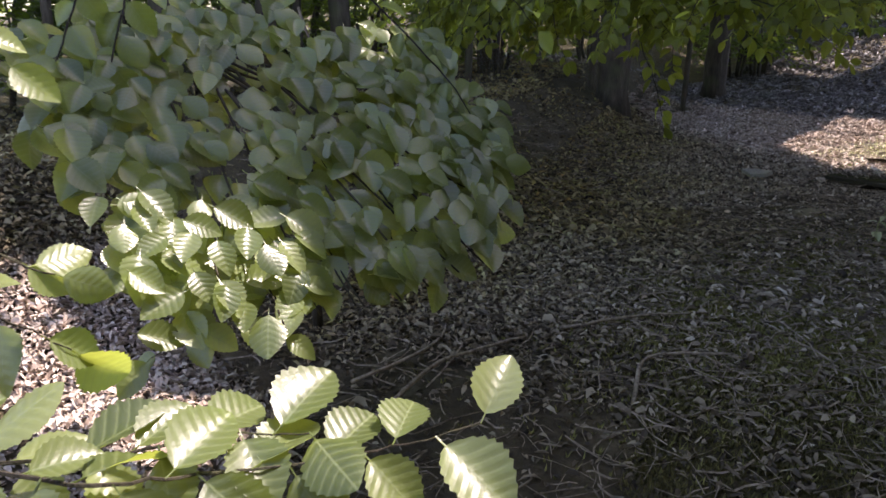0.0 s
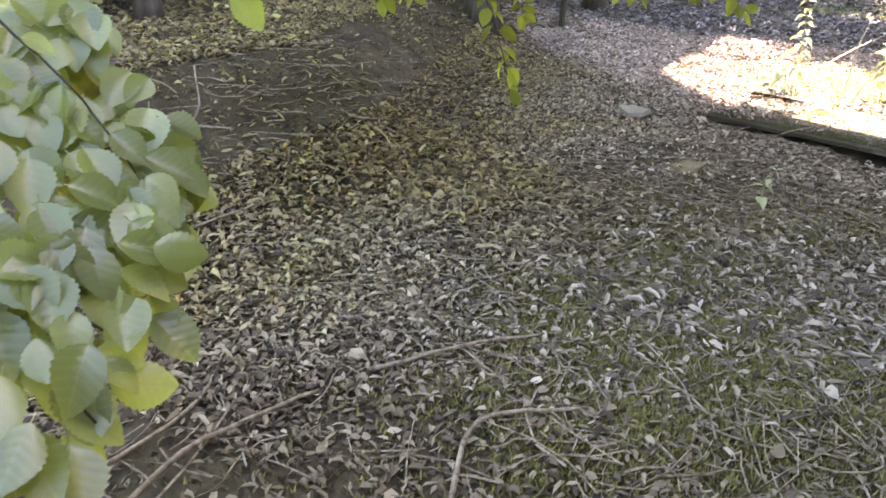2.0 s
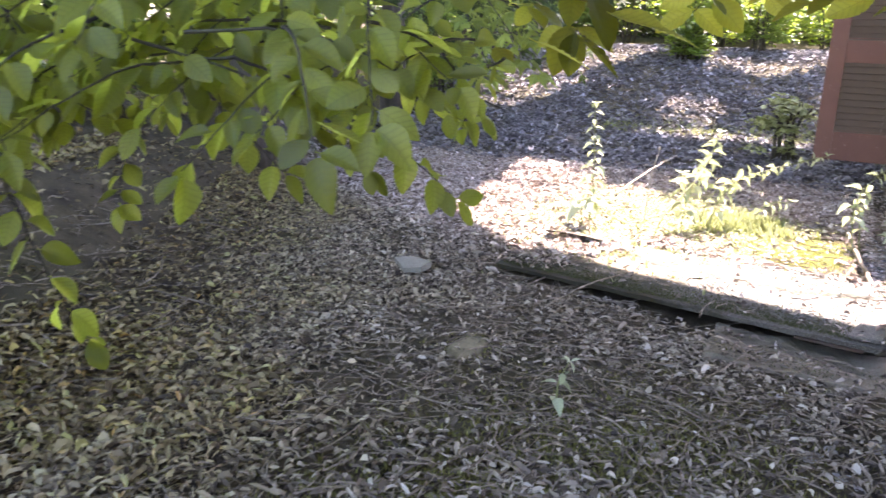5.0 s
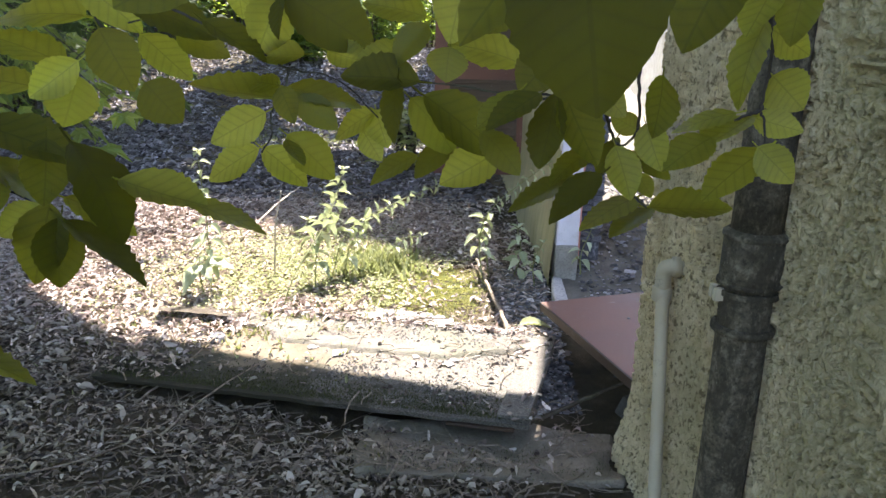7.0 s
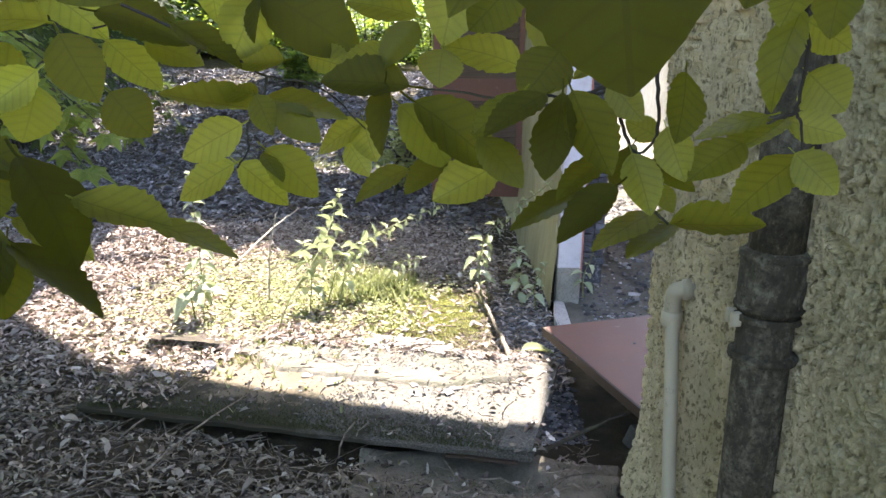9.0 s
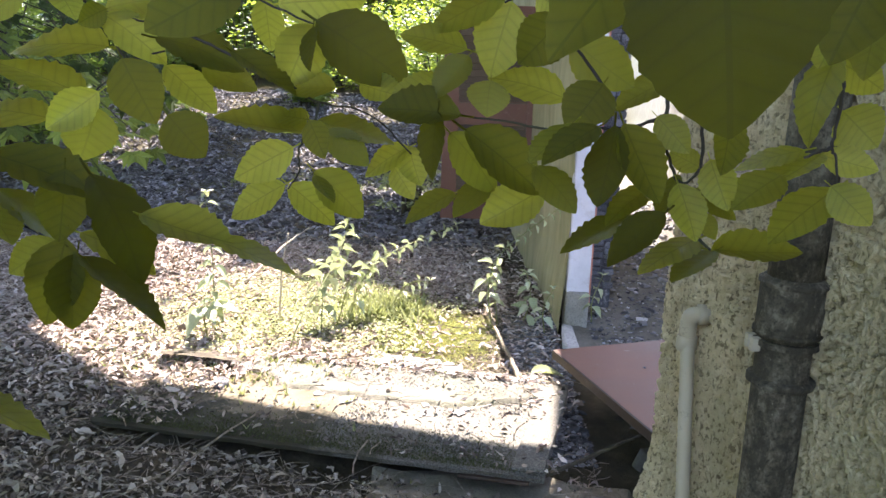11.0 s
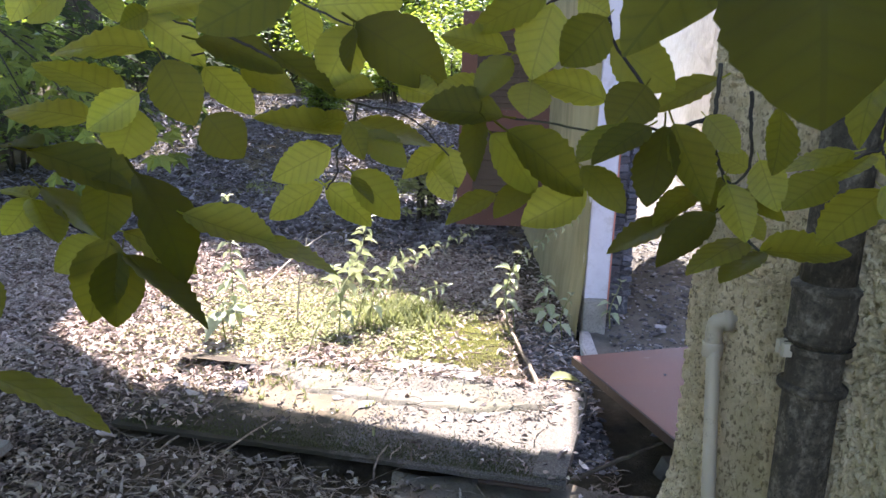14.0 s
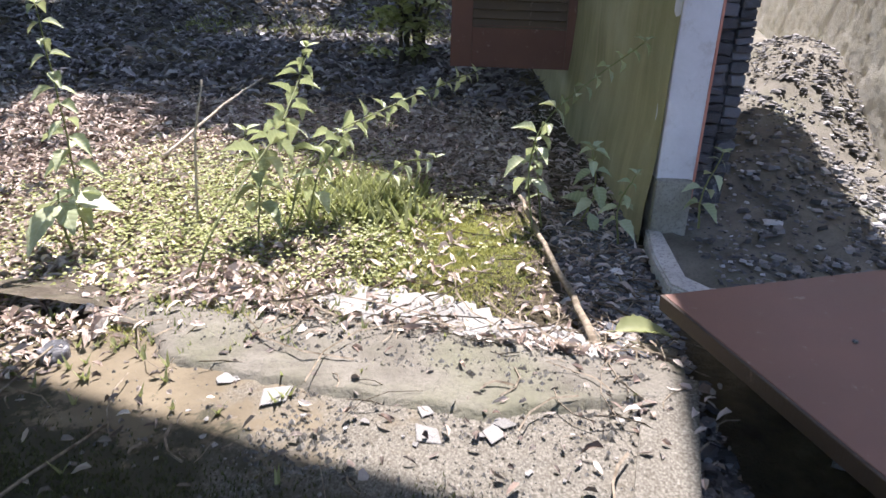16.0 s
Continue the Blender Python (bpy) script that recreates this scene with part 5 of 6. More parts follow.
def build_nettles():
    meshes = [leaf_mesh("leaf", M_NETTLE, 0.085, 0.046, 60 + k, 8, 0.09, 0.35, 0.35, 0.02, 2.0) for k in range(4)]
    r = random.Random(17)

    def nettle(ctrl, start, gap, size, label):
        plant = thing("nettle", label, "plant", "nettles in the sunlit patch")
        pts = curve_points(ctrl, 8, 0.002, r)
        bm = bmesh.new()
        n = len(pts)
        tube(bm, pts, [0.0042 * (1 - 0.6 * i / n) for i in range(n)], 6)
        part("stem", bm, M_GRASS, plant, smooth=True)
        done, turn = 0.0, 0.0
        for i in range(1, n):
            done += (pts[i] - pts[i - 1]).length
            if i / n < start or done < gap:
                continue
            done, turn = 0.0, turn + 1.4
            f = 1.15 - 0.65 * (i / n - start) / (1 - start)
            d = (pts[i] - pts[i - 1]).normalized()
            s = d.orthogonal().normalized()
            for k in (0, 1):
                out = Matrix.Rotation(turn + math.pi * k, 3, d) @ s
                ob = new("leaf", r.choice(meshes))
                ob.parent = plant
                ob.matrix_basis = leaf_pose(pts[i], out + d * 0.25 + Vector((0, 0, -0.55 * r.uniform(0.5, 1.4))), d + Vector((0, -0.3, 0.6)), size * f * r.uniform(0.8, 1.2))
        for k in range(3):
            ob = new("leaf", r.choice(meshes))
            ob.parent = plant
            a = 2.1 * k + r.uniform(0, 1)
            ob.matrix_basis = leaf_pose(pts[-1], (math.cos(a) * 0.7, math.sin(a) * 0.7, 0.5), (0, 0, 1), size * 0.5)
        return plant

    nettle([(-1.63, 2.92, 0.05), (-1.62, 2.90, 0.45), (-1.645, 2.9, 0.84)], 0.15, 0.034, 1.0, "upright nettle with drooping sunlit leaves")
    nettle([(-1.16, 2.60, 0.06), (-1.10, 2.72, 0.25), (-1.0, 3.05, 0.42), (-0.97, 3.3, 0.55), (-0.96, 3.42, 0.66)], 0.40, 0.032, 1.05, "arching nettle with pale sunlit leaves")
    dock = thing("dock_plant", "low plant with two broad sunlit leaves", "plant")
    bm = bmesh.new()
    tube(bm, curve_points([(-1.66, 2.88, 0.05), (-1.67, 2.87, 0.16), (-1.66, 2.86, 0.27)], 5), [0.005 - 0.0002 * i for i in range(11)], 6)
    part("stem", bm, M_GRASS, dock, smooth=True)
    for a, lift, s in ((0.3, 0.0, 1.9), (2.6, -0.3, 1.7), (4.4, -0.5, 2.1), (5.4, -0.2, 1.6)):
        ob = new("leaf", meshes[0])
        ob.parent = dock
        ob.matrix_basis = leaf_pose((-1.66, 2.86, 0.24), (math.cos(a), math.sin(a), lift), (0, -0.2, 1), s)
    nettle([(-0.98, 3.05, 0.08), (-0.90, 3.25, 0.33), (-0.65, 3.6, 0.42), (-0.33, 3.97, 0.49)], 0.3, 0.042, 0.9, "nettle leaning over the shaded slope")
    nettle([(-1.05, 2.95, 0.07), (-1.06, 3.05, 0.28), (-1.12, 3.12, 0.42)], 0.25, 0.034, 1.15, "broad-leaved nettle in the sunlit patch")
    nettle([(-0.92, 3.12, 0.07), (-0.88, 3.2, 0.26), (-0.80, 3.28, 0.38)], 0.25, 0.034, 1.05, "short nettle in the sunlit patch")
    nettle([(-0.72, 3.35, 0.06), (-0.62, 3.42, 0.22), (-0.47, 3.42, 0.26)], 0.3, 0.04, 0.8, "low sprawling nettle above the moss")
    nettle([(-0.10, 3.20, 0.05), (-0.12, 3.3, 0.3), (-0.03, 3.38, 0.48), (0.27, 3.44, 0.72)], 0.22, 0.034, 0.95, "pale-leaved nettle against the green wall")
    nettle([(-0.06, 3.28, 0.05), (-0.08, 3.33, 0.2), (-0.10, 3.36, 0.36)], 0.35, 0.04, 0.7, "young nettle beside the edging strip")
    nettle([(0.20, 3.12, 0.06), (0.19, 3.14, 0.2), (0.24, 3.15, 0.31)], 0.25, 0.045, 0.8, "small nettle at the plaster reveal")
    nettle([(0.10, 3.35, 0.05), (0.13, 3.3, 0.2), (0.10, 3.28, 0.36)], 0.15, 0.04, 1.2, "shaded bushy nettle at the wall foot")
    nettle([(0.45, 3.05, 0.16), (0.45, 3.07, 0.28), (0.50, 3.08, 0.42)], 0.3, 0.04, 0.8, "small nettle in the burnt doorway")
    nettle([(-0.95, 0.53, 0.02), (-0.96, 0.56, 0.11), (-0.93, 0.58, 0.19)], 0.2, 0.04, 0.75, "green seedling among the fallen leaves")


def build_shutter():
    shut = thing("louvred_shutter", "open red-brown louvred wooden window shutter", "shutter", at=(0.0, 0.0, 0.0))
    x0, x1, y, z0, z1, t = -0.475, 0.275, 5.22, 0.29, 2.0, 0.036

    def bar(name, a, b, c, d, mat=M_SHUT, depth=t):
        bm = bmesh.new()
        box(bm, pose((a + b) / 2, y, (c + d) / 2), b - a, depth, d - c, 0.004)
        part(name, bm, mat, shut)

    bar("stile", x0, x0 + 0.125, z0, z1)
    bar("stile", x1 - 0.07, x1, z0, z1)
    bar("bottom_rail", x0 + 0.125, x1 - 0.07, z0, 0.535, depth=t - 0.004)
    bar("middle_rail", x0 + 0.125, x1 - 0.07, 1.07, 1.26, depth=t - 0.004)
    bar("top_rail", x0 + 0.125, x1 - 0.07, 1.86, z1, depth=t - 0.004)
    bm = bmesh.new()
    box(bm, pose(0, 0, 0, 58, 0, 0), x1 - 0.07 - x0 - 0.125, 0.066, 0.009, 0.002)
    slat = finish("slat", bm, M_SLAT)
    for lo, hi in ((0.548, 1.075), (1.272, 1.85)):
        z = lo
        while z < hi:
            ob = new("slat", slat)
            ob.parent = shut
            ob.matrix_basis = pose((x0 + 0.125 + x1 - 0.07) / 2, y, z, rng.uniform(-3, 3), rng.uniform(-0.4, 0.4), 0)
            z += 0.052
    for z in (0.62, 1.6):
        bm = bmesh.new()
        box(bm, pose(x1 + 0.01, y - 0.01, z), 0.06, 0.05, 0.05, 0.004)
        part("hinge", bm, M_EDGE, shut)


# ---------------------------------------------------------------- plants overhead and behind
def build_fence():
    fence = thing("wire_fence", "rusty hexagonal wire fence on leaning posts along the bank", "fence")
    a, b = Vector((-4.95, -4.2, 0)), Vector((-4.75, 4.6, 0))
    n, h = 6, 1.25
    for k in range(n):
        p = a.lerp(b, k / (n - 1))
        z = ground_z(p.x, p.y)
        bm = bmesh.new()
        tube(bm, [(p.x, p.y, z - 0.1), (p.x + 0.03, p.y, z + 0.7), (p.x + 0.02, p.y + 0.03, z + h + 0.1)], [0.035, 0.033, 0.03], 8)
        part("post", bm, M_BARK, fence)
    verts, faces = [], []
    length, d, cell = (b - a).length, (b - a).normalized(), 0.044

    def wire(s0, z0, s1, z1):
        base = len(verts)
        for s, z in ((s0, z0), (s1, z1)):
            p = a + d * s
            bulge = 0.05 * noise.noise((s * 1.1, z * 1.3, 6.0))
            for q in range(3):
                verts.append((p.x + bulge + 0.0016 * math.cos(2.094 * q), p.y + 0.0016 * math.sin(2.094 * q) * (s1 != s0), ground_z(p.x, p.y) + z + 0.0016 * math.sin(2.094 * q)))
        for q in range(3):
            faces.append((base + q, base + (q + 1) % 3, base + 3 + (q + 1) % 3, base + 3 + q))

    for j in range(int(h / (0.75 * cell))):
        z, shift = 0.75 * cell * j, 0.5 * cell * (j % 2)
        for i in range(int(length / cell)):
            s = i * cell + shift
            wire(s, z, s, z + 0.42 * cell)
            wire(s, z + 0.42 * cell, s + 0.5 * cell, z + 0.75 * cell)
            wire(s, z + 0.42 * cell, s - 0.5 * cell, z + 0.75 * cell)
    ob = from_arrays("wire_mesh", verts, faces, M_WIRE)
    ob.parent = fence


def build_tree(x, y, rad, height, seed, label, crown=True, lean=(0.0, 0.0), low=2.2):
    r = random.Random(seed)
    z = ground_z(x, y)
    tree = thing("tree", label, "tree")
    pts = [(x + lean[0] * k / 8 + r.uniform(-0.03, 0.03), y + lean[1] * k / 8 + r.uniform(-0.03, 0.03), z - 0.1 + height * k / 8) for k in range(9)]
    bm = bmesh.new()
    tube(bm, curve_points(pts, 3), [rad * (1.35 if k == 0 else 1.0) * (1 - 0.6 * k / 25) for k in range(25)], 14)
    for v in bm.verts:
        v.co += Vector((noise.noise(v.co * 6), noise.noise(v.co * 6 + Vector((9, 0, 0))), 0)) * rad * 0.14
    part("trunk", bm, M_BARK, tree, smooth=True)
    spots = []
    for k in range(7):
        a, hz = r.uniform(0, 6.283), z + low + (height - low) * r.random()
        l = r.uniform(0.9, 1.9)
        base = Vector((x + lean[0] * (hz - z) / height, y + lean[1] * (hz - z) / height, hz))
        tip = base + Vector((math.cos(a) * l, math.sin(a) * l, r.uniform(-0.2, 0.7)))
        bm = bmesh.new()
        tube(bm, curve_points([base, (base + tip) / 2 + Vector((0, 0, 0.12)), tip], 5, 0.02, r), [rad * 0.32 * (1 - 0.8 * i / 11) for i in range(11)], 7)
        part("limb", bm, M_BARK, tree, smooth=True)
        spots += [tuple(base.lerp(tip, f) + Vector((r.gauss(0, 0.2), r.gauss(0, 0.2), r.gauss(0, 0.15)))) for f in (0.4, 0.6, 0.75, 0.9, 1.0, 1.1)]
    if crown:
        leaf_cloud("crown", M_CROWN, spots, r, 70, 0.30, 0.085, tree)
    return tree


def build_shrub(x, y, size, height, seed, label, count=26, leaf=0.075, per=42, material=None):
    r = random.Random(seed)
    z = ground_z(x, y)
    shrub = thing("shrub", label, "shrub")
    spots = []
    for k in range(7):
        a = 6.283 * k / 7 + r.uniform(-0.4, 0.4)
        tip = Vector((x + math.cos(a) * size * 0.7, y + math.sin(a) * size * 0.7, z + height * r.uniform(0.5, 1.0)))
        bm = bmesh.new()
        pts = curve_points([(x + 0.1 * math.cos(a), y + 0.1 * math.sin(a), z - 0.05), (x + 0.3 * size * math.cos(a), y + 0.3 * size * math.sin(a), z + height * 0.45), tip], 5, 0.02, r)
        tube(bm, pts, [0.022 * (1 - 0.8 * i / len(pts)) for i in range(len(pts))], 6)
        part("stem", bm, M_BARK, shrub, smooth=True)
    for _ in range(count):
        a, q = r.uniform(0, 6.283), size * math.sqrt(r.random())
        spots.append((x + math.cos(a) * q, y + math.sin(a) * q, z + height * (0.2 + 0.8 * r.random()) * (1 - 0.35 * q / size)))
    leaf_cloud("foliage", material or M_CROWN, spots, r, per, size * 0.22, leaf, shrub)
    return shrub


def build_woods():
    build_tree(-4.75, -1.75, 0.10, 5.5, 1, "dark tree trunk beside the wire fence")
    build_tree(-4.65, -1.05, 0.085, 5.0, 2, "slim dark tree beside the wire fence", lean=(0.2, 0.1))
    build_tree(-4.75, -0.35, 0.09, 5.5, 3, "tree with bare low twigs by the fence")
    build_tree(-4.4, 2.75, 0.17, 6.5, 4, "broad tree trunk on the bank")
    build_tree(-5.3, 6.2, 0.16, 7.0, 5, "leafy tree at the edge of the slope", low=1.2)
    r = random.Random(2)
    k = 0
    for x, y, s, h in ((-6.0, 8.8, 0.9, 2.2), (-6.3, 4.6, 1.0, 2.6), (-7.6, 6.5, 1.6, 3.2), (-6.0, 2.6, 0.9, 2.0), (-6.0, 0.7, 0.9, 1.8), (-6.1, -0.9, 0.8, 1.4), (-6.2, -2.6, 0.9, 1.7), (-8.0, 0.6, 1.6, 2.8), (-7.8, -3.4, 1.6, 2.6), (-6.8, 12.0, 1.5, 3.2), (-4.9, 15.2, 1.6, 2.8), (-3.4, 14.6, 1.0, 1.7), (-7.0, 15.6, 1.6, 3.0), (-0.9, 14.6, 0.9, 1.6), (-2.2, 15.6, 1.4, 2.0), (-0.2, 15.8, 1.6, 2.4), (-3.4, 17.5, 2.0, 3.4), (-1.0, 18.5, 2.2, 3.6), (1.6, 18.0, 2.2, 4.0), (-6.2, 18.0, 2.4, 4.2), (-9.5, 14.0, 2.4, 4.2), (-9.8, 8.5, 2.0, 3.6), (-10.2, 3.5, 2.0, 3.2), (-10.5, -1.5, 2.0, 3.2), (-10.0, -6.0, 2.2, 3.2), (-5.6, -1.9, 0.6, 1.7), (-5.5, -0.3, 0.6, 1.5), (-5.6, -3.3, 0.6, 1.8), (-5.5, 2.0, 0.6, 1.7), (-2.9, 11.6, 0.35, 0.8), (-1.9, 12.6, 0.5, 1.3), (-6.6, 13.2, 1.0, 1.6), (0.2, 13.6, 0.9, 1.7), (0.9, 14.8, 1.2, 2.4), (-2.9, 14.6, 1.2, 2.2), (-7.8, 10.0, 1.4, 2.8), (-6.3, 8.6, 1.0, 2.4)):
        k += 1
        build_shrub(x, y, s, h, 100 + k, "leafy green shrub beside the wire fence" if x < -5 and y < 9 else "loose green shrub on the leaf-covered slope", 30, 0.075 + 0.012 * s, 60)
    for x, y, s, h in ((-13, 21, 3.0, 7), (-9.5, 23, 3.0, 7), (-6, 22.5, 2.8, 6.5), (-2.8, 23.5, 2.8, 6.5), (0.5, 23, 2.8, 7), (-16, 16, 3.0, 7), (-14, 9, 3.0, 6.5), (-14, 2, 3.0, 6), (-14, -5, 3.0, 6), (-4.4, 20, 2.2, 4.5), (-11, 18, 2.4, 5), (-7.4, 19.5, 2.4, 5), (-1.6, 20, 2.2, 4.5), (1.6, 20.5, 2.4, 5)):
        k += 1
        build_shrub(x, y, s, h, 100 + k, "tall dense shrub at the edge of the woods", 64, 0.24, 46)
    for j in range(13):
        k += 1
        build_shrub(-14.5 + 1.35 * j, 19.2 + 1.3 * math.sin(j * 2.3), 1.3, 1.5 + 0.5 * math.sin(j * 1.7), 100 + k, "low dense undergrowth at the edge of the woods", 40, 0.16, 46)
    build_shrub(-0.80, 6.6, 0.30, 0.85, 300, "yellow-green plant clump beside the shutter", 14, 0.075, 34, M_SEED)
    # unseen tree crown, added and cut to shape the shade on the slope
    rr = random.Random(77)
    beech = thing("shade_tree", "tree with an unseen crown, added to shade the slope", "tree")
    bm = bmesh.new()
    tube(bm, curve_points([(-7.4, 12.4, 0.2), (-7.2, 12.2, 2.5), (-6.6, 12.0, 5.0), (-5.4, 11.8, 7.0)], 6), [0.34 - 0.011 * i for i in range(19)], 16)
    part("trunk", bm, M_BARK, beech, smooth=True)
    spots = []
    def gap(x):
        """Far rim of the crown's lower part; a slit beyond it lets a strip of sun through."""
        return 11.3 - 0.40 * min(0.0, x + 2.4)

    while len(spots) < 2300:
        x, y = rr.uniform(-8.5, 0.3), rr.uniform(6.4, 12.6)
        if (y < max(7.4, 7.42 - 0.65 * x) and x > -3.05) or y > gap(x):
            continue
        spots.append((x, y, 7.0 + rr.uniform(-0.15, 0.15)))
    # openings in the crown through which the sun falls on the slope
    openings = ((-4.9, 13.4, 0.95, 1.2), (-4.1, 16.2, 0.95, 2.2), (-1.95, 12.85, 0.6, 0.65), (-1.3, 16.8, 1.6, 2.6))
    while len(spots) < 4200:
        x, y = rr.uniform(-9.0, 0.4), rr.uniform(9.3, 22.0)
        if y < gap(x) + 0.85 * smoothstep(-2.6, -2.3, x) + 0.15 * noise.noise((x * 1.5, 4, 0)) or (y > 15.8 and noise.noise((x * 0.45, y * 0.45, 2.0)) > 0.02):
            continue
        if any(((x - a) / c) ** 2 + ((y - b) / d) ** 2 < 1 for a, b, c, d in openings):
            continue
        spots.append((x, y, 7.0 + rr.uniform(-0.2, 0.3)))
    leaf_cloud("crown", M_CROWN, spots, rr, 9, 0.10, 0.20, beech)
    # Second added crown, out of view, to dim the ground behind the fence.
    grove = thing("shade_tree", "tree with an unseen crown, added to shade the ground behind the fence", "tree")
    bm = bmesh.new()
    tube(bm, curve_points([(-9.2, -1.0, -0.4), (-9.1, -0.9, 2.5), (-9.0, -0.8, 6.2)], 6), [0.28 - 0.012 * i for i in range(13)], 14)
    part("trunk", bm, M_BARK, grove, smooth=True)
    leaf_cloud("crown", M_CROWN, [(rr.uniform(-15, -5.9), rr.uniform(-7, 8), 6.4 + rr.uniform(-0.6, 0.6)) for _ in range(1300)], rr, 9, 0.22, 0.24, grove)
    for ctrl in ([(-6.6, 12.0, 5.0), (-3.0, 12.6, 6.8), (0.5, 12.8, 7.2)], [(-6.6, 12.0, 5.0), (-4.5, 15.0, 6.6), (-1.0, 17.6, 7.2)]):
        bm = bmesh.new()
        pts = curve_points(ctrl, 8, 0.03, rr)
        tube(bm, pts, [0.12 * (1 - 0.8 * i / len(pts)) for i in range(len(pts))], 9)
        part("limb", bm, M_BARK, beech, smooth=True)


def beech_branches():
    small = [leaf_mesh("leaf", M_BEECH_GREEN, 0.07, 0.046, 200 + k, 18, 0.03, f0, r0, 0.016) for k, (r0, f0) in enumerate(((0.05, 0.1), (0.15, 0.3), (0.25, 0.2), (0.45, 0.35), (-0.1, 0.25), (0.3, 0.45), (0.55, 0.2), (0.2, 0.05), (0.1, 0.4)))]
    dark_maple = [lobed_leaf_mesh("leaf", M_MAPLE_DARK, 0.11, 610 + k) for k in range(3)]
    r = random.Random(41)
    up = (0.05, -0.40, 1.0)

    limb = thing("beech_branch", "long drooping beech branch with green leaves lit from above", "branch")
    bm = bmesh.new()
    pts = curve_points([(-4.6, -1.3, 2.6), (-3.4, -0.95, 1.75), (-2.4, -0.95, 1.45), (-1.65, -0.78, 1.36), (-1.2, -0.52, 1.38), (-0.95, -0.45, 1.44)], 8, 0.006, r)
    tube(bm, pts, [0.014 * (1 - 0.75 * i / len(pts)) for i in range(len(pts))], 8)
    part("limb", bm, M_SHOOT, limb, smooth=True)
    for ctrl in (
        [(-2.4, -0.95, 1.45), (-2.1, -1.25, 1.22), (-2.0, -1.35, 1.08)],
        [(-2.4, -0.95, 1.45), (-2.25, -0.75, 1.25), (-2.1, -0.95, 1.02)],
        [(-2.0, -0.88, 1.42), (-1.85, -1.1, 1.2), (-1.75, -1.12, 1.0)],
        [(-2.0, -0.88, 1.42), (-1.8, -0.6, 1.28), (-1.6, -0.5, 1.1)],
        [(-1.65, -0.78, 1.36), (-1.5, -0.95, 1.12), (-1.38, -0.98, 0.92), (-1.36, -0.92, 0.74)],
        [(-1.65, -0.78, 1.36), (-1.55, -0.65, 1.15), (-1.45, -0.75, 0.95)],
        [(-1.35, -0.62, 1.37), (-1.2, -0.75, 1.2), (-1.05, -0.72, 1.05)],
        [(-1.3, -0.6, 1.37), (-1.15, -0.35, 1.25), (-0.95, -0.25, 1.1)],
        [(-2.8, -0.95, 1.56), (-2.6, -1.2, 1.3), (-2.45, -1.3, 1.12)],
        [(-2.8, -0.95, 1.56), (-2.7, -0.7, 1.35), (-2.6, -0.6, 1.15)],
        [(-1.8, -0.82, 1.39), (-1.7, -1.2, 1.32), (-1.55, -1.5, 1.28)],
    ):
        spray(limb, ctrl, small, r, 0.027, 0.8, 0.0035, 0.3, up, 0.5)
    shoots, made = None, 0
    while made < 200:
        x = r.uniform(-2.75, -0.68)
        s = Vector((x, -0.95 + 0.30 * max(0.0, x + 1.9) + r.uniform(-0.28, 0.28), r.uniform(1.24, 1.50)))
        a = r.uniform(0, 6.283)
        e = s + Vector((math.cos(a) * 0.38, math.sin(a) * 0.34, -r.uniform(0.05, 0.24)))
        if any((-p.x - 0.3) / 0.62 < p.y + 1.2 or p.x > -0.62 for p in (s, e)):
            continue
        if made % 20 == 0:
            shoots = thing("beech_branch", "leafy side shoots of the drooping beech branch", "branch")
        made += 1
        spray(shoots, [s, (s + e) / 2 + Vector((0, 0, 0.04)), e], small, r, 0.025, 0.74, 0.003, 0.32, up, 0.6)
    for k in range(5):
        shade = thing("maple_branch", "dark leafy maple branches over the shaded slope", "branch")
        for _ in range(7):
            s = Vector((r.uniform(-4.2, -2.9), r.uniform(3.6, 6.4), r.uniform(1.35, 2.1)))
            e = s + Vector((r.uniform(0.3, 0.95), r.uniform(-0.5, 0.3), -r.uniform(0.15, 0.6)))
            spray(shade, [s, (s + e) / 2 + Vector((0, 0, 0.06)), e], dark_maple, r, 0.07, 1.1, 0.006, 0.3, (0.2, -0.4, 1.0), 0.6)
    bough = thing("maple_branch", "low branch with broad lobed leaves beside the sunlit patch", "branch")
    maple = [lobed_leaf_mesh("leaf", M_MAPLE, 0.10, 600 + k) for k in range(4)]
    for tip in ((-1.50, 1.75, 1.20), (-1.62, 2.2, 1.16), (-1.52, 1.6, 1.10), (-1.7, 1.9, 1.24), (-1.75, 1.6, 1.08), (-1.8, 2.6, 1.22), (-1.9, 2.2, 1.14), (-2.1, 2.9, 1.22), (-1.9, 1.7, 1.28)):
        spray(bough, [(-2.7, 2.4, 1.75), ((-2.7 + tip[0]) / 2, (2.4 + tip[1]) / 2, 1.55), tip], maple, r, 0.06, 1.0, 0.005, 0.35, up, 0.5)

def hanging_twig(label, lines):
    """A thing that carries thin zigzag twigs along the given lines."""
    twig = thing("beech_branch", label, "branch")
    for ctrl in lines:
        pts = curve_points(ctrl, 6, 0.0012)
        bm = bmesh.new()
        tube(bm, pts, [0.0024 * (1 - 0.5 * i / len(pts)) for i in range(len(pts))], 6)
        part("twig", bm, M_SHOOT, twig, smooth=True)
    return twig


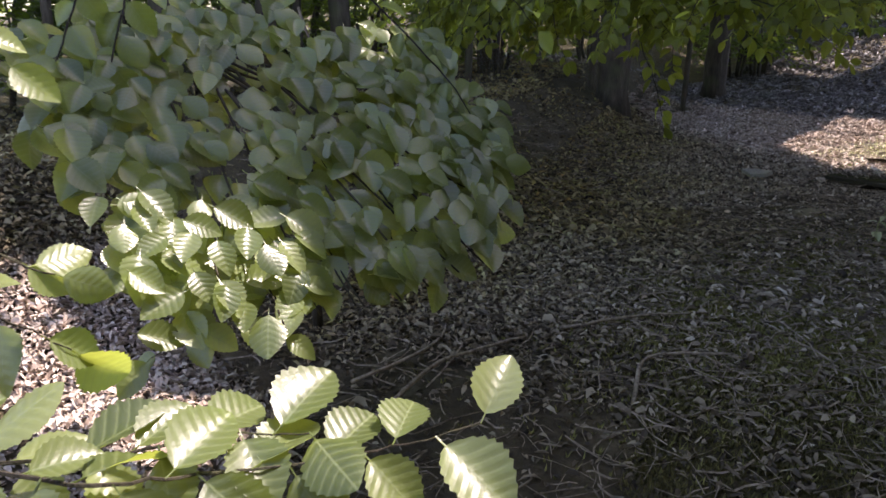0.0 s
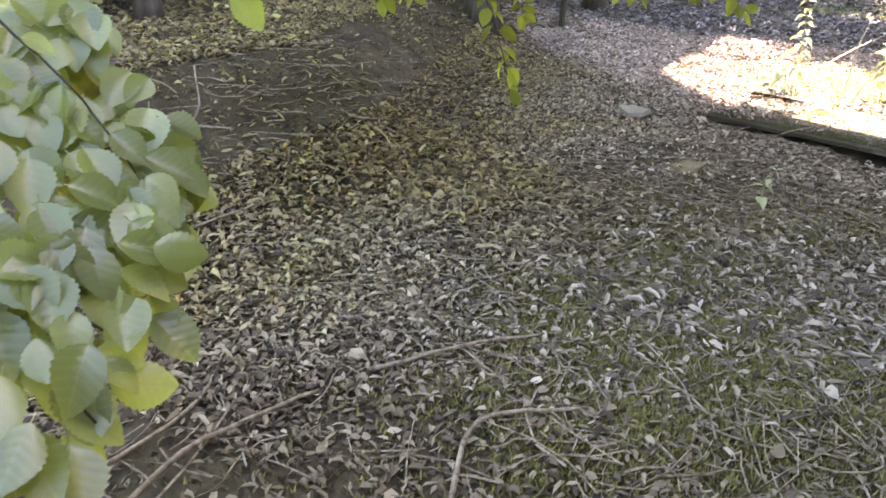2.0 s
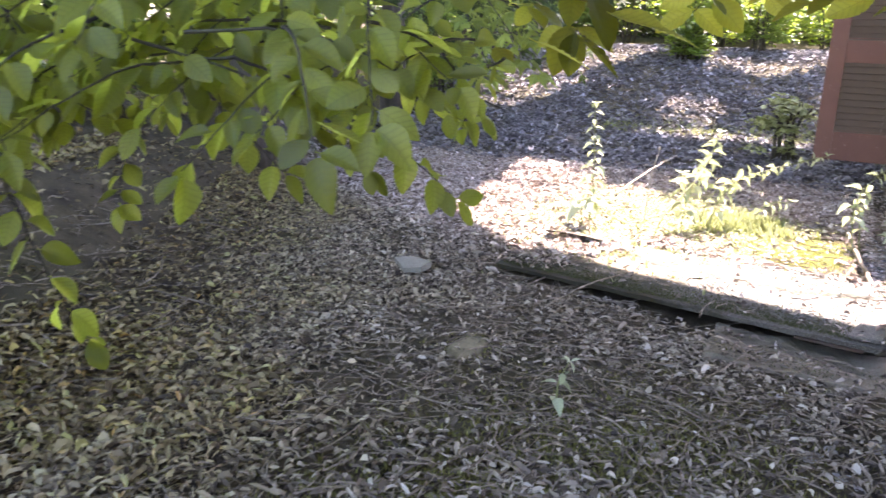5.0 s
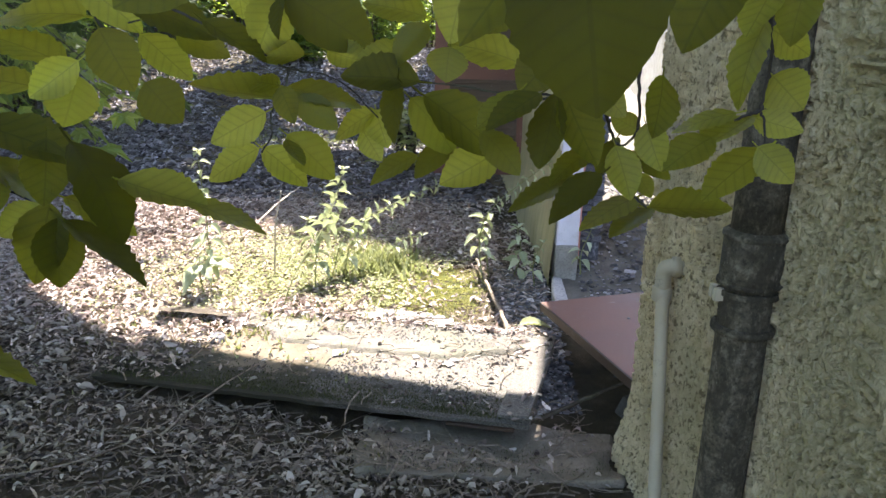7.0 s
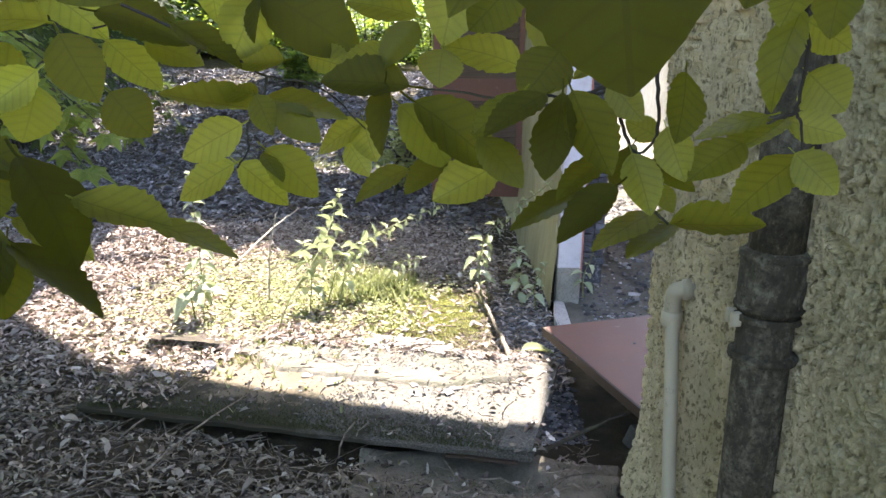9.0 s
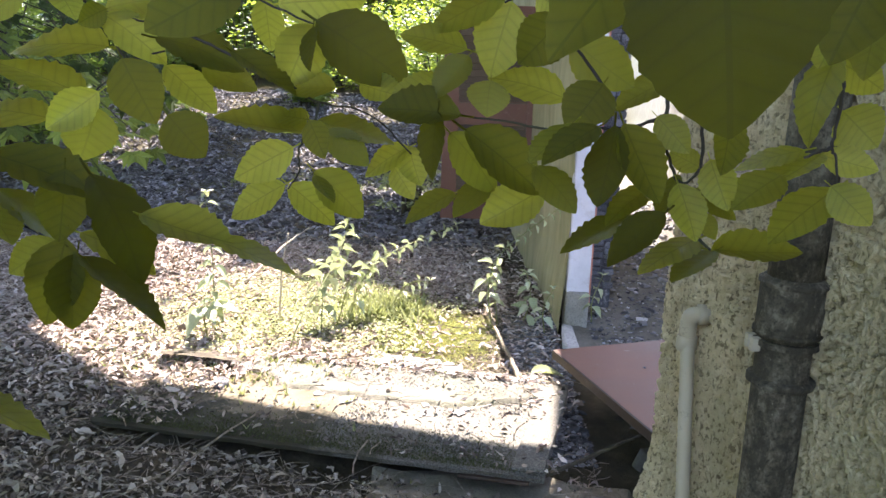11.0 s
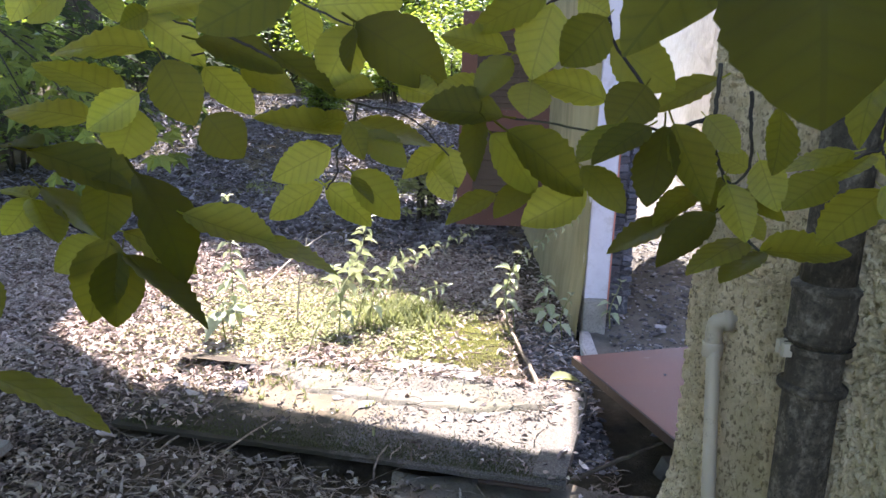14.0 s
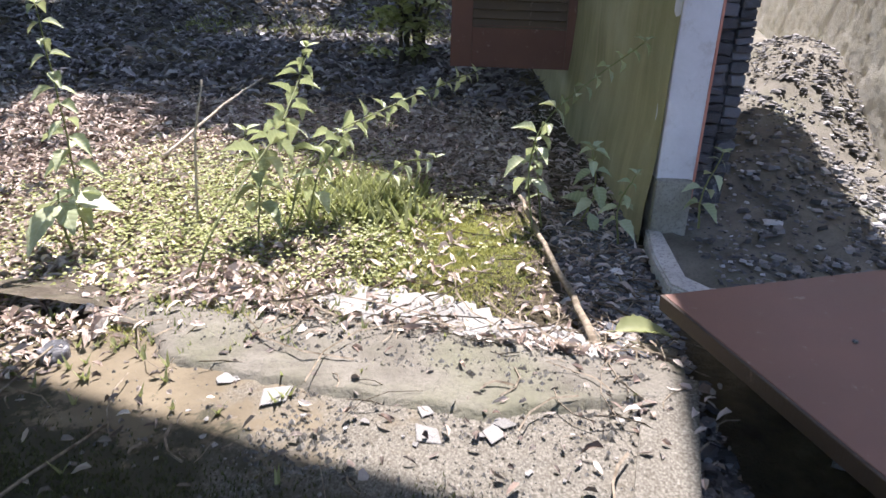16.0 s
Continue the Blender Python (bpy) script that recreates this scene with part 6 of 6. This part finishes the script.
def set_leaves(parent, meshes, rows):
    """Leaves from stalk to tip; turn rolls the blade about its midrib, from lying face up."""
    r = random.Random(len(rows))
    for bx, by, bz, tx, ty, tz, wide, turn in rows:
        base, tip = Vector((bx, by, bz)), Vector((tx, ty, tz))
        y = (tip - base).normalized()
        up = Vector((0, 0, 1))
        up = (up - y * up.dot(y)).normalized()
        up = Matrix.Rotation(radians(turn), 3, y) @ up
        long = (tip - base).length
        m = Matrix((y.cross(up), y, up)).transposed().to_4x4()
        ob = new("leaf", r.choice(meshes))
        ob.parent = parent
        ob.matrix_basis = Matrix.Translation(base) @ m @ Matrix.Diagonal((wide / 0.046, long / 0.07, long / 0.07, 1))


def beech_twigs():
    """Twigs of the bough that hang low in front of the wall; each leaf from stalk to tip, with its width and turn."""
    lit_leaves = [leaf_mesh("leaf", M_BEECH, 0.07, 0.046, 500 + k, 20, 0.035, f0, b0, 0.016, 1.0, 7.0, 0.35) for k, (b0, f0) in enumerate(((0.05, 0.1), (0.15, 0.3), (0.1, 0.2), (0.25, 0.3), (-0.08, 0.2), (0.2, 0.1)))]
    # old: same leaf in the darker colour, for leaves hanging in shade
    old = [leaf_mesh("leaf", M_BEECH_SHADE, 0.07, 0.046, 520 + k, 20, 0.03, f0, b0, 0.016, 1.0, 7.0, 0.35) for k, (b0, f0) in enumerate(((0.05, 0.15), (0.2, 0.3), (0.15, 0.05), (-0.1, 0.25)))]
    twig = hanging_twig("beech twig with spread veined leaves below the bough",
        [[(-0.938, 0.259, 1.63), (-0.857, 0.251, 1.589), (-0.777, 0.249, 1.57), (-0.732, 0.245, 1.55)], [(-0.853, 0.25, 1.585), (-0.836, 0.24, 1.539), (-0.824, 0.234, 1.513), (-0.866, 0.222, 1.467)], [(-0.824, 0.234, 1.513), (-0.762, 0.24, 1.531)]])
    set_leaves(twig, lit_leaves, [
        (-0.856, 0.257, 1.535, -1.022, 0.257, 1.556, 0.111, -35),
        (-0.89, 0.238, 1.46, -1.032, 0.249, 1.523, 0.103, -18),
        (-0.942, 0.228, 1.425, -1.091, 0.231, 1.454, 0.1, -29),
        (-0.854, 0.21, 1.468, -0.927, 0.194, 1.41, 0.062, -82),
        (-0.872, 0.235, 1.444, -0.889, 0.215, 1.361, 0.085, -64),
        (-0.756, 0.223, 1.51, -0.677, 0.209, 1.445, 0.068, 34),
        (-0.862, 0.27, 1.593, -0.745, 0.281, 1.626, 0.08, 58),
        (-0.852, 0.237, 1.583, -0.754, 0.227, 1.53, 0.074, 36),
        (-0.7, 0.224, 1.51, -0.613, 0.22, 1.484, 0.06, 50),
        (-0.609, 0.251, 1.612, -0.595, 0.226, 1.538, 0.053, -5),
        (-0.972, 0.241, 1.612, -1.033, 0.222, 1.573, 0.05, -75),
        (-0.925, 0.246, 1.627, -0.882, 0.21, 1.576, 0.05, 11),
    ])
    set_leaves(twig, lit_leaves, [
        (-1.009, 0.248, 1.647, -1.063, 0.229, 1.571, 0.063, -64),
    ])
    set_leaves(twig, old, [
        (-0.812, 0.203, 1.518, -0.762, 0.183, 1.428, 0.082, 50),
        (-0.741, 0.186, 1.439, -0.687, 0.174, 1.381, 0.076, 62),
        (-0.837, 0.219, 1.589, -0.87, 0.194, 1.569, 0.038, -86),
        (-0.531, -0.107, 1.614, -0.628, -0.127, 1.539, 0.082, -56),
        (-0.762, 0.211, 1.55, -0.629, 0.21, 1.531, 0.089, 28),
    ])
    twig = hanging_twig("zigzag beech twig with toothed light green leaves",
        [[(-0.716, 0.196, 1.558), (-0.651, 0.191, 1.531), (-0.561, 0.184, 1.489), (-0.514, 0.18, 1.465), (-0.441, 0.178, 1.451), (-0.376, 0.167, 1.396)], [(-0.642, 0.214, 1.626), (-0.612, 0.211, 1.61), (-0.522, 0.205, 1.574), (-0.488, 0.205, 1.569)], [(-0.514, 0.18, 1.465), (-0.521, 0.173, 1.436), (-0.541, 0.163, 1.399), (-0.539, 0.155, 1.366), (-0.555, 0.149, 1.341)], [(-0.531, 0.205, 1.573), (-0.612, 0.184, 1.495)]])
    set_leaves(twig, lit_leaves, [
        (-0.583, 0.229, 1.604, -0.457, 0.236, 1.621, 0.085, 75),
        (-0.522, 0.193, 1.574, -0.565, 0.172, 1.489, 0.077, -76),
        (-0.532, 0.191, 1.438, -0.602, 0.218, 1.448, 0.05, -39),
        (-0.525, 0.187, 1.42, -0.672, 0.185, 1.427, 0.097, -19),
        (-0.554, 0.181, 1.398, -0.644, 0.167, 1.35, 0.068, -67),
        (-0.564, 0.168, 1.344, -0.647, 0.155, 1.3, 0.063, -48),
        (-0.558, 0.168, 1.344, -0.485, 0.158, 1.294, 0.059, 43),
        (-0.52, 0.174, 1.365, -0.443, 0.162, 1.307, 0.065, 46),
        (-0.521, 0.191, 1.436, -0.402, 0.189, 1.415, 0.08, 27),
        (-0.499, 0.158, 1.427, -0.438, 0.141, 1.38, 0.052, 49),
        (-0.382, 0.187, 1.403, -0.452, 0.177, 1.369, 0.052, -46),
        (-0.382, 0.187, 1.404, -0.365, 0.152, 1.353, 0.048, 26),
    ])
    set_leaves(twig, lit_leaves, [
        (-0.403, 0.179, 1.374, -0.372, 0.149, 1.335, 0.04, 48),
        (-0.453, 0.175, 1.493, -0.387, 0.145, 1.475, 0.05, 50),
        (-0.488, 0.173, 1.487, -0.566, 0.19, 1.48, 0.053, -47),
    ])
    set_leaves(twig, old, [
        (-0.515, 0.173, 1.579, -0.381, 0.159, 1.504, 0.102, 57),
        (-0.52, 0.171, 1.57, -0.525, 0.133, 1.513, 0.045, 33),
        (-0.634, 0.16, 1.534, -0.542, 0.148, 1.476, 0.073, 24),
        (-0.51, 0.123, 1.366, -0.48, 0.095, 1.328, 0.037, -5),
        (-0.521, 0.141, 1.441, -0.493, 0.11, 1.398, 0.04, 38),
    ])
    twig = hanging_twig("beech twig with layered veined leaves, some dark",
        [[(-0.035, 0.07, 1.469), (-0.106, 0.062, 1.445), (-0.158, 0.06, 1.441), (-0.234, 0.06, 1.452), (-0.309, 0.061, 1.46)], [(-0.171, 0.094, 1.586), (-0.218, 0.101, 1.621), (-0.241, 0.107, 1.649)], [(-0.218, 0.101, 1.621), (-0.255, 0.096, 1.605)], [(-0.123, 0.076, 1.503), (-0.163, 0.087, 1.557), (-0.172, 0.096, 1.593)]])
    set_leaves(twig, lit_leaves, [
        (-0.31, 0.055, 1.359, -0.377, 0.028, 1.335, 0.051, -24),
        (-0.261, 0.06, 1.377, -0.315, 0.022, 1.339, 0.05, -15),
        (-0.319, 0.043, 1.439, -0.248, 0.03, 1.376, 0.064, 44),
        (-0.195, 0.031, 1.373, -0.275, 0.017, 1.323, 0.063, -56),
        (-0.253, 0.118, 1.619, -0.357, 0.105, 1.575, 0.075, -45),
        (-0.244, 0.115, 1.607, -0.274, 0.092, 1.512, 0.076, -50),
        (-0.301, 0.099, 1.544, -0.39, 0.103, 1.57, 0.062, -41),
        (-0.299, 0.066, 1.536, -0.343, 0.029, 1.492, 0.048, -35),
        (-0.323, 0.089, 1.504, -0.397, 0.077, 1.486, 0.051, -33),
        (-0.268, 0.091, 1.505, -0.276, 0.061, 1.462, 0.059, -13),
        (-0.168, 0.088, 1.484, -0.266, 0.096, 1.526, 0.071, -48),
        (-0.163, 0.106, 1.56, -0.081, 0.094, 1.497, 0.071, 91),
    ])
    set_leaves(twig, lit_leaves, [
        (-0.02, 0.1, 1.518, -0.107, 0.089, 1.481, 0.063, -22),
        (-0.213, 0.087, 1.614, -0.175, 0.063, 1.59, 0.043, 82),
        (-0.299, 0.093, 1.648, -0.363, 0.072, 1.606, 0.052, -76),
    ])
    set_leaves(twig, old, [
        (-0.335, 0.028, 1.466, -0.348, 0.008, 1.383, 0.057, 11),
        (-0.3, 0.024, 1.445, -0.193, 0.011, 1.378, 0.084, 34),
        (-0.306, 0.028, 1.462, -0.41, 0.028, 1.475, 0.07, -33),
        (-0.181, 0.061, 1.587, -0.235, 0.044, 1.523, 0.068, -72),
        (-0.128, 0.043, 1.506, -0.167, 0.004, 1.455, 0.068, -42),
    ])
    twig = hanging_twig("hanging beech twig with backlit green leaves",
        [[(-0.083, -0.102, 1.532), (-0.087, -0.114, 1.478), (-0.085, -0.123, 1.442), (-0.075, -0.129, 1.415), (-0.064, -0.132, 1.402), (-0.088, -0.139, 1.375)], [(-0.049, -0.107, 1.503), (-0.049, -0.113, 1.479), (-0.05, -0.126, 1.425), (-0.071, -0.132, 1.404)], [(-0.071, -0.132, 1.404), (-0.054, -0.142, 1.359), (-0.035, -0.146, 1.34)], [(-0.087, -0.114, 1.478), (-0.129, -0.119, 1.464), (-0.184, -0.121, 1.462)]])
    set_leaves(twig, lit_leaves, [
        (-0.043, -0.136, 1.435, -0.033, -0.168, 1.391, 0.039, 41),
        (0.033, -0.137, 1.422, -0.029, -0.17, 1.396, 0.05, -22),
        (0.069, -0.1, 1.445, -0.003, -0.096, 1.43, 0.049, -21),
        (-0.028, -0.128, 1.337, 0.068, -0.127, 1.331, 0.063, 21),
        (-0.041, -0.125, 1.349, -0.112, -0.161, 1.328, 0.054, -7),
        (-0.023, -0.128, 1.336, -0.081, -0.159, 1.314, 0.046, 2),
        (-0.076, -0.143, 1.41, -0.059, -0.179, 1.36, 0.042, 22),
        (-0.058, -0.114, 1.397, -0.009, -0.142, 1.384, 0.038, 23),
        (-0.043, -0.119, 1.375, -0.027, -0.138, 1.352, 0.023, 46),
        (-0.11, -0.122, 1.37, -0.196, -0.132, 1.337, 0.061, -8),
        (-0.094, -0.114, 1.401, -0.151, -0.146, 1.377, 0.045, -13),
        (-0.068, -0.11, 1.415, -0.096, -0.14, 1.377, 0.037, 18),
    ])
    set_leaves(twig, lit_leaves, [
        (-0.1, -0.127, 1.477, -0.072, -0.155, 1.445, 0.035, 68),
        (-0.042, -0.108, 1.422, -0.073, -0.088, 1.439, 0.029, -77),
        (-0.182, -0.101, 1.466, -0.229, -0.137, 1.428, 0.046, -4),
        (-0.227, -0.143, 1.423, -0.18, -0.176, 1.391, 0.043, 25),
    ])
    set_leaves(twig, old, [
        (-0.031, -0.143, 1.488, -0.039, -0.184, 1.429, 0.048, -45),
        (-0.094, -0.17, 1.383, -0.155, -0.183, 1.335, 0.052, -25),
        (-0.139, -0.151, 1.47, -0.102, -0.168, 1.39, 0.059, 47),
        (-0.148, -0.151, 1.468, -0.155, -0.171, 1.386, 0.056, 38),
        (-0.164, -0.152, 1.467, -0.222, -0.186, 1.439, 0.048, -21),
    ])
    twig = hanging_twig("beech twig with bright leaves beside the downpipe",
        [[(0.103, -0.08, 1.604), (0.096, -0.095, 1.538), (0.099, -0.102, 1.508), (0.09, -0.115, 1.454), (0.094, -0.118, 1.44), (0.098, -0.126, 1.407)], [(0.089, -0.117, 1.449), (0.06, -0.12, 1.439)]])
    set_leaves(twig, lit_leaves, [
        (0.086, -0.106, 1.547, 0.042, -0.127, 1.461, 0.065, 4),
        (0.087, -0.1, 1.441, 0.021, -0.137, 1.402, 0.057, 0),
        (0.088, -0.1, 1.44, 0.136, -0.128, 1.428, 0.037, 63),
        (0.105, -0.108, 1.405, 0.028, -0.123, 1.352, 0.063, -19),
        (0.084, -0.138, 1.412, 0.115, -0.169, 1.379, 0.042, 73),
        (0.109, -0.088, 1.487, 0.136, -0.118, 1.454, 0.058, 75),
        (0.104, -0.076, 1.539, 0.14, -0.104, 1.514, 0.044, 85),
        (0.098, -0.094, 1.594, 0.057, -0.137, 1.534, 0.055, 16),
        (0.131, -0.093, 1.595, 0.108, -0.111, 1.523, 0.052, -10),
    ])
    twig = hanging_twig("low beech twig with drooping dark leaves",
        [[(-0.98, -0.0, 1.41), (-0.936, -0.0, 1.404), (-0.863, -0.0, 1.396), (-0.781, -0.005, 1.368), (-0.699, -0.012, 1.326), (-0.611, -0.016, 1.301)], [(-0.978, -0.012, 1.361), (-0.934, -0.014, 1.348), (-0.897, -0.017, 1.331), (-0.83, -0.022, 1.301), (-0.774, -0.027, 1.273)], [(-1.013, -0.065, 1.139), (-0.939, -0.069, 1.113)]])
    set_leaves(twig, lit_leaves, [
        (-0.7, -0.024, 1.331, -0.583, -0.03, 1.292, 0.081, 18),
        (-0.612, -0.027, 1.305, -0.5, -0.033, 1.27, 0.072, 6),
        (-0.788, -0.003, 1.3, -0.688, -0.007, 1.271, 0.068, 9),
        (-0.802, -0.035, 1.296, -0.849, -0.067, 1.262, 0.05, -75),
        (-0.891, -0.026, 1.343, -0.842, -0.065, 1.292, 0.053, -13),
        (-0.892, -0.026, 1.343, -0.908, -0.06, 1.301, 0.042, -57),
        (-0.897, 0.007, 1.352, -0.805, -0.004, 1.295, 0.072, 3),
        (-0.888, -0.026, 1.343, -0.955, 0.001, 1.364, 0.05, -8),
        (-0.885, 0.018, 1.398, -0.766, 0.014, 1.366, 0.074, 8),
        (-0.719, -0.398, 1.274, -0.612, -0.403, 1.24, 0.05, -10),
    ])
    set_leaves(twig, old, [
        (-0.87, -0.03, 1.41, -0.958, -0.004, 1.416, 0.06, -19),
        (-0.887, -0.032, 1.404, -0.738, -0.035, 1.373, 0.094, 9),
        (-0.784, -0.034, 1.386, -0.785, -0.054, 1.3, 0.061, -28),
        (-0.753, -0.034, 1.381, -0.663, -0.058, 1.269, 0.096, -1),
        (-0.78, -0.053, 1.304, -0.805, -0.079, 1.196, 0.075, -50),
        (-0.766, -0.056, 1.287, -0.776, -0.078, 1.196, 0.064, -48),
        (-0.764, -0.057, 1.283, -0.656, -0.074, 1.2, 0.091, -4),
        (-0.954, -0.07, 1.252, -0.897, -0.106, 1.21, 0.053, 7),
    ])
    twig = hanging_twig("broad shaded beech leaves hanging very close",
        [])
    set_leaves(twig, lit_leaves, [
        (-0.39, -0.405, 1.641, -0.353, -0.446, 1.58, 0.054, 38),
    ])
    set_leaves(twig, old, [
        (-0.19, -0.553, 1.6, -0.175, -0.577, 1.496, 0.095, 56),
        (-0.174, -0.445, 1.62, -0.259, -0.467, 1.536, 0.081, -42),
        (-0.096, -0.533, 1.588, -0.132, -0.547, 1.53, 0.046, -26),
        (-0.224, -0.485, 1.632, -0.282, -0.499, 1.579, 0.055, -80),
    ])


def yard_bushes():
    broad = [leaf_mesh("leaf", M_HAZEL, 0.075, 0.056, 400 + k, 20, 0.055, 0.2, b, 0.006, 1.0, 7.0, 0.55) for k, b in enumerate((0.1, 0.25, 0.35, 0.15, 0.05))]
    r = random.Random(51)
    bush = thing("hazel_bush", "dense bush of broad waxy green leaves by the path", "bush")
    root = Vector((-2.0, -2.3, 0.0))
    bm = bmesh.new()
    tube(bm, curve_points([root, (-1.95, -2.35, 0.6), (-1.7, -2.6, 1.12), (-1.4, -2.8, 1.24)], 6), [0.022 - 0.0008 * i for i in range(19)], 8)
    part("stem", bm, M_BARK, bush, smooth=True)
    face = (0.75, -0.45, 0.65)
    # the leaves lie like shingles on a slope that falls from the bush's middle to its drooping rim
    down, along, out = Vector((1, 0, -0.58)).normalized(), Vector((0, 1, 0)), Vector((0.58, 0, 1)).normalized()

    def slope(x):
        return 0.73 + 0.58 * (-0.52 - x)

    def rim(y):
        return -0.52 - 0.9 * max(0.0, y + 2.75) ** 1.2 - 0.35 * max(0.0, -3.15 - y) + 0.10 * noise.noise((y * 8, 1, 0))

    for k in range(3):
        if k:
            bush = thing("hazel_bush", "leafy outer shoots of the broad-leaved bush by the path", "bush")
        for j in range(4):
            y0, y1 = -2.95 + r.uniform(-0.1, 0.1), -3.25 + 0.24 * k + 0.075 * j
            mid, end = Vector((-1.1, (y0 + y1) / 2, slope(-1.1) - 0.05)), Vector((rim(y1) - 0.06, y1, slope(rim(y1)) - 0.03))
            pts = curve_points([(-1.5, y0, 1.15), mid, end], 8, 0.004, r)
            bm = bmesh.new()
            tube(bm, pts, [0.005 * (1 - 0.7 * i / len(pts)) for i in range(len(pts))], 6)
            part("twig", bm, M_SHOOT, bush, smooth=True)
        made = 0
        while made < 310:
            x, y = r.uniform(-1.5, -0.45), -3.38 + 0.36 * k + 0.36 * r.random()
            if x > rim(y) - 0.055 or x < -1.48 - 0.45 * min(0.0, y + 3.1) or (x < -1.27 and -2.66 < y < -2.2) or y > -2.42 + 0.45 * (-0.7 - x) + 0.12 * noise.noise((x * 8, 5, 0)):
                continue
            made += 1
            a = r.gauss(0, 0.8)
            at = Vector((x, y, slope(x) + r.choice((0.0, -0.03, -0.06, -0.10)) + 0.025 * noise.noise((x * 9, y * 9, 2))))
            axis = down * math.cos(a) + along * math.sin(a) + Vector((0, 0, -0.12))
            ob = new("leaf", r.choice(broad))
            ob.parent = bush
            ob.matrix_basis = leaf_pose(at - axis.normalized() * 0.035, axis, out + Vector((0.3, -0.1, 0.15)) + Vector([r.uniform(-0.35, 0.35) for _ in range(3)]), r.uniform(0.75, 1.15))
    low = thing("hazel_shoot", "sunlit low shoot with bright broad leaves", "branch")
    for ctrl in ([(-0.50, -3.74, 0.76), (-0.243, -3.593, 0.775), (-0.195, -3.465, 0.756), (-0.12, -3.33, 0.755), (-0.05, -3.22, 0.78)], [(-0.54, -3.70, 0.70), (-0.33, -3.55, 0.74), (-0.25, -3.44, 0.765), (-0.18, -3.36, 0.765)]):
        spray(low, ctrl, broad, r, 0.042, 1.3, 0.003, 0.1, (0.3, -0.3, 0.9), 0.45, False)
    outer = thing("hazel_shoot", "leafy end of a drooping shoot beside the bush", "branch")
    for ctrl in ([(-1.30, -3.20, 1.32), (-1.22, -3.30, 1.14), (-1.175, -3.38, 1.01)], [(-1.27, -3.12, 1.30), (-1.19, -3.21, 1.12), (-1.147, -3.27, 1.0)]):
        spray(outer, ctrl, broad, r, 0.042, 1.0, 0.003, 0.7, face, 0.4)
    outer = thing("hazel_shoot", "sparse low twig below the sunlit leaves", "branch")
    spray(outer, [(-0.79, -3.08, 0.79), (-0.738, -3.228, 0.722), (-0.70, -3.36, 0.667)], broad, r, 0.075, 0.9, 0.002, 0.5, face, 0.3)
    outer = thing("hazel_shoot", "bright single leaves lit through on a thin shoot", "branch")
    spray(outer, [(-0.86, -3.56, 1.24), (-0.81, -3.51, 1.19), (-0.795, -3.48, 1.15)], broad, r, 0.09, 1.0, 0.002, 0.4, face, 0.3)
    spray(outer, [(-0.86, -3.56, 1.24), (-0.76, -3.60, 0.95), (-0.705, -3.52, 0.87)], broad, r, 0.3, 0.95, 0.002, 0.4, face, 0.3)
    outer = thing("hazel_shoot", "dusky shaded leaves close to the path", "branch")
    spray(outer, [(-0.33, -3.70, 1.0), (-0.265, -3.61, 0.945), (-0.245, -3.57, 0.91)], broad, r, 0.05, 0.9, 0.002, 0.6, (0.2, -0.5, 0.6), 0.3)
    lone = thing("hazel_shoot", "few broad leaves on a thin shoot near the path", "branch")
    spray(lone, [(-0.45, -3.85, 1.0), (-0.27, -3.66, 1.03), (-0.20, -3.58, 1.0)], broad, r, 0.07, 0.6, 0.002, 0.3, face, 0.4)
    side = thing("beech_branch", "loose hanging twig with a few large leaves", "branch")
    for ctrl in ([(-1.3, -2.5, 1.75), (-1.1, -2.3, 1.5), (-0.98, -2.15, 1.30)], [(-1.25, -2.45, 1.7), (-1.05, -2.0, 1.5), (-0.93, -1.95, 1.33)], [(-1.1, -2.55, 1.5), (-0.95, -2.35, 1.3), (-0.88, -2.25, 1.17)], [(-1.25, -2.3, 1.7), (-1.2, -1.9, 1.45), (-1.14, -1.76, 1.28)], [(-1.2, -2.6, 1.3), (-1.0, -2.45, 1.05), (-0.9, -2.38, 0.85)]):
        spray(side, ctrl, broad, r, 0.085, 0.9, 0.003, 0.5, (0.5, -0.5, 0.7), 0.4)


build_ground()
build_near_wall()
build_far_wall()
build_inside()
build_shade_roof()
build_board()
build_paving_block()
build_fallen_door()
build_pipes()
build_shutter()
build_charred_frame()
build_fence()
build_woods()
beech_branches()
beech_twigs()
yard_bushes()
build_nettles()
build_sticks()
build_rocks()
build_shards()
build_moss()
build_litter()
build_twigs()
